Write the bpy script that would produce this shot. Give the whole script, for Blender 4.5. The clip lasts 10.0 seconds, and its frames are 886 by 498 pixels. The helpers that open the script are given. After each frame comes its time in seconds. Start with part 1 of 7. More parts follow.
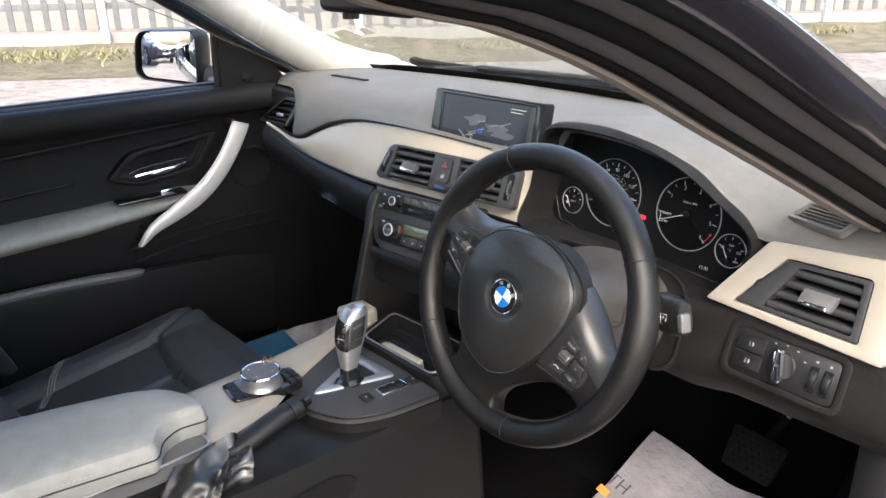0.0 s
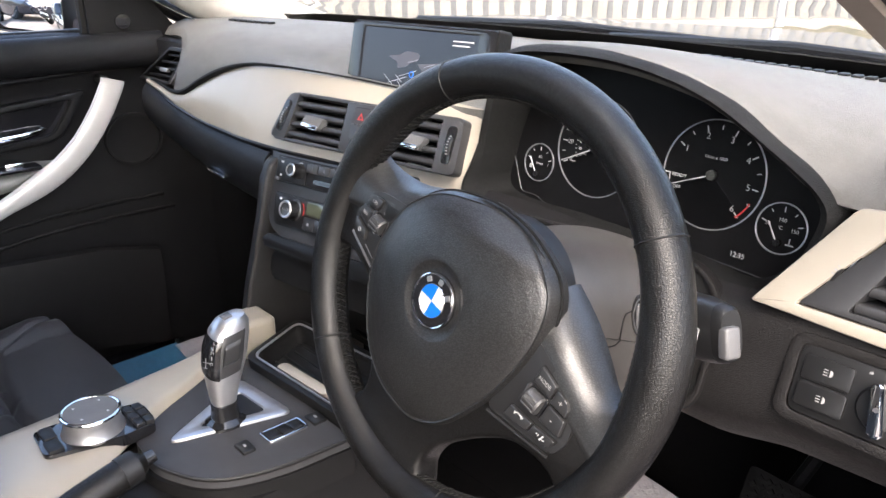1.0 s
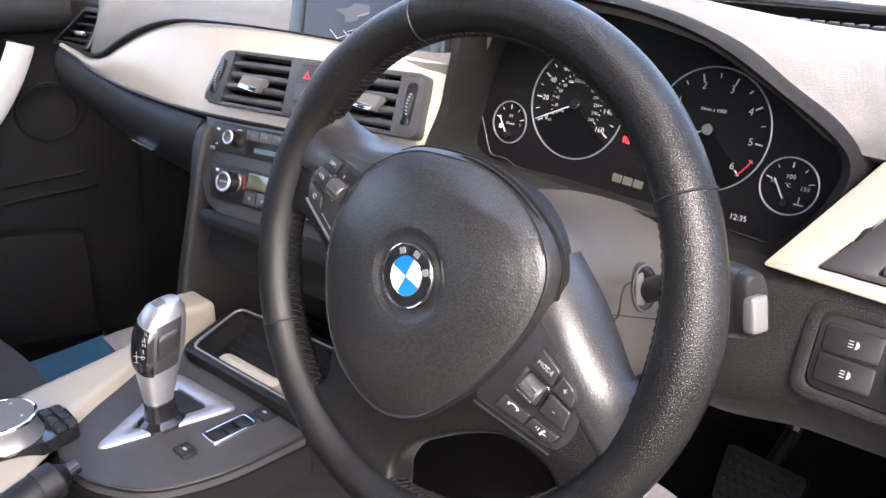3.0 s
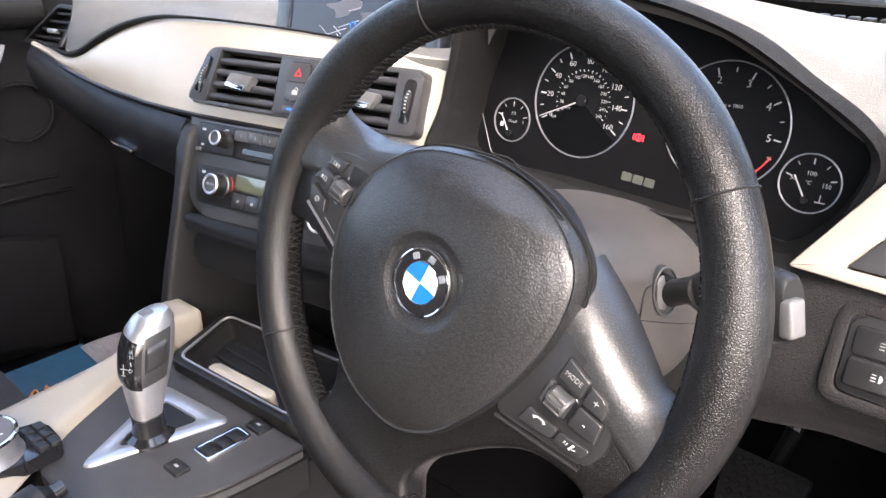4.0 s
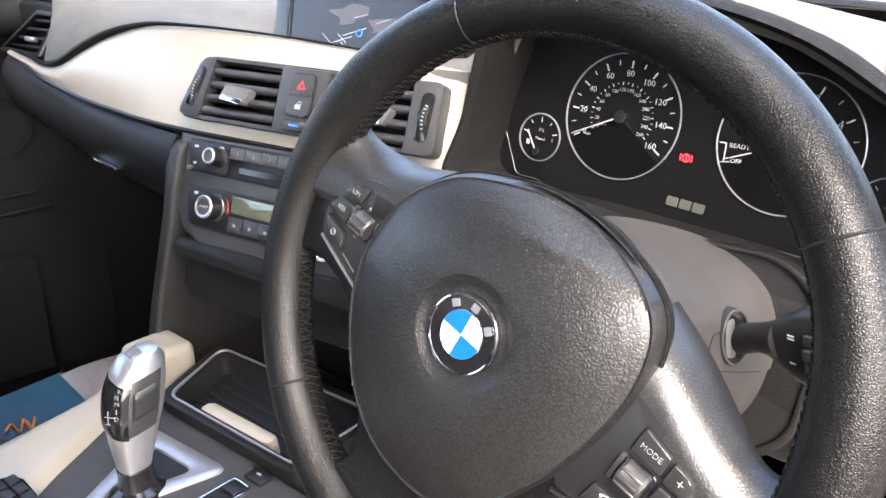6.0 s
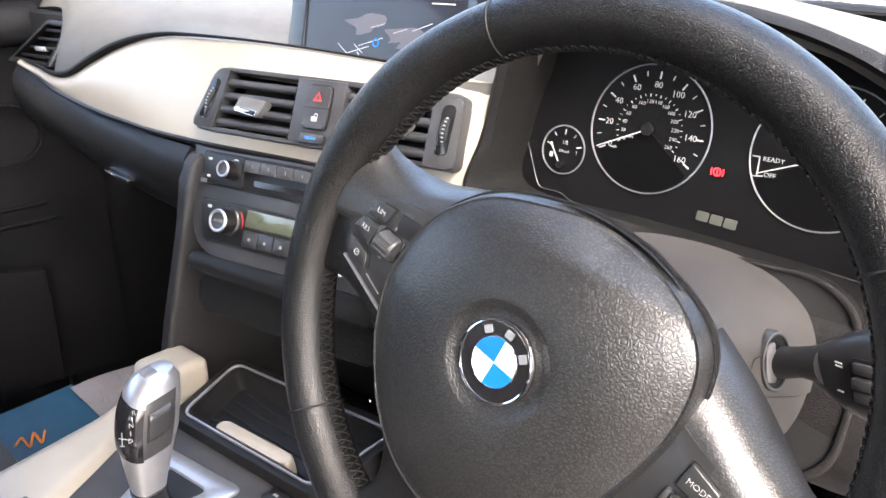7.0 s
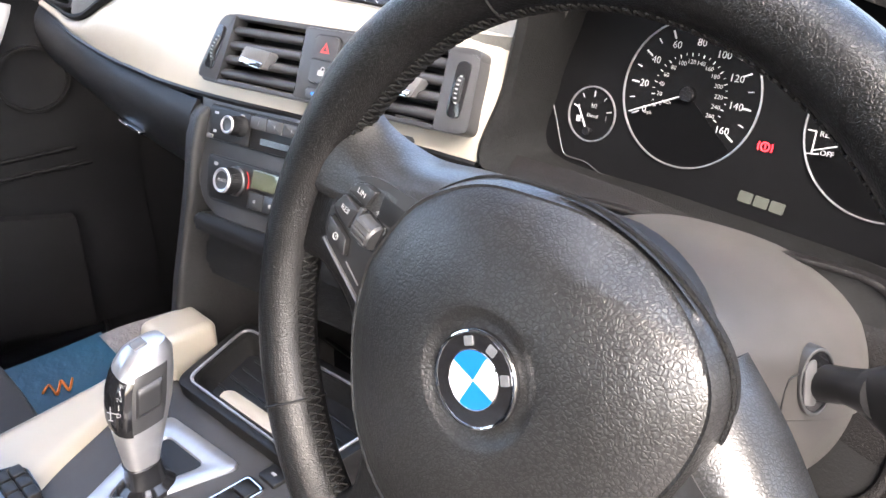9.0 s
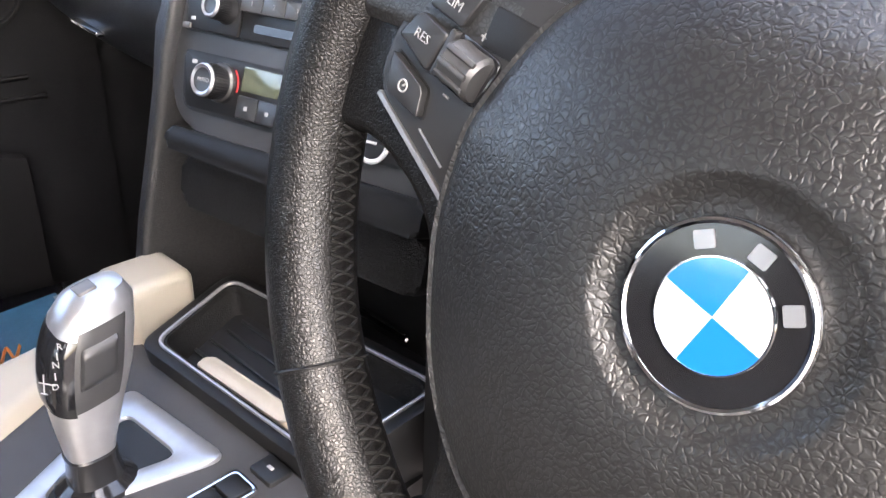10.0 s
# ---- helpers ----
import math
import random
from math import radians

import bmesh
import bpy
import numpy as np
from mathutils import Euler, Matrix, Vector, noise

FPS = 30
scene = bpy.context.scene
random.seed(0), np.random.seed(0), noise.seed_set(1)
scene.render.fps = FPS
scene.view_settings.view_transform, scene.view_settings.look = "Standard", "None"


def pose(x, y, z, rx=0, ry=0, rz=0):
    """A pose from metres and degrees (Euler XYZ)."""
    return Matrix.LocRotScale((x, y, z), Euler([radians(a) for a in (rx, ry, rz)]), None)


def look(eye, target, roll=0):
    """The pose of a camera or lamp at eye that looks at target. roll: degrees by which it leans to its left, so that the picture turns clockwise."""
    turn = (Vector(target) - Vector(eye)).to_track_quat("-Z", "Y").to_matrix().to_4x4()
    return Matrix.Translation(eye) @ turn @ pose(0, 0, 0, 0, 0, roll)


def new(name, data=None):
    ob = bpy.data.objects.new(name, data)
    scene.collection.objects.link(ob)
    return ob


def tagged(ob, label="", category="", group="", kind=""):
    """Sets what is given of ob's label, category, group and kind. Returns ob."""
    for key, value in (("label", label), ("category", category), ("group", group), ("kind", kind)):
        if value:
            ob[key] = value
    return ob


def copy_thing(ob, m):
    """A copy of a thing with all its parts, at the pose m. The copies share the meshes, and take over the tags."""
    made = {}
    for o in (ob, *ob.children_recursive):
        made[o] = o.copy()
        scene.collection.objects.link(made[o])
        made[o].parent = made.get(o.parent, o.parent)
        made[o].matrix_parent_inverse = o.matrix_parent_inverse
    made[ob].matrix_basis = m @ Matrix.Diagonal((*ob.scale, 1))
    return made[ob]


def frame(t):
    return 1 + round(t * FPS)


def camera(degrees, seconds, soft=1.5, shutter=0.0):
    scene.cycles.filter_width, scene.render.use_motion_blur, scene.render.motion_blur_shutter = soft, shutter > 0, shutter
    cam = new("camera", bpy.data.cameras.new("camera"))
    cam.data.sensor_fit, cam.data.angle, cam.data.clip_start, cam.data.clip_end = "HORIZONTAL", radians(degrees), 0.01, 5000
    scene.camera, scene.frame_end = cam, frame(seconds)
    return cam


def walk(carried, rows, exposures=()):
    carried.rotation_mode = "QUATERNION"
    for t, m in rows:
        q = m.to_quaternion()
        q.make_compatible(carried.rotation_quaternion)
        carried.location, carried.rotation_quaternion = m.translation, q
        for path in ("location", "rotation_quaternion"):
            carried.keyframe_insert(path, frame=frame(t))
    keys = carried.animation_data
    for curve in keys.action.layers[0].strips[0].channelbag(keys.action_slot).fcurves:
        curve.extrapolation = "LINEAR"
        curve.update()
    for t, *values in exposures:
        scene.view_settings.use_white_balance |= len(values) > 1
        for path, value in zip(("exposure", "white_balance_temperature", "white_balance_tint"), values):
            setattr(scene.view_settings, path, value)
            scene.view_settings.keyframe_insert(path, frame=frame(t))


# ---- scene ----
cam = camera(59.8, 10.0)
PATH = [
    (0, (0.9773, -0.6016, 1.2424), (0.2471, -0.0209, 0.8823), -1.02),
    (0.5, (0.8554, -0.4573, 1.1716), (0.1432, 0.1451, 0.8111), -0.54),
    (1, (0.7596, -0.3686, 1.0975), (0.0646, 0.2558, 0.7408), 0.03),
    (1.5, (0.7251, -0.3229, 1.0676), (0.0495, 0.3200, 0.7068), 0.36),
    (2, (0.7147, -0.3289, 1.0620), (0.0551, 0.3276, 0.6962), 0.50),
    (2.5, (0.7019, -0.3363, 1.0598), (0.0556, 0.3295, 0.6870), 0.53),
    (4, (0.6513, -0.3335, 1.0500), (0.0441, 0.3657, 0.6725), 0.62),
    (4.5, (0.6287, -0.3297, 1.0457), (0.0283, 0.3776, 0.6726), 0.69),
    (5, (0.6145, -0.3225, 1.0458), (0.0188, 0.3896, 0.6744), 0.75),
    (5.5, (0.5942, -0.3066, 1.0410), (0.0012, 0.4084, 0.6710), 0.86),
    (7, (0.5615, -0.2948, 1.0448), (-0.0403, 0.4166, 0.6818), 0.50),
    (7.5, (0.5354, -0.2761, 1.0403), (-0.0697, 0.4315, 0.6756), 0.35),
    (8, (0.5249, -0.2699, 1.0352), (-0.0876, 0.4244, 0.6572), 0.22),
    (8.5, (0.5358, -0.2415, 1.0359), (-0.0877, 0.4302, 0.6356), 0.14),
    (9, (0.5462, -0.2259, 1.0462), (-0.0878, 0.4145, 0.6126), 0.31),
    (9.5, (0.5273, -0.2088, 0.9927), (-0.1071, 0.4192, 0.5420), 0.89),
    (10, (0.4222, -0.1703, 0.9441), (-0.1814, 0.4840, 0.4884), 2.11),
]
walk(cam, [(t, look(eye, target, roll)) for t, eye, target, roll in PATH], exposures=[(0, 1.00, 6300, 7), (1, 1.32, 6350, 10), (2.5, 1.66, 6300, 15), (4.5, 1.86, 6400, 12), (7, 1.98, 6400, 11), (8.5, 2.22, 6400, 11), (10, 2.05, 6400, 12)])

# ---- light ----
SUN_AZ, SUN_EL = -38.0, 46.0         # degrees from the car's right side towards its front and on to its left; height
sun_way = Vector((math.cos(radians(SUN_EL)) * math.cos(radians(SUN_AZ)),
                  math.cos(radians(SUN_EL)) * math.sin(radians(SUN_AZ)), math.sin(radians(SUN_EL))))
world = bpy.data.worlds.new("sky")
scene.world = world
world.use_nodes = True
wn, wl = world.node_tree.nodes, world.node_tree.links
sky = wn.new("ShaderNodeTexSky")
sky.sky_type, sky.sun_disc = "NISHITA", False
sky.sun_elevation = radians(SUN_EL)
sky.sun_rotation = radians(90 - SUN_AZ)
sky.dust_density, sky.air_density = 5.0, 1.0
wl.new(sky.outputs[0], wn["Background"].inputs[0])
wn["Background"].inputs[1].default_value = 0.55
sun_data = bpy.data.lights.new("sun", "SUN")
sun_data.energy, sun_data.angle, sun_data.color = 0.7, radians(2.0), (1.0, 0.965, 0.92)
sun = new("sun", sun_data)
sun.matrix_world = look(sun_way * 20, (0, 0, 0))


# ---- materials ----
def material(name, colour, rough=0.5, metal=0.0, vary=0.15, vary_scale=40.0, grain=None, bump=0.0, spec=0.5,
             glow=None, coat=0.0, colour2=None, stain=0.1, rough_vary=0.08):
    """Principled surface: colour varied at two scales; grain: ('cell'|'noise'|'wave', per metre), bump depth in metres."""
    m = bpy.data.materials.new(name)
    m.use_nodes = True
    n, l = m.node_tree.nodes, m.node_tree.links
    p = n["Principled BSDF"]
    tc = n.new("ShaderNodeTexCoord")
    fine = n.new("ShaderNodeTexNoise")
    fine.inputs["Scale"].default_value, fine.inputs["Detail"].default_value = vary_scale, 6.0
    wide = n.new("ShaderNodeTexNoise")
    wide.inputs["Scale"].default_value, wide.inputs["Detail"].default_value = vary_scale / 9.0, 3.0
    l.new(tc.outputs["Object"], fine.inputs["Vector"])
    l.new(tc.outputs["Object"], wide.inputs["Vector"])
    mix = n.new("ShaderNodeMix")
    mix.data_type = "RGBA"
    other = colour2 or tuple(c * (1 - vary) for c in colour)
    mix.inputs["A"].default_value = (*colour, 1)
    mix.inputs["B"].default_value = (*other, 1)
    ramp = n.new("ShaderNodeMapRange")
    ramp.inputs["From Min"].default_value, ramp.inputs["From Max"].default_value = 0.35, 0.65
    l.new(fine.outputs["Fac"], ramp.inputs["Value"])
    l.new(ramp.outputs["Result"], mix.inputs["Factor"])
    mix2 = n.new("ShaderNodeMix")
    mix2.data_type, mix2.blend_type = "RGBA", "MULTIPLY"
    mix2.inputs["B"].default_value = (1 - stain, 1 - stain, 1 - stain, 1)
    ramp2 = n.new("ShaderNodeMapRange")
    ramp2.inputs["From Min"].default_value, ramp2.inputs["From Max"].default_value = 0.4, 0.7
    l.new(wide.outputs["Fac"], ramp2.inputs["Value"])
    l.new(ramp2.outputs["Result"], mix2.inputs["Factor"])
    l.new(mix.outputs["Result"], mix2.inputs["A"])
    l.new(mix2.outputs["Result"], p.inputs["Base Color"])
    rr = n.new("ShaderNodeMapRange")
    rr.inputs["To Min"].default_value, rr.inputs["To Max"].default_value = max(0.02, rough - rough_vary), rough + rough_vary
    l.new(wide.outputs["Fac"], rr.inputs["Value"])
    l.new(rr.outputs["Result"], p.inputs["Roughness"])
    p.inputs["Metallic"].default_value = metal
    p.inputs["Specular IOR Level"].default_value = spec
    p.inputs["Coat Weight"].default_value = coat
    p.inputs["Coat Roughness"].default_value = 0.06
    if glow:
        p.inputs["Emission Color"].default_value = (*glow[0], 1)
        p.inputs["Emission Strength"].default_value = glow[1]
    if grain:
        b = n.new("ShaderNodeBump")
        b.inputs["Strength"].default_value, b.inputs["Distance"].default_value = 1.0, bump
        kind, scale = grain
        if kind == "cell":
            warp = n.new("ShaderNodeTexNoise")
            warp.inputs["Scale"].default_value = scale * 0.6
            add = n.new("ShaderNodeMix")
            add.data_type, add.blend_type = "RGBA", "LINEAR_LIGHT"
            add.inputs["Factor"].default_value = 0.85 / scale
            l.new(tc.outputs["Object"], add.inputs["A"])
            l.new(tc.outputs["Object"], warp.inputs["Vector"])
            l.new(warp.outputs["Color"], add.inputs["B"])
            vor = n.new("ShaderNodeTexVoronoi")
            vor.feature = "DISTANCE_TO_EDGE"
            vor.inputs["Scale"].default_value = scale
            l.new(add.outputs["Result"], vor.inputs["Vector"])
            cut = n.new("ShaderNodeMapRange")
            cut.interpolation_type = "SMOOTHSTEP"
            cut.inputs["From Max"].default_value = 0.27
            l.new(vor.outputs["Distance"], cut.inputs["Value"])
            l.new(cut.outputs["Result"], b.inputs["Height"])
            matt = n.new("ShaderNodeMapRange")  # creases are duller than the worn tops, their occlusion put into the specular
            matt.inputs["To Min"].default_value, matt.inputs["To Max"].default_value = spec * 0.72, spec * 1.08
            l.new(cut.outputs["Result"], matt.inputs["Value"])
            l.new(matt.outputs["Result"], p.inputs["Specular IOR Level"])
        elif kind == "wave":
            wv = n.new("ShaderNodeTexWave")
            wv.inputs["Scale"].default_value, wv.inputs["Distortion"].default_value = scale, 1.5
            l.new(tc.outputs["Object"], wv.inputs["Vector"])
            l.new(wv.outputs["Fac"], b.inputs["Height"])
        else:
            gn = n.new("ShaderNodeTexNoise")
            gn.inputs["Scale"].default_value, gn.inputs["Detail"].default_value = scale, 5.0
            l.new(tc.outputs["Object"], gn.inputs["Vector"])
            l.new(gn.outputs["Fac"], b.inputs["Height"])
        l.new(b.outputs["Normal"], p.inputs["Normal"])
    return m


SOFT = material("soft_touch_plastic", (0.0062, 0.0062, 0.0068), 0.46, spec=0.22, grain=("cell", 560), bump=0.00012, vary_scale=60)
# SOFT's grain in a lighter colour: sunlight on the dash top painted in
PAD_TOP_LIT = material("sunlit_soft_plastic", (0.069, 0.067, 0.063), 0.60, spec=0.3, grain=("cell", 560), bump=0.00012, vary_scale=60)
LEATHER = material("black_leather", (0.0042, 0.0040, 0.0040), 0.30, spec=0.33, rough_vary=0.03, grain=("cell", 720), bump=0.00010, vary_scale=90)
PAD_LEATHER = material("airbag_vinyl", (0.0085, 0.0084, 0.0085), 0.37, spec=0.68, grain=("cell", 480), bump=0.00008, vary_scale=90)
# daylight glare on the armrests put into a paler leather colour; also piping
ARM_LEATHER = material("brightened_leather", (0.222, 0.222, 0.208), 0.42, spec=0.75, grain=("cell", 560), bump=0.00026, vary_scale=50)
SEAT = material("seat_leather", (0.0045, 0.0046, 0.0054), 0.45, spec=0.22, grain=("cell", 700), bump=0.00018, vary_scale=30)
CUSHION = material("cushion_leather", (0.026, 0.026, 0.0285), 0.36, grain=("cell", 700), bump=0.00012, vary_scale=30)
PLATE_GREY = material("shift_plate_plastic", (0.028, 0.028, 0.030), 0.5, spec=0.3, grain=("noise", 1500), bump=0.00006, vary_scale=60)
SPOKE = material("smooth_leather", (0.010, 0.0098, 0.0097), 0.37, spec=0.95, grain=("cell", 560), bump=0.00005, vary_scale=90)
STALK = material("stalk_plastic", (0.028, 0.028, 0.029), 0.42, grain=("noise", 1500), bump=0.00006)
KEY_PRINT = material("key_print", (0.2, 0.2, 0.2), 0.5, vary=0.02, stain=0.02)
DULL = material("dull_black_plastic", (0.006, 0.006, 0.0062), 0.65, spec=0.12, grain=("cell", 560), bump=0.0002)
BADGE = material("badge_grey", (0.05, 0.053, 0.045), 0.4)
PLASTIC = material("black_plastic", (0.0068, 0.0068, 0.0073), 0.42, spec=0.32, grain=("noise", 1800), bump=0.00006, vary_scale=80)
GREY_PLASTIC = material("grey_plastic", (0.075, 0.074, 0.076), 0.5, grain=("noise", 1500), bump=0.00008, vary_scale=60)
CONSOLE = material("console_plastic", (0.0055, 0.0054, 0.0057), 0.46, spec=0.2, grain=("noise", 1500), bump=0.00008, vary_scale=60)
SHROUD = material("column_plastic", (0.042, 0.039, 0.037), 0.46, spec=0.45, grain=("noise", 1600), bump=0.00008, vary_scale=50)
GLOSS = material("gloss_black", (0.008, 0.008, 0.009), 0.1, vary_scale=30, rough_vary=0.03)
TRIM = material("pearl_trim", (0.220, 0.197, 0.162), 0.38, vary=0.04, vary_scale=25, stain=0.04, coat=0.15)
SILVER = material("satin_silver", (0.38, 0.38, 0.39), 0.34, metal=0.85, vary=0.08, vary_scale=120, grain=("noise", 900), bump=0.00002)
DOOR_SILVER = material("pearl_silver", (0.50, 0.49, 0.48), 0.34, metal=0.25, vary=0.05, vary_scale=40, coat=0.3)
CHROME = material("chrome", (0.82, 0.82, 0.83), 0.08, metal=1.0, vary=0.03, rough_vary=0.03, stain=0.03)
RUBBER = material("rubber", (0.006, 0.006, 0.0062), 0.5, spec=0.3, grain=("noise", 600), bump=0.0002)
CARPET = material("carpet", (0.003, 0.003, 0.0034), 0.95, grain=("noise", 900), bump=0.002, spec=0.05, vary=0.4, vary_scale=300)
HEADLINER = material("pale_pillar_cloth", (0.34, 0.325, 0.30), 0.85, grain=("noise", 1400), bump=0.0003, vary=0.08, vary_scale=80)
TAN_EDGE = material("tan_pillar_cloth", (0.17, 0.145, 0.125), 0.85, grain=("noise", 1400), bump=0.0003, vary=0.1, vary_scale=80)
BROWN_TRIM = material("pillar_plastic", (0.056, 0.051, 0.055), 0.40, grain=("noise", 1400), bump=0.00015)
BODY = material("dark_metallic_paint", (0.032, 0.031, 0.040), 0.16, metal=0.3, coat=0.6, vary_scale=10)
PRINT = material("white_print", (0.36, 0.36, 0.36), 0.5, vary=0.02, stain=0.02, glow=((0.9, 0.9, 0.92), 0.02))
DIM_PRINT = material("grey_print", (0.28, 0.28, 0.28), 0.5, vary=0.02)
FACE = material("dial_face", (0.0045, 0.0045, 0.005), 0.35, vary_scale=60, spec=0.06)
FACE_GREY = material("dial_lower_face", (0.0022, 0.0022, 0.0025), 0.4, vary_scale=60, spec=0.05)
RED = material("red_mark", (0.28, 0.02, 0.02), 0.5, glow=((1.0, 0.03, 0.03), 0.05))
LAMP_RED = material("red_warning_lamp", (0.6, 0.02, 0.02), 0.5, glow=((1.0, 0.03, 0.05), 1.0))
BLUE = material("enamel_blue", (0.006, 0.095, 0.42), 0.12, vary=0.03, stain=0.02, coat=0.6)
WHITE = material("enamel_white", (0.46, 0.425, 0.41), 0.15, vary=0.02, stain=0.02, coat=0.6)
BLUE_MAT = material("blue_plastic_mat", (0.008, 0.05, 0.10), 0.45, vary_scale=30, grain=("noise", 60), bump=0.002)
ORANGE = material("orange_print", (0.75, 0.22, 0.04), 0.5)
PAPER = material("paper", (0.185, 0.175, 0.19), 0.7, vary=0.08, vary_scale=18, stain=0.2, grain=("noise", 34), bump=0.010)
INK = material("dark_ink", (0.03, 0.03, 0.035), 0.6)
MAPLINE = material("map_line", (0.2, 0.2, 0.23), 0.5, glow=((0.55, 0.56, 0.62), 0.06))
MAPBLOT = material("map_area", (0.03, 0.03, 0.038), 0.4, glow=((0.10, 0.10, 0.13), 0.12))
LCD_GREEN = material("climate_display", (0.055, 0.062, 0.042), 0.12, vary=0.2, vary_scale=90, coat=0.5)
VENT_GREY = material("outlet_plastic", (0.022, 0.022, 0.0235), 0.42, spec=0.4, grain=("noise", 1600), bump=0.00005, vary_scale=80)
KEY_BLACK = material("key_plastic", (0.013, 0.013, 0.0138), 0.36, spec=0.5, grain=("noise", 1800), bump=0.00003, vary_scale=80)
COLUMN = material("side_column_plastic", (0.0125, 0.0124, 0.0130), 0.46, spec=0.35, grain=("cell", 600), bump=0.00014, vary_scale=60)
KNEE = material("knee_panel_plastic", (0.0068, 0.0062, 0.0063), 0.52, spec=0.2, grain=("cell", 520), bump=0.00014, vary_scale=60)
SCREEN = material("display_glass", (0.004, 0.0045, 0.006), 0.10, spec=0.3, vary_scale=12, rough_vary=0.03, glow=((0.15, 0.155, 0.21), 0.085))
SEAL = material("matt_seal_rubber", (0.0032, 0.0032, 0.0034), 0.75, spec=0.08, grain=("noise", 600), bump=0.0002)
GAITER = material("gaiter_leather", (0.010, 0.010, 0.0105), 0.27, spec=0.9, grain=("cell", 700), bump=0.0001, vary_scale=60)
FENCE = material("weathered_fence_paint", (0.11, 0.11, 0.115), 0.75, vary=0.25, vary_scale=8, grain=("noise", 120), bump=0.002)
STEEL = material("galvanised_steel", (0.62, 0.62, 0.64), 0.5, metal=0.4, vary=0.15, vary_scale=14)
GRAVEL = material("sandy_gravel", (0.24, 0.21, 0.19), 0.95, colour2=(0.15, 0.13, 0.115), vary_scale=7, stain=0.3, grain=("noise", 25), bump=0.03, spec=0.2)
EARTH = material("dry_earth", (0.13, 0.11, 0.075), 0.95, colour2=(0.075, 0.07, 0.045), vary_scale=4, stain=0.3, grain=("noise", 9), bump=0.08, spec=0.2)
PALE_WALL = material("pale_render_wall", (0.25, 0.24, 0.215), 0.9, vary=0.25, vary_scale=1.2, grain=("noise", 30), bump=0.01, stain=0.3)
LEAF = material("dry_grass_leaf", (0.10, 0.12, 0.035), 0.7, colour2=(0.17, 0.15, 0.06), vary_scale=3)
TYRE = material("tyre", (0.02, 0.02, 0.02), 0.8, grain=("noise", 80), bump=0.002)
GLASS_DARK = material("tinted_glass", (0.012, 0.014, 0.016), 0.05, coat=0.5, rough_vary=0.02)
LAMP_GLASS = material("headlamp_glass", (0.6, 0.62, 0.64), 0.1, metal=0.5)
PLATE = material("plate_white", (0.75, 0.75, 0.72), 0.4)

MIRROR = bpy.data.materials.new("mirror_glass")
MIRROR.use_nodes = True
MIRROR.node_tree.nodes["Principled BSDF"].inputs["Metallic"].default_value = 1.0
MIRROR.node_tree.nodes["Principled BSDF"].inputs["Roughness"].default_value = 0.01
MIRROR.node_tree.nodes["Principled BSDF"].inputs["Base Color"].default_value = (0.86, 0.88, 0.89, 1)

GLASS = bpy.data.materials.new("window_glass")
GLASS.use_nodes = True
gp = GLASS.node_tree.nodes["Principled BSDF"]
gp.inputs["Transmission Weight"].default_value = 1.0
gp.inputs["Roughness"].default_value = 0.0
gp.inputs["IOR"].default_value = 1.45
gp.inputs["Base Color"].default_value = (0.96, 0.98, 0.97, 1)


# ---- mesh helpers ----
def finish(bm, sharp=35.0):
    me = bpy.data.meshes.new("mesh")
    bm.normal_update()
    bm.to_mesh(me)
    bm.free()
    me.polygons.foreach_set("use_smooth", [True] * len(me.polygons))
    me.set_sharp_from_angle(angle=radians(sharp))
    return me


def thing(name, base, label, category, group="", kind=""):
    """A top-level Empty; base: a place or a pose."""
    ob = new(name)
    ob.empty_display_size = 0.05
    ob.matrix_basis = base if isinstance(base, Matrix) else Matrix.Translation(base)
    return tagged(ob, label, category, group, kind)


def part(name, bm, mat, parent, label="", local=False, sharp=35.0):
    """One mesh under a thing or part. Unless local, the mesh is in the car's own coordinates."""
    me = bm if isinstance(bm, bpy.types.Mesh) else finish(bm, sharp)
    if not me.materials:
        me.materials.append(mat)
    ob = new(name, me)
    ob.parent = parent
    if not local:
        m = parent.matrix_basis.copy()
        up = parent
        while up.parent:
            m = up.parent.matrix_basis @ up.matrix_parent_inverse @ m
            up = up.parent
        ob.matrix_parent_inverse = m.inverted()
    return tagged(ob, label)


def solo(name, bm, mat, label, category, group="", kind="", sharp=35.0):
    me = finish(bm, sharp)
    me.materials.append(mat)
    return tagged(new(name, me), label, category, group, kind)


def joined(*bms):
    out = bmesh.new()
    for b in bms:
        me = bpy.data.meshes.new("tmp")
        b.to_mesh(me)
        b.free()
        out.from_mesh(me)
        bpy.data.meshes.remove(me)
    return out


def placed(bm, m):
    bm.transform(m)
    return bm


def face_frame(origin, yaw=0.0, back=0.0, spin=0.0):
    """x to the right along a fascia, y up it, z out of it. yaw: turned to face +x; back: its top leans forward."""
    a, b = radians(yaw), radians(back)
    n = Vector((math.sin(a) * math.cos(b), -math.cos(a) * math.cos(b), math.sin(b)))
    x = Vector((math.cos(a), math.sin(a), 0))
    y = n.cross(x)
    return Matrix.Translation(origin) @ Matrix((x, y, n)).transposed().to_4x4() @ Matrix.Rotation(radians(spin), 4, "Z")


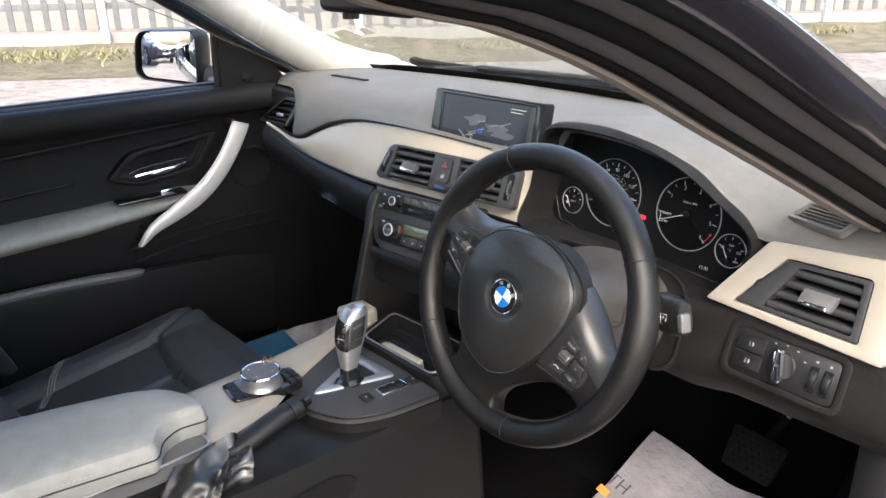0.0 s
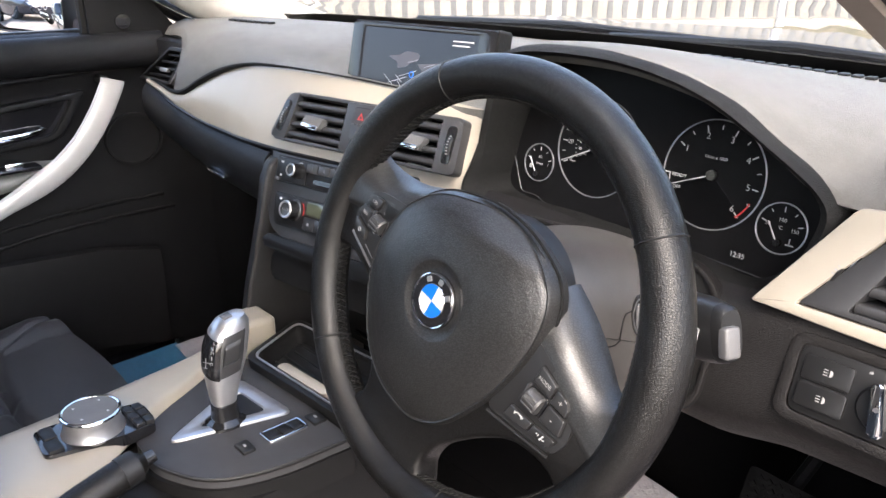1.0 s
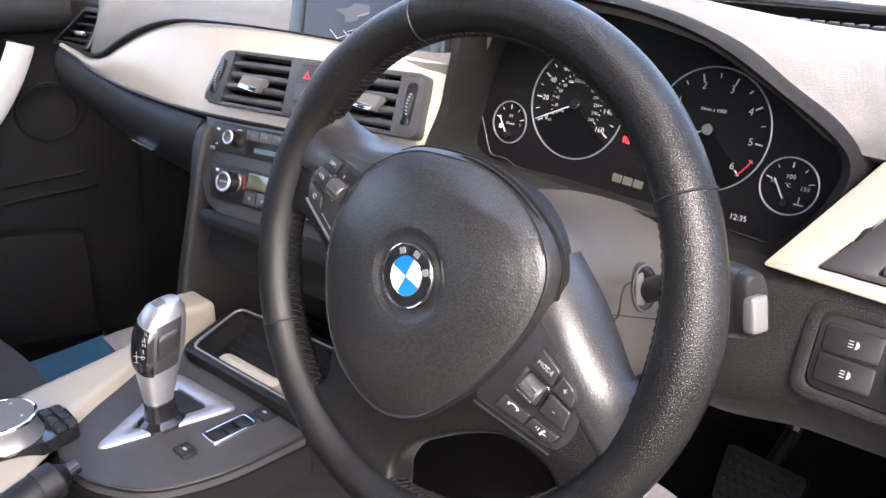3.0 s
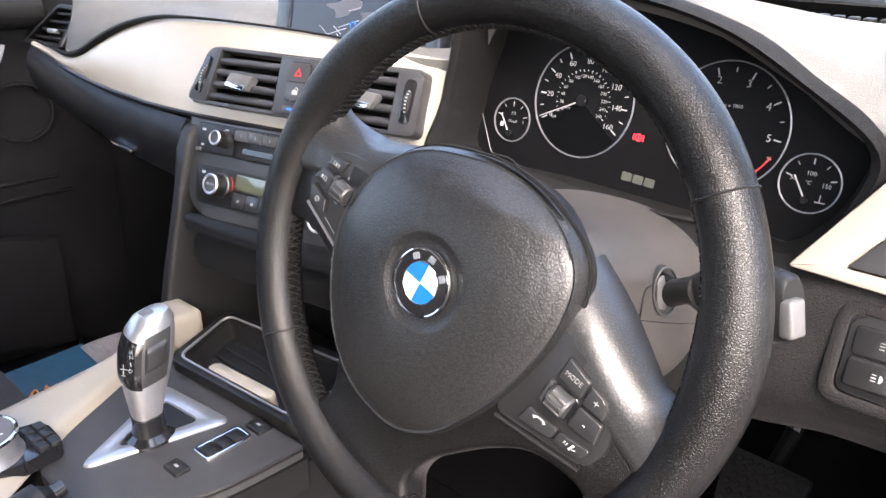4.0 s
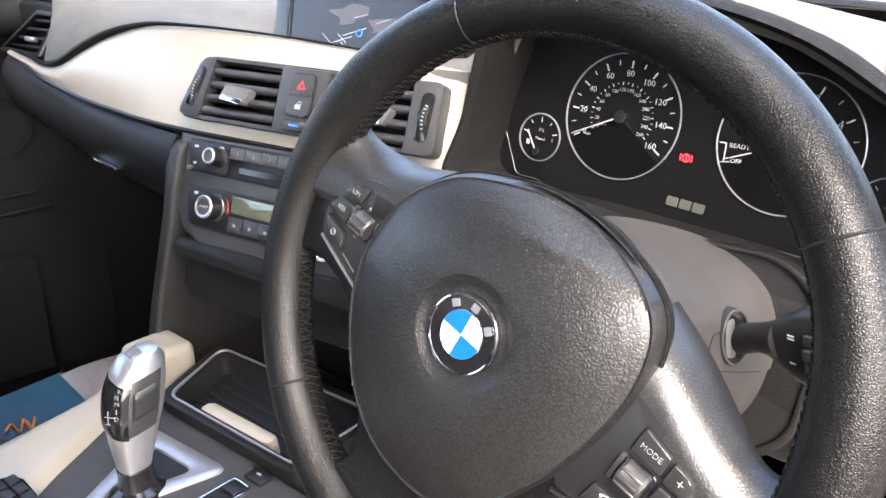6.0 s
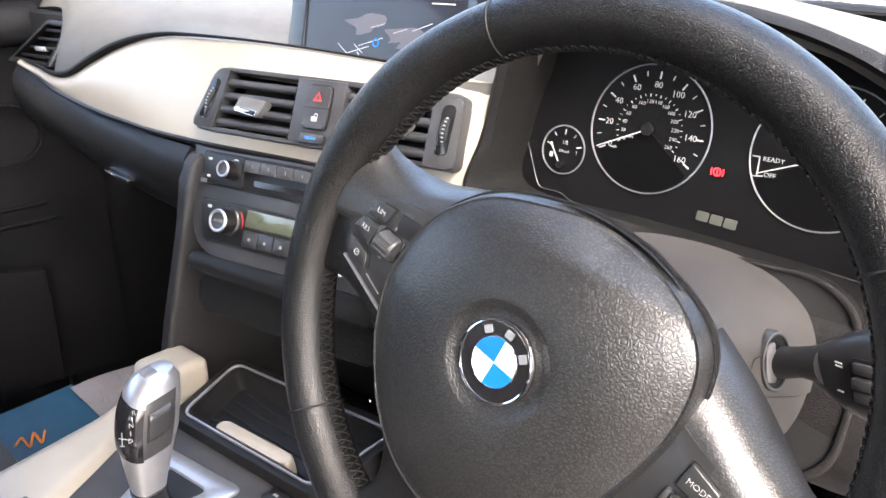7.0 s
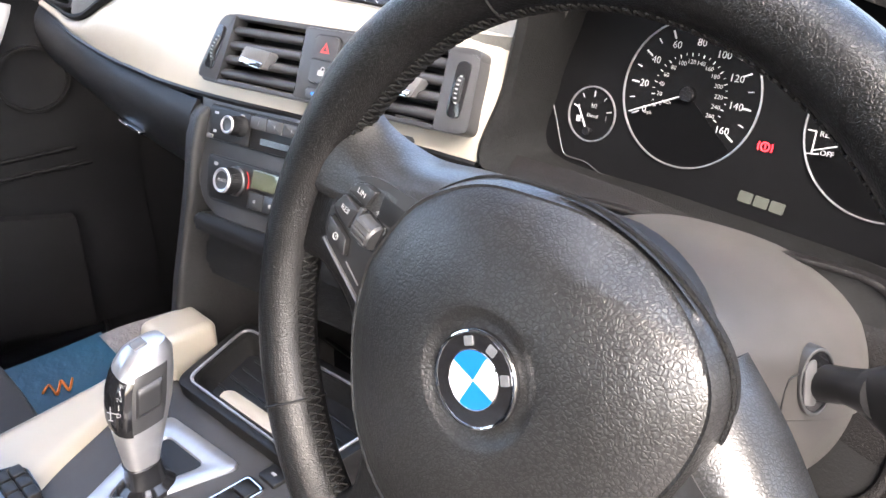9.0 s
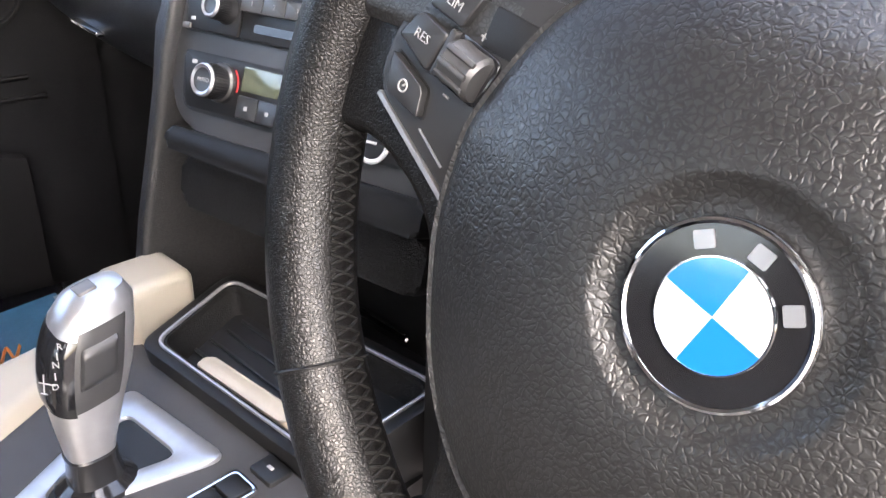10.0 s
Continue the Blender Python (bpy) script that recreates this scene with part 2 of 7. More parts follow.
def rounded(pts, r, n=4):
    """A polygon with its corners rounded; r: one radius or one for each corner."""
    out = []
    k = len(pts)
    rs = r if isinstance(r, (list, tuple)) else [r] * k
    for i in range(k):
        p, a, b = Vector(pts[i]), Vector(pts[i - 1]), Vector(pts[(i + 1) % k])
        u, v = (a - p), (b - p)
        d = min(rs[i], u.length * 0.48, v.length * 0.48)
        if d < 1e-5:
            out.append(tuple(p))
            continue
        p0, p1 = p + u.normalized() * d, p + v.normalized() * d
        for j in range(n + 1):
            t = j / n
            out.append(tuple((1 - t) ** 2 * p0 + 2 * t * (1 - t) * p + t * t * p1))
    return out


def rect(x0, y0, x1, y1, r=0.0, n=3):
    return rounded([(x0, y0), (x1, y0), (x1, y1), (x0, y1)], r, n)


def prism(pts, z0, z1, bevel=0.0, seg=2, both=False, m=None):
    """A polygon in x and y made solid from z0 to z1, its upper rim rounded."""
    area = sum(pts[i - 1][0] * pts[i][1] - pts[i][0] * pts[i - 1][1] for i in range(len(pts)))
    if area < 0:
        pts = pts[::-1]
    bm = bmesh.new()
    lo = [bm.verts.new((x, y, z0)) for x, y in pts]
    hi = [bm.verts.new((x, y, z1)) for x, y in pts]
    k = len(pts)
    for i in range(k):
        bm.faces.new((lo[i], lo[(i + 1) % k], hi[(i + 1) % k], hi[i]))
    bm.faces.new(hi)
    bm.faces.new(lo[::-1])
    if bevel:
        bm.edges.ensure_lookup_table()
        top, low = set(hi), set(lo)
        es = [e for e in bm.edges if set(e.verts) <= top or (both and set(e.verts) <= low)]
        bmesh.ops.bevel(bm, geom=es, offset=bevel, segments=seg, profile=0.5, affect="EDGES", clamp_overlap=True)
    if m is not None:
        bm.transform(m)
    return bm


def ring_prism(outer, inner, z0, z1, bevel=0.0, m=None):
    """A flat frame between two outlines with the same number of points."""
    bm = bmesh.new()
    k = len(outer)
    rows = [[bm.verts.new((x, y, z)) for x, y in loop] for loop, z in ((outer, z0), (outer, z1), (inner, z1), (inner, z0))]
    for a in range(4):
        for i in range(k):
            bm.faces.new((rows[a][i], rows[a][(i + 1) % k], rows[(a + 1) % 4][(i + 1) % k], rows[(a + 1) % 4][i]))
    bmesh.ops.recalc_face_normals(bm, faces=bm.faces[:])
    if bevel:
        hi = set(rows[1]) | set(rows[2])
        es = [e for e in bm.edges if set(e.verts) <= hi and len(e.link_faces) == 2
              and abs(e.link_faces[0].normal.dot(e.link_faces[1].normal)) < 0.5]
        bmesh.ops.bevel(bm, geom=es, offset=bevel, segments=2, profile=0.5, affect="EDGES", clamp_overlap=True)
    if m is not None:
        bm.transform(m)
    return bm


def box(x0, x1, y0, y1, z0, z1, bevel=0.0, seg=2, m=None):
    bm = bmesh.new()
    bmesh.ops.create_cube(bm, size=1.0)
    bm.transform(Matrix.Translation(((x0 + x1) / 2, (y0 + y1) / 2, (z0 + z1) / 2)) @ Matrix.Diagonal((x1 - x0, y1 - y0, z1 - z0, 1)))
    if bevel:
        bmesh.ops.bevel(bm, geom=bm.edges[:], offset=bevel, segments=seg, profile=0.5, affect="EDGES", clamp_overlap=True)
    if m is not None:
        bm.transform(m)
    return bm


def lathe(profile, n=40, m=None, closed=True):
    """Spins (radius, height) pairs about z."""
    bm = bmesh.new()
    rows = []
    for r, z in profile:
        rows.append([bm.verts.new((r * math.cos(2 * math.pi * i / n), r * math.sin(2 * math.pi * i / n), z)) for i in range(n)]
                    if r > 1e-6 else [bm.verts.new((0, 0, z))])
    for a, b in zip(rows, rows[1:]):
        for i in range(n):
            j = (i + 1) % n
            if len(a) == 1 and len(b) == 1:
                continue
            if len(a) == 1:
                bm.faces.new((a[0], b[i], b[j]))
            elif len(b) == 1:
                bm.faces.new((a[i], a[j], b[0]))
            else:
                bm.faces.new((a[i], a[j], b[j], b[i]))
    bmesh.ops.recalc_face_normals(bm, faces=bm.faces[:])
    if m is not None:
        bm.transform(m)
    return bm


def torus(big, small, n=64, k=10, tall=1.0, m=None):
    bm = bmesh.new()
    rows = []
    for i in range(n):
        a = 2 * math.pi * i / n
        rows.append([bm.verts.new(((big + small * math.cos(2 * math.pi * j / k)) * math.cos(a),
                                   (big + small * math.cos(2 * math.pi * j / k)) * math.sin(a),
                                   small * tall * math.sin(2 * math.pi * j / k))) for j in range(k)])
    for i in range(n):
        for j in range(k):
            bm.faces.new((rows[i][j], rows[(i + 1) % n][j], rows[(i + 1) % n][(j + 1) % k], rows[i][(j + 1) % k]))
    if m is not None:
        bm.transform(m)
    return bm


def spline(pts, n):
    """Catmull-Rom through points of any size, n points in all."""
    v = [np.array(p, float) for p in pts]
    v = [2 * v[0] - v[1]] + v + [2 * v[-1] - v[-2]]
    out = []
    for q in np.linspace(0, len(pts) - 1, n):
        i = min(int(q), len(pts) - 2)
        t = q - i
        a, b, c, d = v[i:i + 4]
        out.append(0.5 * (2 * b + (c - a) * t + (2 * a - 5 * b + 4 * c - d) * t * t + (3 * b - a - 3 * c + d) * t ** 3))
    return out


def ring_spline(pts, n):
    """A closed smooth outline through 2D points."""
    k = len(pts)
    v = [np.array(p, float) for p in pts]
    out = []
    for q in np.linspace(0, k, n, endpoint=False):
        i = int(q) % k
        t = q - int(q)
        a, b, c, d = v[i - 1], v[i], v[(i + 1) % k], v[(i + 2) % k]
        out.append(tuple(0.5 * (2 * b + (c - a) * t + (2 * a - 5 * b + 4 * c - d) * t * t + (3 * b - a - 3 * c + d) * t ** 3)))
    return out


def sheet(rows, thick=0.0, keep=None, front=None):
    """A surface over a grid of points; thick: solid, away from its front, which faces roughly the way given."""
    bm = bmesh.new()
    g = [[bm.verts.new(p) for p in row] for row in rows]
    for i in range(len(g) - 1):
        for j in range(len(g[0]) - 1):
            if keep is None or keep(i, j):
                bm.faces.new((g[i][j], g[i + 1][j], g[i + 1][j + 1], g[i][j + 1]))
    loose = [v for v in bm.verts if not v.link_faces]
    bmesh.ops.delete(bm, geom=loose, context="VERTS")
    bm.normal_update()
    total = sum((f.normal * f.calc_area() for f in bm.faces), Vector())
    if total.dot(Vector(front or (0, -0.5, 1))) < 0:
        bmesh.ops.reverse_faces(bm, faces=bm.faces[:])
        bm.normal_update()
    if thick:
        tops = bm.verts[:]
        faces = bm.faces[:]
        rim = [(e.verts[0], e.verts[1], e.link_loops[0].vert is e.verts[0]) for e in bm.edges if len(e.link_faces) == 1]
        low = {v: bm.verts.new(v.co - v.normal * thick) for v in tops}
        for f in faces:
            bm.faces.new([low[v] for v in reversed(f.verts)])
        for p, q, way in rim:
            bm.faces.new((q, p, low[p], low[q]) if way else (p, q, low[q], low[p]))
    return bm


def tube(path, radius, k=10, ends=True, squash=1.0):
    """A round bar along points; radius: one number or one for each point."""
    pts = [Vector(p) for p in path]
    rs = radius if isinstance(radius, (list, tuple)) else [radius] * len(pts)
    bm = bmesh.new()
    rows, ref = [], None
    for i, p in enumerate(pts):
        t = (pts[min(i + 1, len(pts) - 1)] - pts[max(i - 1, 0)]).normalized()
        if ref is None:
            ref = t.orthogonal().normalized()
        ref = (ref - t * ref.dot(t)).normalized()
        o = t.cross(ref)
        rows.append([bm.verts.new(p + rs[i] * (math.cos(2 * math.pi * j / k) * ref + squash * math.sin(2 * math.pi * j / k) * o)) for j in range(k)])
    for a, b in zip(rows, rows[1:]):
        for j in range(k):
            bm.faces.new((a[j], a[(j + 1) % k], b[(j + 1) % k], b[j]))
    if ends:
        bm.faces.new(rows[0][::-1])
        bm.faces.new(rows[-1])
    bmesh.ops.recalc_face_normals(bm, faces=bm.faces[:])
    return bm


def rings(loops, caps=True):
    """A skin over rings of points, one after another."""
    bm = bmesh.new()
    g = [[bm.verts.new(p) for p in loop] for loop in loops]
    k = len(g[0])
    for a, b in zip(g, g[1:]):
        for j in range(k):
            bm.faces.new((a[j], a[(j + 1) % k], b[(j + 1) % k], b[j]))
    if caps:
        bm.faces.new(g[0][::-1])
        bm.faces.new(g[-1])
    bmesh.ops.recalc_face_normals(bm, faces=bm.faces[:])
    return bm


def words(text, size, m, depth=0.0003, align="CENTER"):
    """Raised lettering in the built-in typeface, centred on the pose's origin."""
    cu = bpy.data.curves.new("words", "FONT")
    cu.body, cu.size, cu.extrude, cu.align_x, cu.align_y = text, size, depth / 2, align, "CENTER"
    cu.resolution_u = 2
    cu.offset = -0.014 * size
    tmp = bpy.data.objects.new("words", cu)
    scene.collection.objects.link(tmp)
    me = bpy.data.meshes.new_from_object(tmp)
    bpy.data.objects.remove(tmp)
    bpy.data.curves.remove(cu)
    bm = bmesh.new()
    bm.from_mesh(me)
    bpy.data.meshes.remove(me)
    bm.transform(m)
    return bm


def bar(x0, y0, x1, y1, width, z=0.0, depth=0.0004, m=None):
    """A thin flat stroke from one point to another."""
    a, b = Vector((x0, y0)), Vector((x1, y1))
    d = (b - a).normalized()
    s = Vector((-d.y, d.x)) * width / 2
    return prism([tuple(a - s), tuple(b - s), tuple(b + s), tuple(a + s)], z, z + depth, m=m)


def along(x, stations):
    """Smoothly between (x, value...) stations."""
    for a, b in zip(stations, stations[1:]):
        if x <= b[0]:
            t = max(0.0, min(1.0, (x - a[0]) / (b[0] - a[0])))
            return [p + (q - p) * t for p, q in zip(a[1:], b[1:])]
    return list(stations[-1][1:])


def smooth_along(x, stations):
    """Catmull-Rom between (x, value...) stations."""
    xs = [s[0] for s in stations]
    i = max(0, min(len(xs) - 2, sum(1 for v in xs if v <= x) - 1))
    t = max(0.0, min(1.0, (x - xs[i]) / (xs[i + 1] - xs[i])))
    b, c = np.array(stations[i][1:], float), np.array(stations[i + 1][1:], float)
    a = np.array(stations[i - 1][1:], float) if i > 0 else 2 * b - c
    d = np.array(stations[i + 2][1:], float) if i + 2 < len(xs) else 2 * c - b
    return 0.5 * (2 * b + (c - a) * t + (2 * a - 5 * b + 4 * c - d) * t * t + (3 * b - a - 3 * c + d) * t ** 3)


# ---- dashboard ----
dash = thing("dashboard", (0.0, 0.3, 0.75), "black soft-touch dashboard with a pale pearl trim strip", "dashboard")

# upper pad: (y, z) down the section from the rear lip to the windscreen, at stations across the car
PAD = [
    (-0.70, 0.240, 0.958, 0.246, 0.966, 0.256, 0.975, 0.300, 0.986, 0.40, 0.984, 0.50, 0.972),
    (-0.60, 0.228, 0.962, 0.233, 0.968, 0.245, 0.977, 0.290, 0.989, 0.41, 0.985, 0.53, 0.972),
    (-0.53, 0.196, 0.948, 0.203, 0.960, 0.220, 0.974, 0.280, 0.990, 0.42, 0.986, 0.54, 0.972),
    (-0.485, 0.166, 0.920, 0.176, 0.946, 0.204, 0.972, 0.272, 0.990, 0.43, 0.986, 0.55, 0.972),
    (-0.445, 0.138, 0.898, 0.155, 0.937, 0.194, 0.971, 0.267, 0.990, 0.435, 0.986, 0.56, 0.972),
    (-0.40, 0.133, 0.896, 0.150, 0.935, 0.190, 0.970, 0.265, 0.990, 0.44, 0.986, 0.57, 0.972),
    (-0.30, 0.142, 0.930, 0.160, 0.950, 0.198, 0.968, 0.270, 0.986, 0.45, 0.986, 0.59, 0.972),
    (-0.20, 0.153, 0.955, 0.178, 0.958, 0.210, 0.962, 0.280, 0.978, 0.46, 0.984, 0.60, 0.972),
    (-0.08, 0.170, 0.955, 0.195, 0.950, 0.225, 0.946, 0.300, 0.962, 0.46, 0.980, 0.60, 0.972),
    (0.10, 0.196, 0.946, 0.212, 0.942, 0.240, 0.942, 0.310, 0.960, 0.46, 0.980, 0.60, 0.972),
    (0.190, 0.204, 0.945, 0.216, 0.945, 0.245, 0.950, 0.320, 0.968, 0.46, 0.982, 0.59, 0.972),
    (0.205, 0.216, 0.955, 0.224, 0.962, 0.245, 0.972, 0.320, 0.980, 0.46, 0.984, 0.59, 0.972),
    (0.225, 0.213, 0.992, 0.221, 1.002, 0.245, 1.006, 0.320, 1.000, 0.46, 0.986, 0.59, 0.972),
    (0.250, 0.204, 1.009, 0.213, 1.017, 0.245, 1.018, 0.320, 1.008, 0.46, 0.987, 0.585, 0.972),
    (0.36, 0.196, 1.012, 0.208, 1.019, 0.245, 1.020, 0.320, 1.009, 0.46, 0.987, 0.575, 0.972),
    (0.44, 0.196, 0.995, 0.206, 1.003, 0.245, 1.007, 0.320, 1.000, 0.45, 0.984, 0.56, 0.972),
    (0.50, 0.195, 0.964, 0.204, 0.974, 0.240, 0.984, 0.310, 0.988, 0.44, 0.981, 0.55, 0.972),
    (0.55, 0.193, 0.932, 0.200, 0.944, 0.230, 0.964, 0.300, 0.978, 0.42, 0.978, 0.53, 0.972),
    (0.62, 0.196, 0.934, 0.203, 0.943, 0.225, 0.956, 0.290, 0.970, 0.40, 0.974, 0.51, 0.970),
    (0.72, 0.200, 0.940, 0.206, 0.946, 0.225, 0.955, 0.280, 0.966, 0.38, 0.970, 0.48, 0.968),
]
rows = []
for x in np.linspace(-0.70, 0.72, 143):
    s = smooth_along(x, PAD)
    sec = spline([(s[2 * k], s[2 * k + 1]) for k in range(6)], 36)
    rows.append([(x, y, z) for y, z in sec])
part("pad", sheet(rows, 0.012), PAD_TOP_LIT, dash, "grained dark grey soft dashboard pad with sunlight in its colour")

# defroster slots along the windscreen
for x0, x1, ya, yb, za, zb in ((-0.52, -0.40, 0.285, 0.300, 0.9925, 0.9925), (0.26, 0.54, 0.500, 0.470, 0.9835, 0.9800)):
    n_ = int((x1 - x0) / 0.014)
    for i in range(n_):
        t = (i + 0.5) / n_
        x, y, z = x0 + (x1 - x0) * t, ya + (yb - ya) * t, za + (zb - za) * t
        part("defroster_slot", box(x - 0.0048, x + 0.0048, y - 0.006, y + 0.006, z - 0.001, z + 0.0025, 0.0012), RUBBER, dash)

# corner outlet near the screen pillar
cm = Matrix.Translation((0.612, 0.2235, 0.9635)) @ pose(0, 0, 0, 26, 0, -8)
cv = part("corner_outlet", ring_prism(rounded([(-0.036, -0.015), (0.034, -0.019), (0.040, 0.016), (-0.028, 0.018)], 0.007, 4), rounded([(-0.031, -0.011), (0.029, -0.015), (0.034, 0.012), (-0.025, 0.014)], 0.005, 4), -0.006, 0.0022, 0.001, m=cm), PAD_TOP_LIT, dash, "grey corner air outlet with sunlight in its colour")
part("well", prism(rounded([(-0.031, -0.011), (0.029, -0.015), (0.034, 0.012), (-0.025, 0.014)], 0.005, 4), -0.0060, -0.0050, m=cm), SEAL, cv)
for i in range(5):
    y = -0.0100 + i * 0.0052
    part("fin", box(-0.029 + 0.0012 * i, 0.029 + 0.001 * i, y - 0.0007, y + 0.0007, -0.0045, -0.0012, 0.0003, m=cm), PAD_TOP_LIT, cv)

# pale trim strip: upper and lower edge (y, z) at stations; an opening for the outlets
STRIP = [
    (-0.60, 0.160, 0.896, 0.158, 0.888), (-0.50, 0.144, 0.8945, 0.140, 0.885), (-0.43, 0.133, 0.893, 0.127, 0.880),
    (-0.385, 0.131, 0.900, 0.122, 0.877), (-0.34, 0.134, 0.918, 0.118, 0.874), (-0.29, 0.140, 0.937, 0.116, 0.871), (-0.24, 0.146, 0.950, 0.116, 0.869),
    (-0.19, 0.152, 0.957, 0.116, 0.867), (-0.10, 0.165, 0.958, 0.123, 0.866), (0.00, 0.181, 0.955, 0.140, 0.865),
    (0.10, 0.197, 0.949, 0.157, 0.863), (0.18, 0.207, 0.945, 0.169, 0.860), (0.195, 0.2085, 0.942, 0.172, 0.859), (0.205, 0.2095, 0.939, 0.174, 0.858)]
xs = np.linspace(-0.60, 0.191, 162)
rows = []
for x in xs:
    yu, zu, yl, zl = smooth_along(x, STRIP)
    crown = 0.004
    rows.append([(x, yl + (yu - yl) * t - crown * math.sin(math.pi * t), zl + (zu - zl) * t) for t in np.linspace(0, 1, 25)])
VENT = face_frame((0.035, 0.152, 0.908), 9.5, 22)
inv = VENT.inverted()


def strip_keep(i, j):
    q = inv @ Vector(rows[i][j])
    q2 = inv @ Vector(rows[i + 1][j + 1])
    return not (q.x > -0.142 and q2.x < 0.144 and q.y > -0.0290 and q2.y < 0.0290)


part("trim_strip", sheet(rows, 0.006, strip_keep, (0, -1, 0.2)), TRIM, dash, "pale pearl trim strip")
upper = [(x, smooth_along(x, STRIP)[0] - 0.001, smooth_along(x, STRIP)[1] + 0.0035) for x in np.linspace(-0.575, 0.10, 90)]
part("pad_lip", tube(upper, [0.0012 + 0.0036 * math.exp(-((x + 0.33) / 0.13) ** 2) for x in np.linspace(-0.575, 0.10, 90)], 8), DULL, dash, "dark lip between the pad and the trim strip")
edge = [(x, smooth_along(x, STRIP)[2] + 0.002, smooth_along(x, STRIP)[3] - 0.003) for x in xs[::4]]
part("trim_lip", tube(edge, 0.0035, 6), PLASTIC, dash)

# centre outlets
vent = part("centre_outlet", joined(
    ring_prism(rounded([(-0.143, -0.0310), (0.147, -0.0315), (0.147, 0.0305), (-0.120, 0.0315)], [0.008, 0.006, 0.008, 0.010], 4),
               rounded([(-0.123, -0.0268), (0.123, -0.0278), (0.124, 0.0252), (-0.112, 0.0275)], [0.003] * 4, 4), -0.012, 0.0030, 0.0008, m=VENT)),
    VENT_GREY, dash, "black bezel of the centre air outlets")
part("well", box(-0.125, 0.125, -0.027, 0.027, -0.040, -0.036, m=VENT), RUBBER, vent)
part("end_cap", prism(rounded([(-0.147, -0.028), (-0.119, -0.029), (-0.108, 0.030), (-0.125, 0.030)], [0.007, 0.002, 0.002, 0.008], 4), -0.010, 0.0045, 0.0015, m=VENT), VENT_GREY, vent)
part("end_cap", prism(rounded([(0.120, -0.031), (0.150, -0.031), (0.148, 0.026), (0.120, 0.027)], [0.002, 0.007, 0.008, 0.002], 4), -0.010, 0.0045, 0.0015, m=VENT), VENT_GREY, vent)
part("button_column", prism(rect(-0.024, -0.029, 0.031, 0.029, 0.002), -0.012, 0.004, 0.001, m=VENT), VENT_GREY, vent)


def thumb_wheel(x, lean, m, parent):
    w = m @ Matrix.Translation((x, 0.0, 0.003)) @ Matrix.Rotation(radians(lean), 4, "Z")
    part("roller_slot", prism(rect(-0.0062, -0.0205, 0.0062, 0.0205, 0.005, 4), 0.0, 0.0022, 0.0006, m=w), GLOSS, parent)
    drum = part("roller", lathe([(0.0, -0.0034), (0.0165, -0.0034), (0.0175, -0.0026), (0.0175, 0.0026), (0.0165, 0.0034), (0.0, 0.0034)], 40,
                                m=w @ Matrix.Translation((0, 0, -0.0125)) @ Matrix.Rotation(radians(90), 4, "Y")), PLASTIC, parent)
    for k in range(7):
        part("dot", prism(rect(-0.0011, -0.0006, 0.0011, 0.0006, 0.0003), 0.0048, 0.0057, m=w @ Matrix.Translation((0, -0.0096 + 0.0032 * k, -0.0001 - 0.00030 * (k - 3) ** 2))), KEY_PRINT, drum)


thumb_wheel(-0.1275, -15, VENT, vent)
thumb_wheel(0.1355, -2, VENT, vent)


def louvre_set(x0, x1, m, parent, tab_at):
    for k in range(4):
        y = -0.0192 + 0.0128 * k
        sm = m @ Matrix.Translation(((x0 + x1) / 2, y, -0.010)) @ Matrix.Rotation(radians(12), 4, "X")
        h = (x1 - x0) / 2
        part("slat", prism(rounded([(-0.016, -0.0026), (0.009, -0.0040), (0.0125, -0.0018), (0.0125, 0.0018), (0.009, 0.0040), (-0.016, 0.0024)], 0.002, 3), -h, h,
                           m=sm @ Matrix(((0, 0, 1, 0), (0, 1, 0, 0), (1, 0, 0, 0), (0, 0, 0, 1)))), VENT_GREY, parent)
    tm = m @ Matrix.Translation((tab_at, -0.0030, 0.0025))
    tab = part("outlet_tab", prism(rounded([(-0.020, -0.006), (0.012, -0.009), (0.020, 0.006), (-0.012, 0.008)], 0.002, 3), -0.004, 0.006, 0.0015, m=tm), GREY_PLASTIC, parent, "grey sliding tab")
    part("tab_chrome", prism(rounded([(-0.017, -0.0068), (0.0095, -0.0091), (0.0125, -0.0042), (-0.0145, -0.0018)], 0.0015, 3), 0.004, 0.0072, 0.0008, m=tm), CHROME, tab, "chrome tab front")


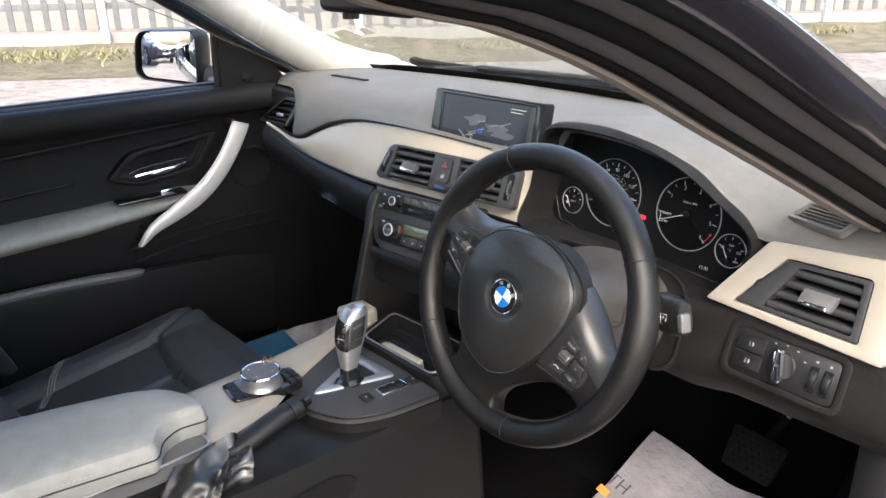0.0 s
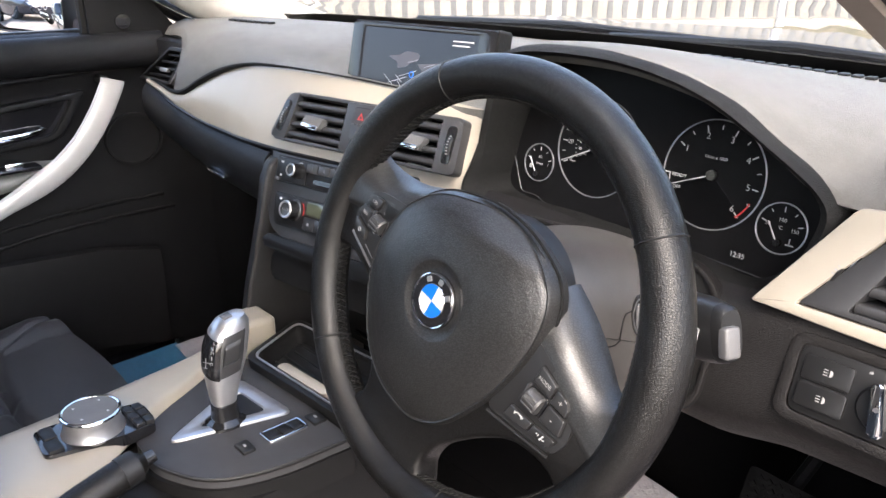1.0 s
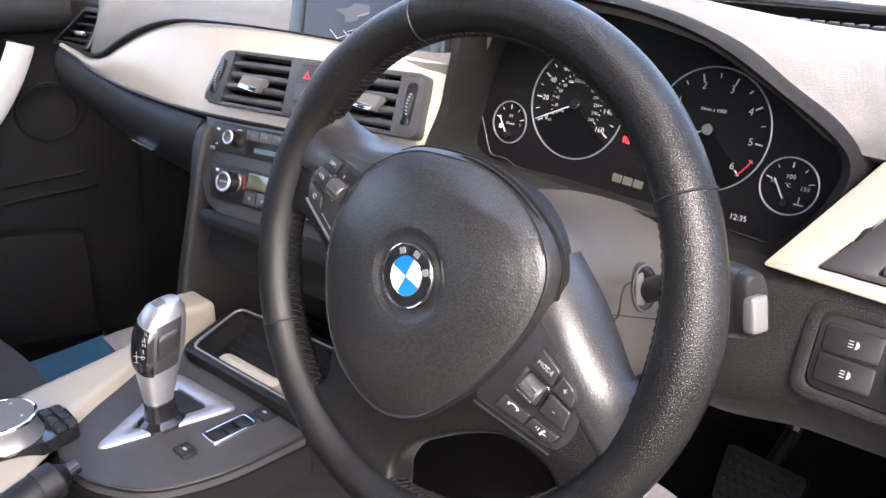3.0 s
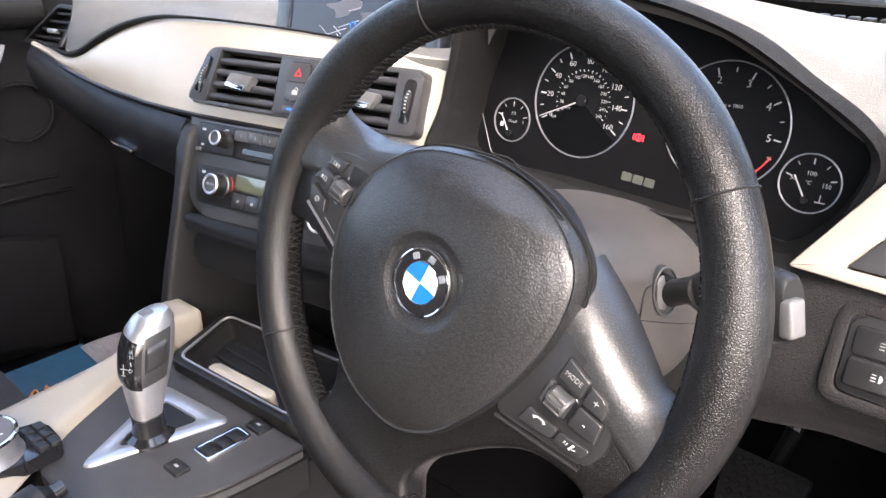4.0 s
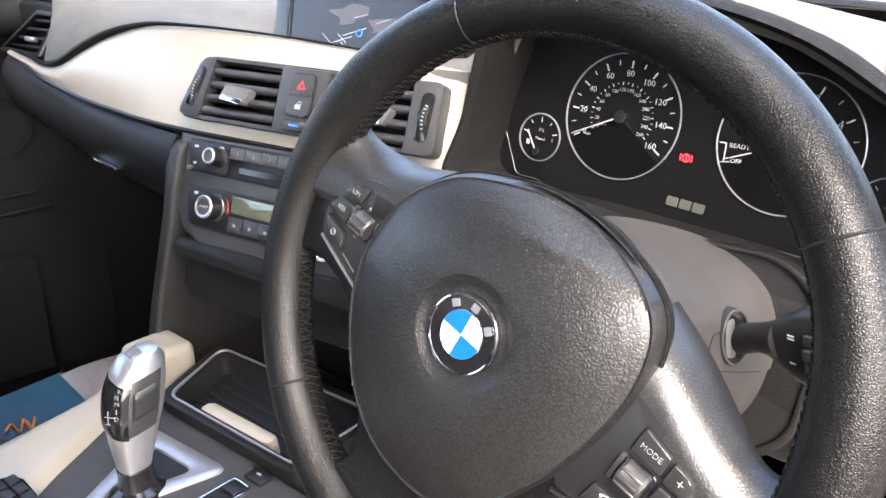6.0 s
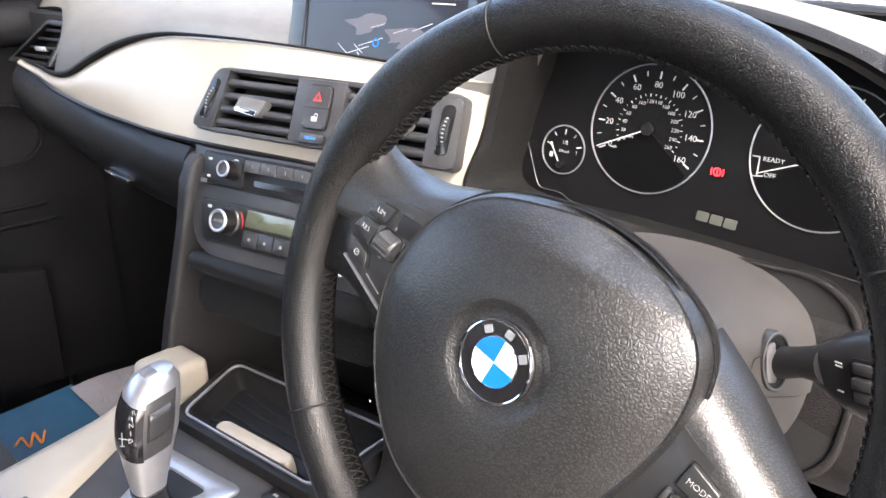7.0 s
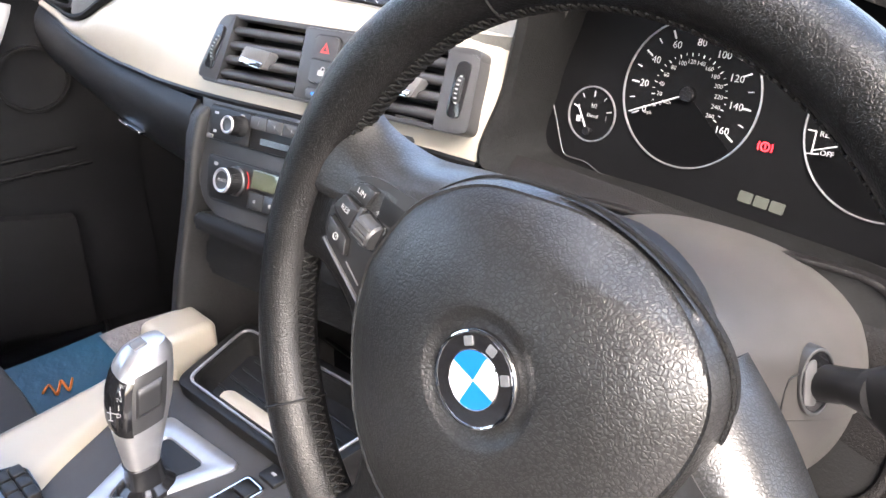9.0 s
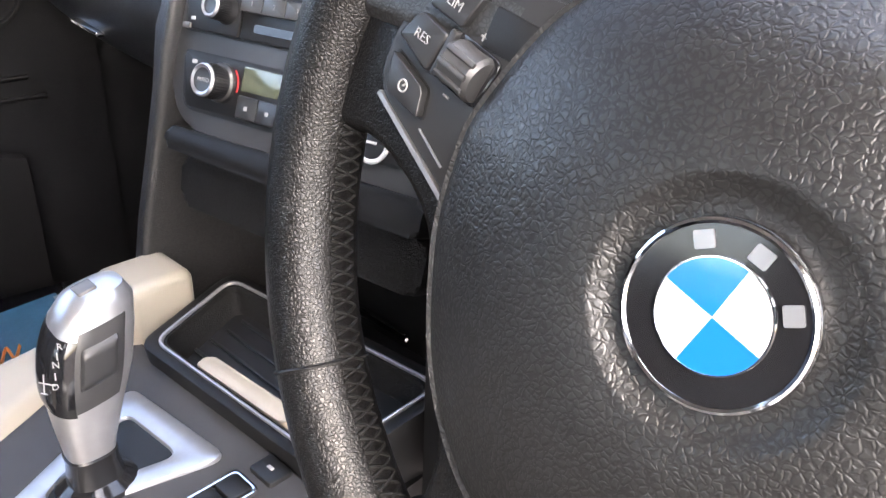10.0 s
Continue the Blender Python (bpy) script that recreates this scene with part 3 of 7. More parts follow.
louvre_set(-0.118, -0.026, VENT, vent, -0.073)
louvre_set(0.033, 0.121, VENT, vent, 0.085)
part("button_well", prism(rect(-0.0105, -0.0158, 0.0185, 0.0245, 0.006, 5), 0.0030, 0.0046, m=VENT), RUBBER, vent, "dark gap round the buttons")
part("button_well", prism(rect(-0.0105, -0.0282, 0.0185, -0.0182, 0.004, 4), 0.0030, 0.0046, m=VENT), RUBBER, vent, "dark gap round the button")
for nm, y0, y1 in (("hazard_button", 0.0042, 0.0232), ("lock_button", -0.0146, 0.0036), ("shut_off_button", -0.0272, -0.0192)):
    rs = {"hazard_button": [0.001, 0.001, 0.005, 0.005], "lock_button": [0.005, 0.005, 0.001, 0.001], "shut_off_button": [0.003] * 4}[nm]
    bt = part(nm, prism(rounded([(-0.0092, y0), (0.0170, y0), (0.0172, y1), (-0.0090, y1)], rs, 4), 0.003, 0.0066, 0.0012, 3, m=VENT), VENT_GREY, vent)
    if nm == "hazard_button":
        part("triangle", ring_prism([(-0.0010, 0.0095), (0.0090, 0.0095), (0.0040, 0.0180)], [(0.0014, 0.0110), (0.0066, 0.0110), (0.0040, 0.0154)], 0.0065, 0.0070, m=VENT), RED, bt, "red warning triangle")
    elif nm == "lock_button":
        part("padlock", joined(box(0.0008, 0.0072, -0.0085, -0.0042, 0.0065, 0.0070, m=VENT), torus(0.0018, 0.0005, 14, 6, m=VENT @ Matrix.Translation((0.0055, -0.0034, 0.0068)))), KEY_PRINT, bt, "white padlock mark")
    else:
        part("mark", joined(*[box(-0.002 + 0.0042 * q, 0.0012 + 0.0042 * q, -0.0245, -0.0222, 0.0065, 0.0070, m=VENT) for q in range(3)]), BLUE, bt, "small blue mark")

# passenger side outlet beside the door
part("dash_end", box(-0.74, -0.46, 0.214, 0.45, 0.86, 0.955, 0.008), SOFT, dash, "black end of the dashboard")
sm = face_frame((-0.582, 0.190, 0.917), 8, 12)
so = [(-0.086, -0.030), (0.014, -0.034), (0.066, 0.030), (0.010, 0.033)]
si = [(-0.070, -0.024), (0.010, -0.027), (0.052, 0.024), (0.008, 0.026)]
sv = part("side_outlet", ring_prism(rounded(so, 0.006, 4), rounded(si, 0.004, 4), -0.020, 0.004, 0.001, m=sm), PLASTIC, dash, "black side air outlet")
part("well", prism(si, -0.024, -0.020, m=sm), RUBBER, sv)
for k in range(4):
    y = -0.019 + 0.0125 * k
    x0, x1 = -0.070 + 0.078 * (y + 0.024) / 0.050, 0.010 + 0.042 * (y + 0.027) / 0.051
    part("slat", box(x0 + 0.002, x1 - 0.002, y - 0.0022, y + 0.0022, -0.018, -0.001, 0.001, m=sm), CONSOLE, sv)
part("outlet_tab", box(-0.020, 0.002, -0.012, -0.005, -0.006, 0.004, 0.002, m=sm), SILVER, sv, "silver sliding tab")
part("outlet_edge", prism([(0.018, -0.031), (0.024, -0.031), (0.066, 0.026), (0.060, 0.028)], 0.0, 0.006, 0.001, m=sm), GREY_PLASTIC, sv, "grey roller edge")

# glovebox fascia under the strip
rows = []
for x in np.linspace(-0.60, -0.120, 45):
    q = smooth_along(x, [(-0.60, 0.150, 0.888), (-0.42, 0.128, 0.880), (-0.30, 0.118, 0.868), (-0.165, 0.112, 0.862)])
    y0, z0 = q
    sag = 0.012 * (x + 0.60)
    rows.append([(x, y, z - sag) for y, z in spline([(y0 + 0.006, z0 + 0.002), (y0 - 0.004, z0 - 0.012), (y0 - 0.006, z0 - 0.035), (y0 + 0.004, z0 - 0.065), (y0 + 0.030, z0 - 0.088), (y0 + 0.12, z0 - 0.115), (y0 + 0.30, z0 - 0.15)], 26)])
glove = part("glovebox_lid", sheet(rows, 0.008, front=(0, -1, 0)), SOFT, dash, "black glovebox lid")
part("latch", box(-0.300, -0.250, 0.106, 0.118, 0.7965, 0.8015, 0.002, m=Matrix.Translation((0.0, 0.006, 0.0)) @ Matrix.Translation((-0.275, 0.11, 0.799)) @ Matrix.Rotation(radians(5), 4, "Y") @ Matrix.Translation((0.275, -0.11, -0.799))), CHROME, glove, "narrow chrome glovebox latch")

# driver's lower panel and right hand trim
rows = []
for x in np.linspace(0.195, 0.74, 56):
    q = smooth_along(x, [(0.195, 0.176, 0.858), (0.30, 0.172, 0.858), (0.42, 0.172, 0.846), (0.50, 0.172, 0.842), (0.56, 0.176, 0.852), (0.74, 0.180, 0.856)])
    y0, z0 = q
    rows.append([(x, y, z) for y, z in spline([(y0 + 0.02, z0 + 0.006), (y0 - 0.004, z0 - 0.006), (y0 - 0.013, z0 - 0.040), (y0 - 0.020, z0 - 0.078), (y0 - 0.014, z0 - 0.10), (y0 + 0.014, z0 - 0.125), (y0 + 0.10, z0 - 0.16), (y0 + 0.24, z0 - 0.19)], 34)])
part("knee_panel", sheet(rows, 0.008, front=(0, -1, 0)), KNEE, dash, "grained black panel under the steering wheel")
RT = face_frame((0.62, 0.181, 0.889), 0, 20)


def rt2(pts):
    return [(x - 0.62, (z - 0.889) / math.cos(radians(20))) for x, z in pts]


outer = rounded(rt2([(0.517, 0.851), (0.722, 0.843), (0.712, 0.944), (0.572, 0.931)]), [0.004, 0.006, 0.010, 0.006], 5)
inner = rounded(rt2([(0.550, 0.858), (0.693, 0.856), (0.689, 0.921), (0.597, 0.918)]), [0.003, 0.004, 0.006, 0.004], 5)
part("end_trim", ring_prism(outer, inner, -0.012, 0.004, 0.002, m=RT), TRIM, dash, "pale pearl trim round the end outlet")
rv = part("end_outlet", ring_prism(rounded(rt2([(0.551, 0.859), (0.692, 0.857), (0.688, 0.920), (0.598, 0.917)]), [0.003] * 4, 4),
                                  rounded(rt2([(0.585, 0.863), (0.683, 0.862), (0.680, 0.914), (0.612, 0.912)]), [0.003] * 4, 4), -0.03, 0.0015, 0.001, m=RT), VENT_GREY, dash, "black end air outlet")
part("well", box(-0.05, 0.068, -0.030, 0.030, -0.040, -0.036, m=RT), RUBBER, rv)
for k in range(4):
    y = -0.022 + 0.0140 * k
    part("slat", prism(rounded([(-0.018, -0.0028), (0.010, -0.0042), (0.012, 0.0), (0.010, 0.0042), (-0.018, 0.0028)], 0.002, 3), -0.032 + 0.006 * k, 0.0635,
                       m=RT @ Matrix.Translation((0, y, -0.012)) @ Matrix.Rotation(radians(12), 4, "X") @ Matrix(((0, 0, 1, 0), (0, 1, 0, 0), (1, 0, 0, 0), (0, 0, 0, 1)))), VENT_GREY, rv)
tm = RT @ Matrix.Translation((0.022, -0.004, 0.001))
tab = part("outlet_tab", prism(rounded([(-0.020, -0.007), (0.016, -0.009), (0.020, 0.010), (-0.016, 0.010)], 0.002, 3), -0.004, 0.007, 0.0015, m=tm), GREY_PLASTIC, rv, "grey sliding tab")
part("tab_chrome", prism(rect(-0.016, -0.0085, 0.012, -0.003, 0.0015), 0.004, 0.0082, 0.001, m=tm), CHROME, tab, "chrome tab front")
thumb_wheel(0.0, -25, RT @ Matrix.Translation((-0.050, -0.0015, -0.0042)), rv)

# light switch panel
LS = face_frame((0.632, 0.160, 0.807), 0, 17)
part("switch_surround", ring_prism(rect(-0.080, -0.034, 0.062, 0.034, 0.014, 4), rect(-0.071, -0.026, 0.053, 0.026, 0.008, 4), -0.012, 0.0015, 0.001, m=LS), KNEE, dash)
lp = thing("light_switch_panel", LS, "black light switch panel with a silver rotary knob", "switch panel")
part("faceplate", prism(rect(-0.070, -0.025, 0.052, 0.025, 0.008, 4), -0.006, 0.001, 0.0006), PLASTIC, lp, local=True)
for y0, y1 in ((-0.0195, -0.0008), (0.0008, 0.0195)):
    b = part("fog_button", prism(rect(-0.066, y0, -0.031, y1, 0.003), 0.0, 0.0032, 0.0008), PLASTIC, lp, local=True)
    yc = (y0 + y1) / 2
    part("lamp_mark", joined(prism([(-0.0465 + 0.0022 * math.cos(a), yc + 0.0026 * math.sin(a)) for a in np.linspace(-1.57, 1.57, 8)], 0.0032, 0.0035),
                             bar(-0.0510, yc + 0.002, -0.0480, yc + 0.002, 0.0005, 0.0032), bar(-0.0510, yc, -0.0480, yc, 0.0006, 0.0032), bar(-0.0510, yc - 0.002, -0.0480, yc - 0.002, 0.0005, 0.0032)), KEY_PRINT, b, local=True)
kn = part("knob", lathe([(0.0, 0.0), (0.0165, 0.0), (0.0165, 0.003), (0.015, 0.005), (0.0, 0.005)], 40, m=Matrix.Translation((-0.009, -0.001, 0))), PLASTIC, lp, "black dial", local=True)
part("grip", prism(rounded([(-0.0050, -0.0185), (0.0050, -0.0185), (0.0042, 0.0185), (-0.0042, 0.0185)], 0.003, 4), 0.006, 0.015, 0.0025, m=Matrix.Translation((-0.009, -0.001, 0)) @ Matrix.Rotation(radians(12), 4, "Z")), CHROME, kn, "silver knob grip", local=True)
part("lamp_mark", prism([(-0.009 + 0.002 * math.cos(a), 0.002 * math.sin(a)) for a in np.linspace(0, 6.0, 9)], 0.015, 0.0154), INK, kn, local=True)
for k, (px_, py_) in enumerate(((-0.022, 0.0205), (-0.009, 0.0225), (0.004, 0.0205), (0.014, 0.012))):
    part("position_mark", prism(rect(px_ - 0.0013, py_ - 0.0008, px_ + 0.0013, py_ + 0.0008, 0.0006), 0.001, 0.0014), KEY_PRINT, lp, local=True)
for x in (0.0265, 0.0415):
    s = part("dimmer_slot", prism(rect(x - 0.0055, -0.018, x + 0.0055, 0.012, 0.003), 0.0, 0.0018, 0.0005), GLOSS, lp, local=True)
    part("dimmer_wheel", lathe([(0.0, -0.0035), (0.013, -0.0035), (0.014, 0.0), (0.013, 0.0035), (0.0, 0.0035)], 28, m=Matrix.Translation((x, -0.003, -0.007)) @ Matrix.Rotation(radians(90), 4, "Y")), PLASTIC, s, local=True)
    part("lamp_mark", prism(rect(x - 0.0015, 0.0160, x + 0.0015, 0.0185, 0.0006), 0.001, 0.0014), KEY_PRINT, lp, local=True)

# ---- instrument cluster ----
CL = face_frame((0.375, 0.233, 0.905), 0, 10)
cluster = thing("instrument_cluster", CL, "black instrument cluster with four white-ringed dials", "gauge cluster")
part("face", prism(rounded([(-0.185, -0.03), (-0.135, -0.062), (0.12, -0.075), (0.165, -0.045), (0.178, 0.02), (0.10, 0.09), (-0.10, 0.10), (-0.17, 0.075)], 0.02, 4), -0.006, 0.0), FACE, cluster, local=True)


def dial(x, y, r, name, label):
    d = part(name, ring_prism([(x + r * math.cos(a), y + r * math.sin(a)) for a in np.linspace(0, 2 * math.pi, 72, endpoint=False)],
                              [(x + (r - 0.0010) * math.cos(a), y + (r - 0.0010) * math.sin(a)) for a in np.linspace(0, 2 * math.pi, 72, endpoint=False)], -0.001, 0.0016, 0.0005), SILVER, cluster, label, local=True)
    return d


def ticks(x, y, r, a0, a1, count, long, short, every, width, parent, mat=PRINT, z=0.0004):
    bms = []
    for i in range(count):
        a = radians(a0 + (a1 - a0) * i / (count - 1))
        w = long if i % every == 0 else short
        bms.append(bar(x + r * math.cos(a), y + r * math.sin(a), x + (r - w) * math.cos(a), y + (r - w) * math.sin(a), width if i % every == 0 else width * 0.6, z))
    return tagged(part("scale", joined(*bms), mat, parent, "fine printed dial ticks", local=True), kind="stuff")


def needle(x, y, length, ang, parent, hub=0.006, tail=0.0):
    a = radians(ang)
    n_ = part("needle", prism([(x - math.sin(a) * 0.00045, y + math.cos(a) * 0.00045), (x + math.sin(a) * 0.00045, y - math.cos(a) * 0.00045),
                               (x + length * math.cos(a) + math.sin(a) * 0.0003, y + length * math.sin(a) - math.cos(a) * 0.0003),
                               (x + length * math.cos(a) - math.sin(a) * 0.0003, y + length * math.sin(a) + math.cos(a) * 0.0003)], 0.0028, 0.0036), PRINT, parent, "white needle", local=True)
    part("hub_cap", lathe([(0.0, 0.0), (hub, 0.0), (hub, 0.0038), (hub * 0.85, 0.0048), (0.0, 0.0048)], 24, m=Matrix.Translation((x, y, 0))), GLOSS, n_, local=True)


SP = (-0.0628, 0.0162)
RV = (0.0609, 0.0150)
sp = dial(*SP, 0.0480, "speedometer", "white-ringed speedometer")
part("lower_face", prism([(SP[0] + 0.0455 * math.cos(a), SP[1] + 0.0455 * math.sin(a)) for a in np.linspace(radians(207), radians(320), 20)] + [SP], 0.0001, 0.0004), FACE_GREY, sp, local=True)
ticks(*SP, 0.0425, 207, -33, 17, 0.0055, 0.0035, 2, 0.0010, sp)
ticks(*SP, 0.0262, 207, -31, 27, 0.0022, 0.0014, 2, 0.0005, sp)
bm_words = []
for i in range(9):
    a = radians(207 - 30 * i)
    bm_words.append(words(str(20 * i), 0.0066, Matrix.Translation((SP[0] + 0.0328 * math.cos(a), SP[1] + 0.0328 * math.sin(a), 0.0009))))
for w_ in bm_words:
    part("numeral", w_, PRINT, sp, local=True)
bm_words = []
for i in range(14):
    a = radians(207 - 18.3 * i)
    bm_words.append(words(str(20 * i), 0.0040, Matrix.Translation((SP[0] + 0.0205 * math.cos(a), SP[1] + 0.0205 * math.sin(a), 0.0009))))
bm_words.append(words("km/h", 0.0032, Matrix.Translation((SP[0] - 0.014, SP[1] - 0.0075, 0.0009))))
bm_words.append(words("mph", 0.0032, Matrix.Translation((SP[0] - 0.026, SP[1] - 0.0165, 0.0009))))
for w_ in bm_words:
    part("small_numeral", w_, DIM_PRINT, sp, local=True)
needle(*SP, 0.0430, 205, sp, 0.0052)

rv_ = dial(*RV, 0.0480, "rev_counter", "white-ringed rev counter")
part("lower_face", prism([(RV[0] + 0.0455 * math.cos(a), RV[1] + 0.0455 * math.sin(a)) for a in np.linspace(radians(207), radians(318), 20)] + [RV], 0.0001, 0.0004), FACE_GREY, rv_, local=True)
ticks(*RV, 0.0430, 147, -45.5, 11, 0.0055, 0.0035, 2, 0.0010, rv_)
bm_words = []
for i in range(6):
    a = radians(147 - 38.5 * i)
    bm_words.append(words(str(i + 1), 0.0080, Matrix.Translation((RV[0] + 0.0340 * math.cos(a), RV[1] + 0.0340 * math.sin(a), 0.0009))))
bm_words.append(words("1/min x 1000", 0.0040, Matrix.Translation((RV[0], RV[1] + 0.015, 0.0009))))
bm_words.append(words("READY", 0.0046, Matrix.Translation((RV[0] - 0.031, RV[1] - 0.006, 0.0009))))
bm_words.append(words("OFF", 0.0046, Matrix.Translation((RV[0] - 0.0315, RV[1] - 0.0165, 0.0009))))
bm_words += [bar(RV[0] - 0.0455, RV[1] - 0.005, RV[0] - 0.0405, RV[1] - 0.005, 0.0007, 0.0004), bar(RV[0] - 0.0405, RV[1] - 0.005, RV[0] - 0.040, RV[1] - 0.0185, 0.0007, 0.0004), bar(RV[0] - 0.043, RV[1] - 0.0185, RV[0] - 0.036, RV[1] - 0.0175, 0.0007, 0.0004)]
for w_ in bm_words:
    part("numeral", w_, PRINT, rv_, local=True)
part("red_zone", joined(*[bar(RV[0] + 0.0415 * math.cos(radians(a)), RV[1] + 0.0415 * math.sin(radians(a)), RV[0] + 0.0415 * math.cos(radians(a - 4)), RV[1] + 0.0415 * math.sin(radians(a - 4)), 0.0012, 0.0006) for a in range(-24, -46, -4)]), RED, rv_, "red limit band", local=True)
needle(*RV, 0.0430, 202, rv_, 0.0052)

for gx, gy, gr, nm, lab in ((-0.1322, -0.0103, 0.0198, "fuel_gauge", "white-ringed fuel gauge"), (0.1290, -0.0152, 0.0215, "temperature_gauge", "white-ringed oil temperature gauge")):
    gd = dial(gx, gy, gr, nm, lab)
    ticks(gx, gy, gr * 0.83, 165, 15, 5, 0.0040, 0.003, 2, 0.0008, gd)
    if nm == "fuel_gauge":
        for w_ in (words("1/2", 0.0042, Matrix.Translation((gx + 0.001, gy + 0.006, 0.0009))), words("Diesel", 0.0036, Matrix.Translation((gx + 0.001, gy - 0.001, 0.0009))), words("0", 0.0045, Matrix.Translation((gx - 0.0115, gy + 0.0035, 0.0009))), words("1", 0.0045, Matrix.Translation((gx + 0.0125, gy - 0.001, 0.0009)))):
            part("numeral", w_, DIM_PRINT, gd, local=True)
        part("pump_mark", box(gx - 0.0120, gx - 0.0090, gy - 0.0070, gy - 0.0030, 0.0, 0.0007), PRINT, gd, local=True)
    else:
        for w_ in (words("50", 0.0045, Matrix.Translation((gx - 0.0115, gy + 0.002, 0.0009))), words("100", 0.0047, Matrix.Translation((gx, gy + 0.007, 0.0009))), words("150", 0.0045, Matrix.Translation((gx + 0.0115, gy, 0.0009))), words("°C", 0.0042, Matrix.Translation((gx - 0.001, gy + 0.0005, 0.0009)))):
            part("numeral", w_, PRINT, gd, local=True)
        part("oil_mark", joined(bar(gx + 0.006, gy - 0.012, gx + 0.013, gy - 0.012, 0.0010, 0.0004), bar(gx + 0.009, gy - 0.012, gx + 0.009, gy - 0.0065, 0.0007, 0.0004)), DIM_PRINT, gd, local=True)
    needle(gx - 0.0002, gy - 0.0120, 0.0195, 122, gd, 0.0032)
part("clock_digits", words("12:35", 0.0062, Matrix.Translation((0.098, -0.0467, 0.0006))), PRINT, cluster, local=True)
for k in range(3):
    part("brand_bar", prism(rounded([(-0.0150 + 0.0102 * k, -0.0415 - 0.0006 * k), (-0.0062 + 0.0102 * k, -0.0420 - 0.0006 * k), (-0.0056 + 0.0102 * k, -0.0352 - 0.0006 * k), (-0.0144 + 0.0102 * k, -0.0347 - 0.0006 * k)], 0.001, 3), 0.0, 0.0006), BADGE, cluster, "grey bars", local=True)
BX, BY = -0.0062, -0.0053
part("brake_lamp", joined(torus(0.0026, 0.0005, 20, 6, m=Matrix.Translation((BX, BY, 0.0008))),
                          bar(BX, BY - 0.0014, BX, BY + 0.0015, 0.0009, 0.0005),
                          *[bar(BX + s * 0.0040, BY - 0.0026, BX + s * 0.0045, BY, 0.0007, 0.0005) for s in (-1, 1)],
                          *[bar(BX + s * 0.0045, BY, BX + s * 0.0040, BY + 0.0026, 0.0007, 0.0005) for s in (-1, 1)]), LAMP_RED, cluster, "lit red brake warning lamp", local=True)

cover = [(-0.186, 0.020), (-0.166, -0.010), (-0.150, -0.0445), (-0.128, -0.0445), (-0.118, -0.0500), (0.075, -0.0560), (0.128, -0.0600), (0.160, -0.040)]
part("cover_edge", tube([(x, y, 0.0006) for x, y in rounded(cover, 0.006, 4)[5:-5]], 0.0006, 5), VENT_GREY, cluster, "fine moulded edge of the dial cover", local=True)

# hood surround between the lip and the dials
LIP = [(0.207, 0.858), (0.201, 0.905), (0.210, 0.952), (0.222, 0.995), (0.262, 1.011), (0.36, 1.011), (0.44, 0.994), (0.50, 0.963), (0.547, 0.930), (0.545, 0.895), (0.528, 0.863), (0.500, 0.842), (0.44, 0.848), (0.32, 0.853)]
lip = ring_spline(LIP, 96)
cx, cz = 0.372, 0.915
loops = []
for k, (y, sc) in enumerate(((0.206, 1.070), (0.193, 1.055), (0.186, 1.02), (0.190, 0.985), (0.215, 0.955), (0.258, 0.925))):
    loop = []
    for a, b in lip:
        left = max(0.0, min(1.0, (0.245 - a) / 0.045)) * max(0.0, min(1.0, (0.985 - b) / 0.03)) * (1.0 if k < 3 else 0.4 if k == 3 else 0.0)
        strip_y = min((0.174, 0.167, 0.163)[min(k, 2)] + (b - 0.86) * 0.44, (0.198, 0.191, 0.186)[min(k, 2)])
        loop.append((cx + (a - cx) * sc, y + (strip_y - y) * left, cz + (b - cz) * sc))
    loops.append(loop)
part("hood_surround", rings(loops, False), DULL, dash, "grained black surround of the instruments")


# ---- central display ----
DS = face_frame((0.0215, 0.252, 0.981), 5, 12)
disp = thing("central_display", DS, "free-standing dash display showing a grey map", "display screen")
part("housing", prism(rounded([(-0.124, -0.046), (0.122, -0.046), (0.123, 0.039), (-0.122, 0.039)], 0.006, 4), -0.022, 0.0, 0.002), PLASTIC, disp, local=True)
part("bezel", ring_prism(rounded([(-0.123, -0.045), (0.121, -0.045), (0.122, 0.038), (-0.121, 0.038)], 0.006, 4), rounded([(-0.099, -0.043), (0.096, -0.043), (0.096, 0.031), (-0.099, 0.031)], 0.002, 4), 0.0, 0.002, 0.0006), GLOSS, disp, local=True)
part("edge_strip", prism(rounded([(0.1215, -0.046), (0.1245, -0.046), (0.1255, 0.036), (0.1225, 0.040)], 0.001, 3), -0.020, 0.002, 0.001), DULL, disp, "dark display edge", local=True)
pn = part("pane", prism([(-0.100, -0.044), (0.097, -0.044), (0.097, 0.032), (-0.100, 0.032)], 0.0, 0.0006), SCREEN, disp, "lit map display", local=True)
for k in range(3):
    c0 = (-0.02 + 0.045 * k - 0.03 * (k == 2), -0.005 - 0.008 * k)
    part("map_area", prism(ring_spline([(c0[0] + (0.022 + 0.010 * math.sin(3 * a + k)) * math.cos(a), c0[1] + (0.009 + 0.004 * math.sin(2 * a + k)) * math.sin(a)) for a in np.linspace(0, 6.283, 9, endpoint=False)], 24), 0.0006, 0.0009 + 0.0001 * k), MAPBLOT, pn, local=True)
random.seed(4)
for k in range(9):
    x, y = random.uniform(-0.055, 0.06), random.uniform(-0.036, 0.000)
    a = random.choice((0.25, 0.35, -0.6, -0.75, 0.3))
    w = random.uniform(0.012, 0.034)
    part("road_line", bar(x, y, x + w * math.cos(a), y + w * math.sin(a), 0.0007, 0.0008, 0.0003), MAPLINE, pn, "pale map line", local=True)
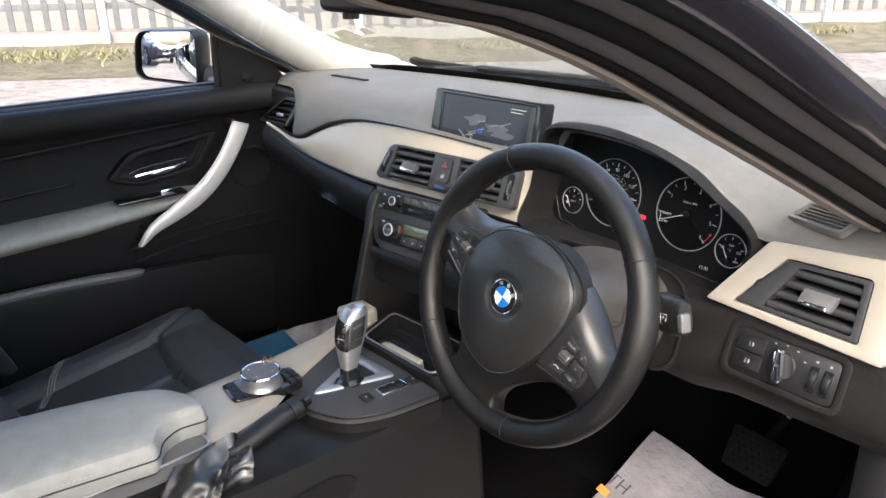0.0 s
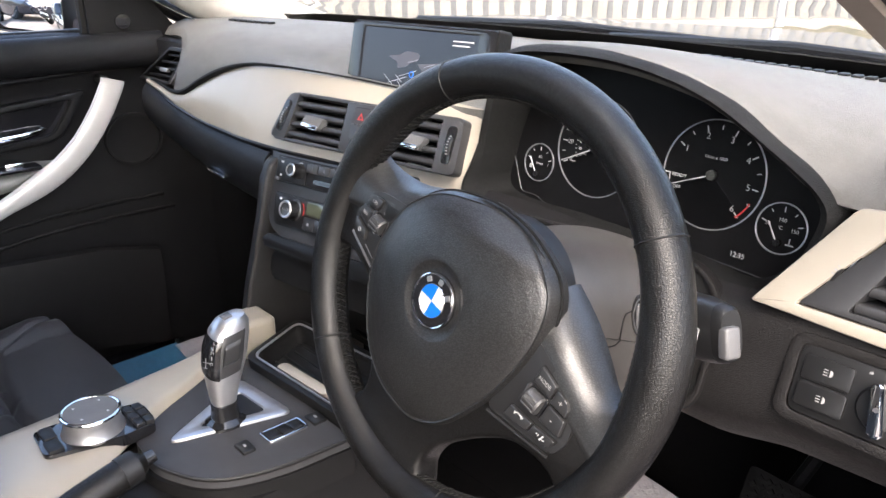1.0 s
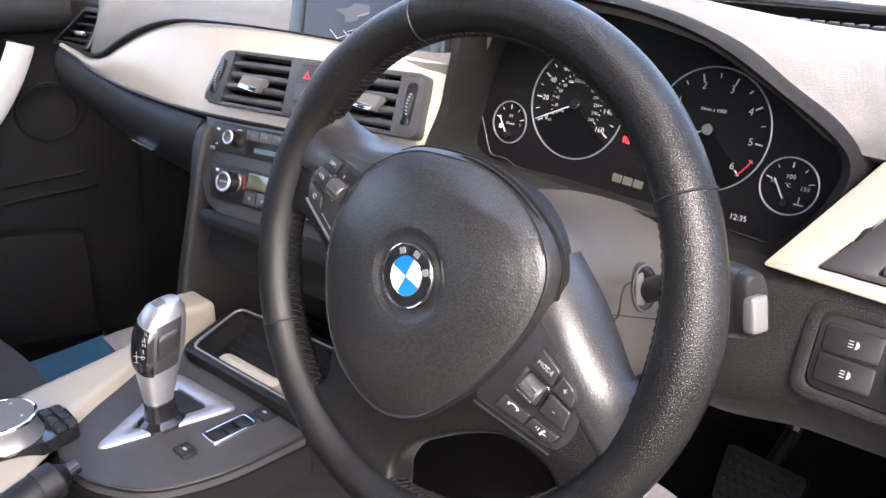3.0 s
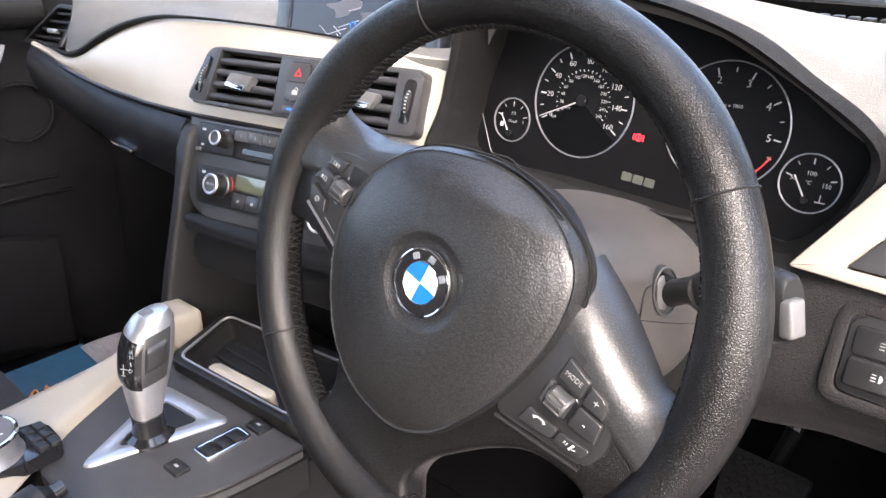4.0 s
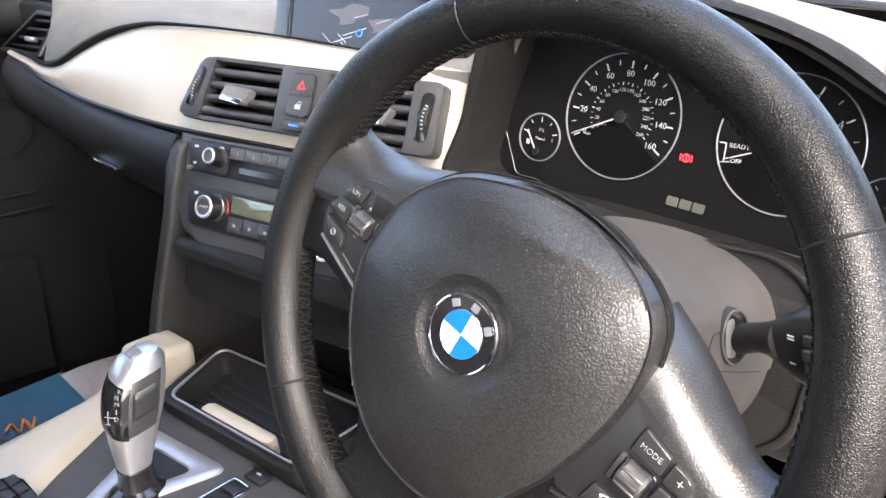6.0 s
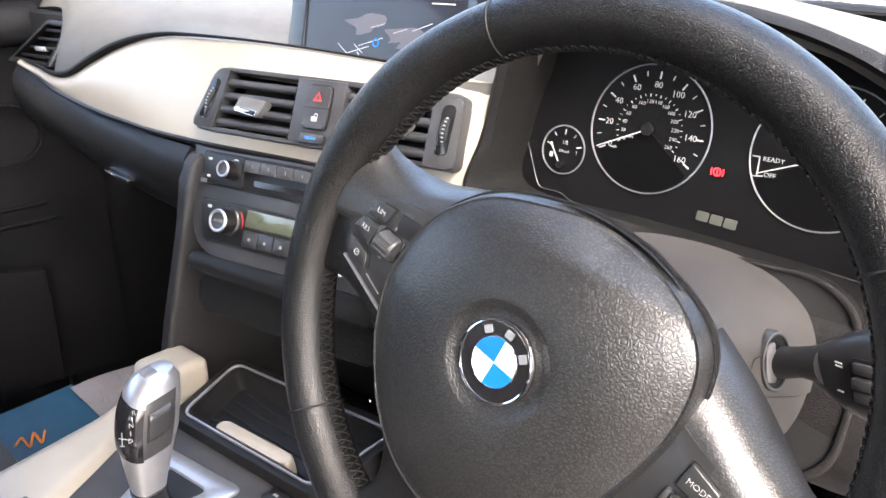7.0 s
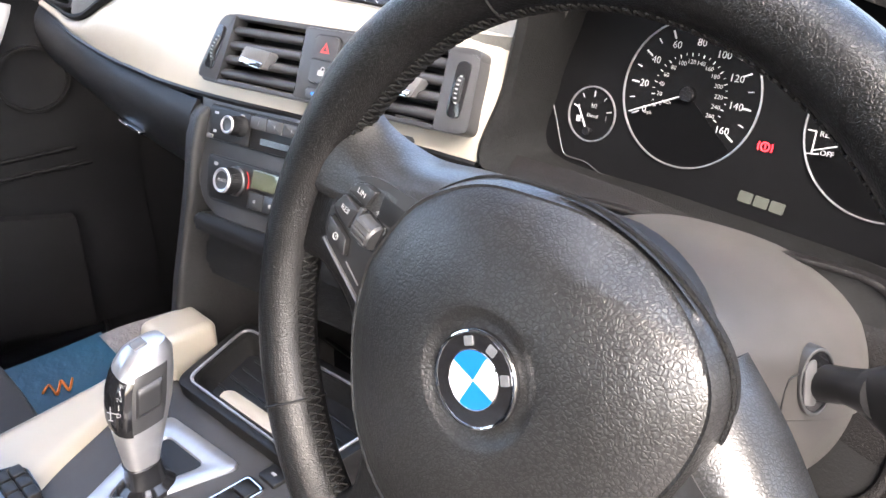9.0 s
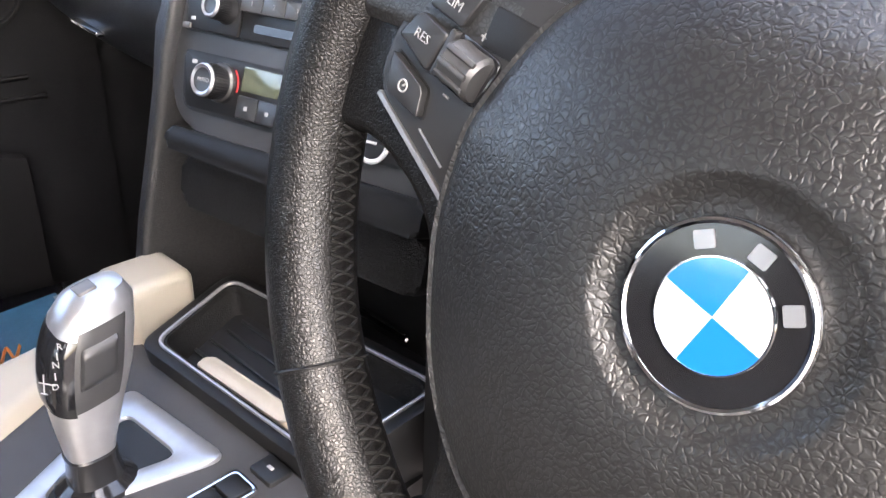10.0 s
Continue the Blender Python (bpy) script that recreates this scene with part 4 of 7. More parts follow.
part("position_mark", torus(0.0035, 0.0007, 20, 6, m=Matrix.Translation((-0.005, -0.022, 0.0013))), BLUE, pn, local=True)
for k in range(2):
    part("status_bar", box(0.056, 0.088 - 0.006 * k, 0.0220 - 0.005 * k, 0.0232 - 0.005 * k, 0.0006, 0.0009), DIM_PRINT, pn, local=True)
part("status_bar", box(-0.088, -0.070, -0.0395, -0.0375, 0.0006, 0.0009), DIM_PRINT, pn, local=True)

# ---- centre stack ----
ST = face_frame((-0.015, 0.121, 0.818), 9.5, 20)
stack = thing("centre_stack", ST, "black centre stack panel under the air outlets", "dash panel")
part("panel", prism(rounded([(-0.080, -0.058), (0.150, -0.058), (0.150, 0.052), (-0.098, 0.052)], [0.034, 0.003, 0.003, 0.004], 8), -0.05, 0.0, 0.002), VENT_GREY, stack, local=True)
radio = thing("audio_unit", ST @ Matrix.Translation((0, 0.022, 0)), "black audio unit with a silver-ringed volume knob", "car radio")
part("gap", prism(rounded([(-0.079, -0.0125), (0.1285, -0.0125), (0.1285, 0.0205), (-0.082, 0.0205)], 0.004, 3), -0.004, 0.0012), RUBBER, radio, "dark joint round the unit", local=True)
part("knob_plate", prism(rounded([(-0.0760, -0.0110), (-0.0240, -0.0110), (-0.0245, 0.0190), (-0.0785, 0.0190)], 0.003, 3), -0.004, 0.0040, 0.001), PLASTIC, radio, local=True)
part("faceplate", prism(rounded([(-0.0230, -0.0110), (0.127, -0.0110), (0.127, 0.0190), (-0.0232, 0.0190)], 0.002, 3), -0.004, 0.0030, 0.001), PLASTIC, radio, local=True)
part("disc_slot", prism(rect(-0.010, -0.0055, 0.112, 0.0000, 0.001), 0.003, 0.0036), GLOSS, radio, local=True)
for k in range(6):
    b = part("preset_button", prism(rect(-0.0225 + 0.0202 * k, 0.0068, -0.0030 + 0.0202 * k, 0.0178, 0.0008), 0.003, 0.0068, 0.0012), STALK, radio, local=True)
    part("numeral", words(str(k + 1), 0.0048, Matrix.Translation((-0.0122 + 0.0202 * k, 0.0122, 0.0070))), KEY_PRINT, b, local=True)
for x, y, w in ((-0.0700, 0.0130, 0.005), (-0.0690, -0.0035, 0.004), (-0.0360, 0.0155, 0.005)):
    part("print_mark", prism(rect(x - w / 2, y - 0.0012, x + w / 2, y + 0.0012, 0.0006), 0.004, 0.0044), DIM_PRINT, radio, local=True)
part("side_button", prism(rect(-0.0775, -0.0110, -0.0700, -0.0070, 0.001), 0.004, 0.0056, 0.0007), GREY_PLASTIC, radio, local=True)


def rotary(parent, x, y, r, h, ring):
    m = Matrix.Translation((x, y, 0.003))
    k = part("knob", lathe([(0.0, 0.0), (r * 1.22, 0.0), (r * 1.20, 0.0030), (r * 1.08, 0.0045), (r * 1.03, h * 0.55), (r, h), (r * 0.92, h + 0.0006), (0.0, h - 0.0006)], 40, m=m), KEY_BLACK, parent, local=True)
    part("knob_ring", lathe([(r * ring, h - 0.0004), (r * 1.0, h - 0.0006), (r * 1.0, h + 0.0008), (r * 0.9, h + 0.0018), (r * ring, h + 0.0010)], 40, m=m), SILVER, k, "satin silver knob ring", local=True)
    ribs = [box(r * 1.02, r * 1.065, -0.0004, 0.0004, 0.0045, h * 0.95, m=m @ Matrix.Rotation(2 * math.pi * i / 36, 4, "Z")) for i in range(36)]
    part("ribs", joined(*ribs), PLASTIC, k, local=True)
    return k


rotary(radio, -0.0365, 0.0058, 0.0080, 0.016, 0.70)
clim = thing("climate_unit", ST @ Matrix.Translation((0, -0.022, 0)), "black climate control unit with a large silver-ringed dial", "climate control")
part("gap", prism(rounded([(-0.0690, -0.0225), (0.1285, -0.0225), (0.1285, 0.0190), (-0.0750, 0.0190)], [0.010, 0.003, 0.003, 0.004], 4), -0.004, 0.0012), RUBBER, clim, "dark joint round the unit", local=True)
part("faceplate", prism(rounded([(-0.0670, -0.0205), (0.127, -0.0205), (0.127, 0.0175), (-0.0735, 0.0175)], [0.009, 0.002, 0.002, 0.004], 4), -0.004, 0.003, 0.001), PLASTIC, clim, local=True)
ck = rotary(clim, -0.0310, 0.0012, 0.0112, 0.017, 0.72)
part("lettering", words("AUTO", 0.0042, Matrix.Translation((-0.0310, 0.0012, 0.0203))), KEY_PRINT, ck, local=True)
for nm_, a0_, mt_ in (("red_arc", -0.25, RED), ("blue_arc", 2.5, BLUE)):
    part(nm_, joined(*[bar(-0.031 + 0.0152 * math.cos(a), 0.0012 + 0.0152 * math.sin(a), -0.031 + 0.0152 * math.cos(a + 0.14), 0.0012 + 0.0152 * math.sin(a + 0.14), 0.0011, 0.003) for a in np.linspace(a0_, a0_ + 0.9, 7)]), mt_, clim, nm_.split("_")[0] + " temperature arc", local=True)
part("display", prism(rect(-0.0120, -0.0005, 0.066, 0.0160, 0.0012), 0.003, 0.0040, 0.0004), LCD_GREEN, clim, "dark green climate display", local=True)
for k in range(5):
    b = part("climate_button", prism(rect(-0.0120 + 0.0196 * k, -0.0188, 0.0070 + 0.0196 * k, -0.0035, 0.001), 0.003, 0.0056, 0.0008), KEY_BLACK, clim, local=True)
    part("mark", prism(rect(-0.0042 + 0.0196 * k, -0.0128, -0.0012 + 0.0196 * k, -0.0098, 0.0008), 0.0056, 0.0060), KEY_PRINT, b, local=True)
part("seat_heat_mark", prism(rect(-0.0640, 0.0100, -0.0590, 0.0130, 0.001), 0.003, 0.0034), DIM_PRINT, clim, local=True)

# lower lip of the stack, storage mouth and the column on the passenger side
part("lower_lip", prism(rounded([(-0.080, -0.075), (0.150, -0.082), (0.150, -0.058), (-0.078, -0.058)], 0.006, 4), -0.05, 0.004, 0.004), CONSOLE, stack, local=True)
part("shelf_front", prism(rounded([(-0.070, -0.115), (0.150, -0.120), (0.150, -0.084), (-0.076, -0.078)], 0.010, 4), -0.06, -0.012, 0.004), DULL, stack, local=True)
sb = thing("start_button", face_frame((0.090, 0.1275, 0.787), 9.5, 20), "round start button with a white ring", "push button")
part("cap", lathe([(0.0, 0.0), (0.0125, 0.0), (0.0125, 0.005), (0.0, 0.006)], 32), PLASTIC, sb, local=True)
part("ring", torus(0.0115, 0.0016, 40, 8, m=Matrix.Translation((0, 0, 0.005))), PRINT, sb, "white ring", local=True)
part("mark", prism(rect(-0.004, -0.0009, 0.004, 0.0009, 0.0006), 0.0058, 0.0062), DIM_PRINT, sb, local=True)

side = thing("console_side", (-0.15, 0.12, 0.3), "black side column between the footwell and centre stack", "trim column")
loops = []
for z, x0, x1, y in ((0.858, -0.150, -0.104, 0.128), (0.852, -0.147, -0.101, 0.112), (0.845, -0.142, -0.100, 0.104), (0.815, -0.134, -0.099, 0.094), (0.78, -0.132, -0.100, 0.086), (0.73, -0.136, -0.104, 0.075), (0.68, -0.141, -0.108, 0.064), (0.62, -0.147, -0.112, 0.054), (0.45, -0.150, -0.11, 0.045), (0.30, -0.150, -0.11, 0.04)):
    loops.append([(x, yy, z) for x, yy in rounded([(x0, y + 0.01), (x1, y), (x1, y + 0.20), (x0 - 0.02, y + 0.20)], [0.014, 0.008, 0.002, 0.002], 5)])
part("column", rings(loops), COLUMN, side)
part("recess", box(-0.095, 0.19, 0.20, 0.22, 0.58, 0.78), RUBBER, side, "dark storage recess")
part("recess_side", box(0.172, 0.186, 0.09, 0.21, 0.58, 0.84), CONSOLE, side)

# ---- centre console ----
console = thing("centre_console", (0.03, -0.2, 0.28), "black centre console with a pale pearl trim panel", "console")
loops = []
for z, k in ((0.28, 0.022), (0.45, 0.012), (0.56, 0.0), (0.585, -0.004)):
    loops.append([(x, y, z) for x, y in rounded([(-0.125 - k, -0.85), (0.150 + k, -0.85), (0.168 + k, -0.12), (0.165 + k, 0.12), (-0.135 - k, 0.12)], 0.02, 3)])
part("body", rings(loops), CONSOLE, console)
plate = rounded([(0.020, -0.148), (0.075, -0.150), (0.135, -0.122), (0.162, -0.060), (0.168, 0.030), (-0.098, 0.030), (-0.060, -0.020), (-0.028, -0.090), (-0.012, -0.125)], [0.012, 0.02, 0.03, 0.04, 0.004, 0.004, 0.03, 0.03, 0.012], 5)
part("skirt", prism([(0.06 + (x - 0.06) * 1.035, -0.04 + (y + 0.04) * 1.045) for x, y in plate], 0.565, 0.598, 0.006, m=None), CONSOLE, console)
part("shift_plate", prism(plate, 0.58, 0.6100, 0.004, 3), PLATE_GREY, console, "dark satin shift plate")
part("plate_groove", tube([(x, y, 0.6075) for x, y in [(0.06 + (a - 0.06) * 0.985, -0.04 + (b + 0.04) * 0.98) for a, b in plate] + [(0.06 + (plate[0][0] - 0.06) * 0.985, -0.04 + (plate[0][1] + 0.04) * 0.98)]], 0.0028, 6), RUBBER, console)

part("console_recess", prism(rounded([(-0.36, 0.480), (-0.16, 0.500), (-0.12, 0.530), (-0.16, 0.552), (-0.34, 0.540)], 0.018, 5), -0.004, 0.006, 0.004, m=Matrix(((0, 0, 1, 0.168), (1, 0, 0, 0), (0, 1, 0, 0), (0, 0, 0, 1)))), CONSOLE, console, "moulded side panel of the console")

# pearl trim: wide behind the selector, a strip beside it, an end cap
TR = [(-0.36, -0.075, 0.095), (-0.30, -0.078, 0.078), (-0.24, -0.083, 0.062), (-0.18, -0.088, 0.040), (-0.14, -0.092, 0.012), (-0.10, -0.096, -0.016), (-0.06, -0.101, -0.038), (-0.02, -0.106, -0.060), (0.02, -0.111, -0.077), (0.05, -0.116, -0.070), (0.072, -0.117, -0.068)]
rows = []
for y in np.linspace(-0.36, 0.072, 70):
    xl, xr = smooth_along(y, TR)
    rise = 0.022 * max(0.0, min(1.0, (y + 0.03) / 0.10)) ** 1.5
    row = []
    for t in np.linspace(0, 1, 15):
        sh = 0.010 * (abs(2 * t - 1) ** 6)
        row.append((xl + (xr - xl) * t, y, 0.6225 + rise - sh - 0.002 * t))
    rows.append(row)
part("trim_panel", sheet(rows, 0.030), TRIM, console, "pale pearl console trim panel")
part("trim_cap", box(-0.1200, -0.0655, 0.022, 0.080, 0.60, 0.6560, 0.010, 5), TRIM, console, "pearl end cap of the trim")

# tray
TM = Matrix.Translation((0.0, 0.030, 0.6235)) @ Matrix.Rotation(math.atan(0.17), 4, "X")
tray = thing("storage_tray", TM, "black ribbed storage tray with a chrome rim", "tray")
o = rounded([(-0.040, 0.000), (0.140, 0.008), (0.152, 0.095), (-0.060, 0.078)], [0.012, 0.012, 0.014, 0.014], 5)
cxy = (0.045, 0.045)


def grown(pts, d):
    return [(cxy[0] + (x - cxy[0]) * (1 + d / 0.09), cxy[1] + (y - cxy[1]) * (1 + d / 0.045)) for x, y in pts]


part("surround", ring_prism(grown(o, 0.010), grown(o, 0.001), -0.05, 0.002, 0.002), CONSOLE, tray, local=True)
part("rim", ring_prism(grown(o, 0.0014), grown(o, -0.0008), -0.002, 0.0034, 0.0010), SILVER, tray, "satin silver rim", local=True)
part("rim_groove", ring_prism(grown(o, -0.0010), grown(o, -0.0030), -0.004, 0.0015, 0.0008), DULL, tray, "dark inner edge", local=True)
loops = [[(x, y, z) for x, y in grown(o, d)] for z, d in ((0.001, -0.001), (-0.016, -0.006), (-0.022, -0.010))]
well_ = rings(loops, False)
part("wall", well_, DULL, tray, local=True)
part("floor_mat", prism(grown(o, -0.008), -0.026, -0.021), PLASTIC, tray, local=True)
for k in range(4):
    part("rib", box(-0.035, 0.125, 0.022 + 0.014 * k, 0.0245 + 0.014 * k, -0.021, -0.018, 0.0008), PLASTIC, tray, local=True)
part("lid_grip", prism(rounded([(0.000, 0.006), (0.098, 0.011), (0.098, 0.024), (0.004, 0.019)], [0.006, 0.006, 0.004, 0.004], 4), -0.021, 0.000, 0.002), TRIM, tray, "pale grip of the tray lid", local=True)
part("far_slot", box(0.02, 0.10, 0.115, 0.120, -0.004, 0.003, 0.001), CHROME, tray, "chrome strip", local=True)

# selector surround, lever
gate = thing("selector_surround", (0.042, -0.045, 0.610), "satin silver triangular surround of the gear selector", "trim ring")
gi = rounded([(0.045, -0.092), (0.063, -0.013), (0.005, -0.017)], [0.020, 0.010, 0.010], 6)
go = rounded([(0.049, -0.130), (0.086, 0.009), (-0.021, -0.001)], [0.022, 0.014, 0.014], 6)
part("frame_ring", ring_prism(go, gi, 0.606, 0.6135, 0.003), SILVER, gate)
part("gate_plate", prism(gi, 0.605, 0.6105), PLASTIC, gate)
lever = thing("gear_selector", (0.048, -0.057, 0.611), "silver and black electronic gear selector lever", "gear lever")


def oval(c, a, b, n=28, square=2.6, lean=0.0):
    out = []
    for i in range(n):
        t = 2 * math.pi * i / n
        x = a * math.copysign(abs(math.cos(t)) ** (2 / square), math.cos(t))
        y = b * math.copysign(abs(math.sin(t)) ** (2 / square), math.sin(t))
        out.append((c[0] + x, c[1] + y, c[2] + lean * y))
    return out


part("boot", rings([oval((0.050, -0.057, z), r, r * 1.1) for z, r in ((0.608, 0.021), (0.613, 0.020), (0.618, 0.014), (0.630, 0.0125), (0.636, 0.013))]), GLOSS, lever, "gloss black collar")
spine = [((0.0495, -0.057, 0.626), 0.0105, 0.0115), ((0.049, -0.0560, 0.640), 0.0118, 0.0140), ((0.0475, -0.0530, 0.660), 0.0145, 0.0185), ((0.045, -0.048, 0.684), 0.0175, 0.0240), ((0.043, -0.043, 0.706), 0.0180, 0.0245), ((0.042, -0.038, 0.722), 0.0165, 0.0215), ((0.041, -0.036, 0.7300), 0.0120, 0.0160), ((0.041, -0.036, 0.7325), 0.0050, 0.0080)]
body_loops = [oval(c, a, b, 32, 2.8, 0.15) for c, a, b in spine]
part("grip", rings(body_loops), SILVER, lever, "satin silver grip")
GRIP = [(p[2], p[0], p[1], a_, b_) for p, a_, b_ in spine]


def grip_point(deg, z, grow=0.0):
    """On the lever's skin at a height, deg round it from the car's right."""
    cx_, cy_, a_, b_ = smooth_along(z, GRIP)
    t = radians(deg)
    x = (a_ + grow) * math.copysign(abs(math.cos(t)) ** (2 / 2.8), math.cos(t))
    y = (b_ + grow) * math.copysign(abs(math.sin(t)) ** (2 / 2.8), math.sin(t))
    return Vector((cx_ + x, cy_ + y, z + 0.15 * y))


def grip_patch(a0, a1, z0, z1, grow, skew=0.0, n_=14):
    rows_ = [[grip_point(a0 + (a1 - a0) * u, z0 + (z1 - z0) * v + skew * u, grow * min(1.0, 6 * min(u, 1 - u, v, 1 - v) + 0.35)) for u in np.linspace(0, 1, n_)] for v in np.linspace(0, 1, n_)]
    return sheet(rows_, 0.0015, front=(0.7, -0.7, 0.1))


pnl = part("indicator_panel", grip_patch(238, 333, 0.678, 0.7215, 0.0012, -0.008), GLOSS, lever, "gloss black gear indicator")
for c_, dz in (("R", 0.714), ("N", 0.705), ("D", 0.693)):
    o_ = grip_point(304, dz, 0.0016)
    part("gear_letter", words(c_, 0.0052, Matrix.Translation(o_) @ face_frame((0, 0, 0), 50, 12)), KEY_PRINT, pnl)
for dz in (0.7095, 0.699):
    part("gear_line", bar(0.0, -0.002, 0.0, 0.002, 0.0006, m=Matrix.Translation(grip_point(304, dz, 0.0016)) @ face_frame((0, 0, 0), 50, 12)), KEY_PRINT, pnl)
sgm = Matrix.Translation(grip_point(284, 0.694, 0.0016)) @ face_frame((0, 0, 0), 30, 12)
part("shift_mark", joined(bar(-0.004, 0.0, 0.006, 0.0, 0.0006, m=sgm), bar(-0.001, -0.006, -0.001, 0.005, 0.0006, m=sgm), bar(-0.003, -0.006, 0.001, -0.006, 0.0006, m=sgm)), KEY_PRINT, pnl)
part("side_frame", grip_patch(331, 384, 0.672, 0.7175, 0.0010), VENT_GREY, lever, "dark grey side of the grip")
part("unlock_button", grip_patch(340, 372, 0.686, 0.7090, 0.0036), KEY_BLACK, lever, "dark side unlock button")
part("park_button", prism(rect(-0.0055, -0.0052, 0.0055, 0.0052, 0.0012), -0.004, 0.0012, 0.0006, m=Matrix.Translation((0.0420, -0.0400, 0.7318)) @ Matrix.Rotation(radians(12), 4, "X")), GREY_PLASTIC, lever, "square park button")

# small buttons on the shift plate
for nm, x, y, w, h in (("hill_button", 0.110, -0.066, 0.022, 0.015), ("park_sensor_button", 0.113, 0.020, 0.022, 0.017)):
    bt = thing(nm, (x, y, 0.610), "small black console push button", "push button", group="console buttons")
    part("cap", box(x - w / 2, x + w / 2, y - h / 2, y + h / 2, 0.606, 0.6135, 0.0018), PLASTIC, bt)
    part("mark", box(x - 0.0028, x + 0.0022, y - 0.0012, y + 0.0012, 0.6133, 0.6138), DIM_PRINT, bt)
ms = thing("drive_mode_switch", (0.110, -0.020, 0.610), "black drive mode rocker in a chrome frame", "rocker switch")
part("frame_ring", ring_prism(rect(0.098, -0.043, 0.122, 0.006, 0.004), rect(0.1005, -0.0405, 0.1195, 0.0035, 0.003), 0.606, 0.6130, 0.0008), CHROME, ms, "chrome frame")
for y0, y1 in ((-0.0400, -0.0255), (-0.0245, -0.0125), (-0.0115, 0.003)):
    part("key", box(0.1010, 0.1190, y0, y1, 0.605, 0.6140, 0.0018), PLASTIC, ms)

# rotary controller
ctl = thing("rotary_controller", (-0.010, -0.178, 0.622), "chrome-edged rotary controller with touch pad top", "control knob")
cb = (-0.010, -0.178)
part("base", prism([(cb[0] + x, cb[1] + y) for x, y in rounded([(-0.036, -0.052), (0.020, -0.055), (0.036, 0.02), (0.030, 0.056), (-0.016, 0.058), (-0.034, 0.0)], [0.008, 0.008, 0.02, 0.008, 0.01, 0.02], 4)], 0.612, 0.6255, 0.002), GLOSS, ctl, "gloss black key base")
part("knob", lathe([(0.0, 0.622), (0.031, 0.622), (0.0325, 0.626), (0.0300, 0.630), (0.0285, 0.640), (0.0295, 0.644), (0.0285, 0.6475), (0.0, 0.6475)], 56, m=Matrix.Translation((*cb, 0))), SILVER, ctl, "ribbed silver knob")
part("knob_edge", torus(0.0288, 0.0020, 56, 8, m=Matrix.Translation((*cb, 0.6468))), CHROME, ctl, "chrome edge")
tp_ = part("touch_pad", lathe([(0.0, 0.6482), (0.0268, 0.6482), (0.0272, 0.6470)], 48, m=Matrix.Translation((*cb, 0))), GREY_PLASTIC, ctl, "dark grey touch pad")
for a in (45, 135, 225, 315):
    part("arrow", prism([(cb[0] + 0.019 * math.cos(radians(a)) + 0.0018 * math.cos(radians(a + d)), cb[1] + 0.019 * math.sin(radians(a)) + 0.0018 * math.sin(radians(a + d))) for d in (0, 120, 240)], 0.6482, 0.6486), PRINT, tp_)
for i in range(2):
    for j in range(3):
        part("menu_key", box(cb[0] - 0.014 + 0.0155 * j, cb[0] - 0.0005 + 0.0155 * j, cb[1] + 0.0345 + 0.0105 * i, cb[1] + 0.0440 + 0.0105 * i, 0.622, 0.6295, 0.0016), PLASTIC, ctl)
part("menu_key", box(cb[0] - 0.030, cb[0] - 0.006, cb[1] - 0.048, cb[1] - 0.034, 0.622, 0.6290, 0.002), PLASTIC, ctl)
part("menu_key", box(cb[0] - 0.004, cb[0] + 0.020, cb[1] - 0.050, cb[1] - 0.035, 0.622, 0.6290, 0.002), PLASTIC, ctl)

# handbrake
hb = thing("handbrake", (0.112, -0.28, 0.585), "black leather handbrake lever with a folded gaiter", "handbrake")
part("lever_grip", tube([(0.112, -0.290, 0.612), (0.110, -0.262, 0.618), (0.106, -0.225, 0.627), (0.103, -0.195, 0.634), (0.101, -0.176, 0.637), (0.1005, -0.166, 0.637)], [0.016, 0.0165, 0.0165, 0.0160, 0.0150, 0.0090], 18), LEATHER, hb, "black leather grip")
part("release_button", tube([(0.1003, -0.168, 0.638), (0.0995, -0.156, 0.640)], [0.0075, 0.0065], 14), GLOSS, hb, "black push button")
part("grip_end", tube([(0.1025, -0.190, 0.635), (0.1010, -0.174, 0.6375)], [0.0168, 0.0162], 18), PLASTIC, hb, "smooth black end of the grip")
part("stitch", joined(*[box(0.1055 - 0.004 + 0.0001 * i, 0.1065 - 0.004 + 0.0001 * i, -0.262 + 0.0048 * i, -0.259 + 0.0048 * i, 0.6345 + 0.00095 * i, 0.6352 + 0.00095 * i) for i in range(15)]), DIM_PRINT, hb)
loops = []
for k, q in enumerate(np.linspace(0, 1, 44)):
    y, z, r, h = smooth_along(q, [(0.0, -0.262, 0.616, 0.0185, 0.0185), (0.2, -0.275, 0.611, 0.028, 0.024), (0.45, -0.300, 0.606, 0.038, 0.032), (0.75, -0.340, 0.597, 0.047, 0.028), (1.0, -0.385, 0.588, 0.050, 0.010)])
    loop = []
    for t in np.linspace(0, 2 * math.pi, 96, endpoint=False):
        f = min(1.0, q * 3) * min(1.0, (1 - q) * 4 + 0.35)
        ridge = 1 - abs(math.sin(2.5 * t + 5.0 * q + 1.6 * noise.noise((1.2 * math.cos(t), 1.2 * math.sin(t), 2.2 * q))))
        fold = f * (0.017 * ridge ** 1.6 - 0.007 + 0.004 * noise.noise((4 * math.cos(t), 4 * math.sin(t), 7 * q)))
        loop.append((0.112 + (r + fold) * math.cos(t), y + 0.010 * f * math.sin(3 * t + 8 * q), z - 0.006 + (h + fold * 1.2) * math.sin(t)))
    loops.append(loop)
part("gaiter", rings(loops), GAITER, hb, "creased black leather gaiter", sharp=80)

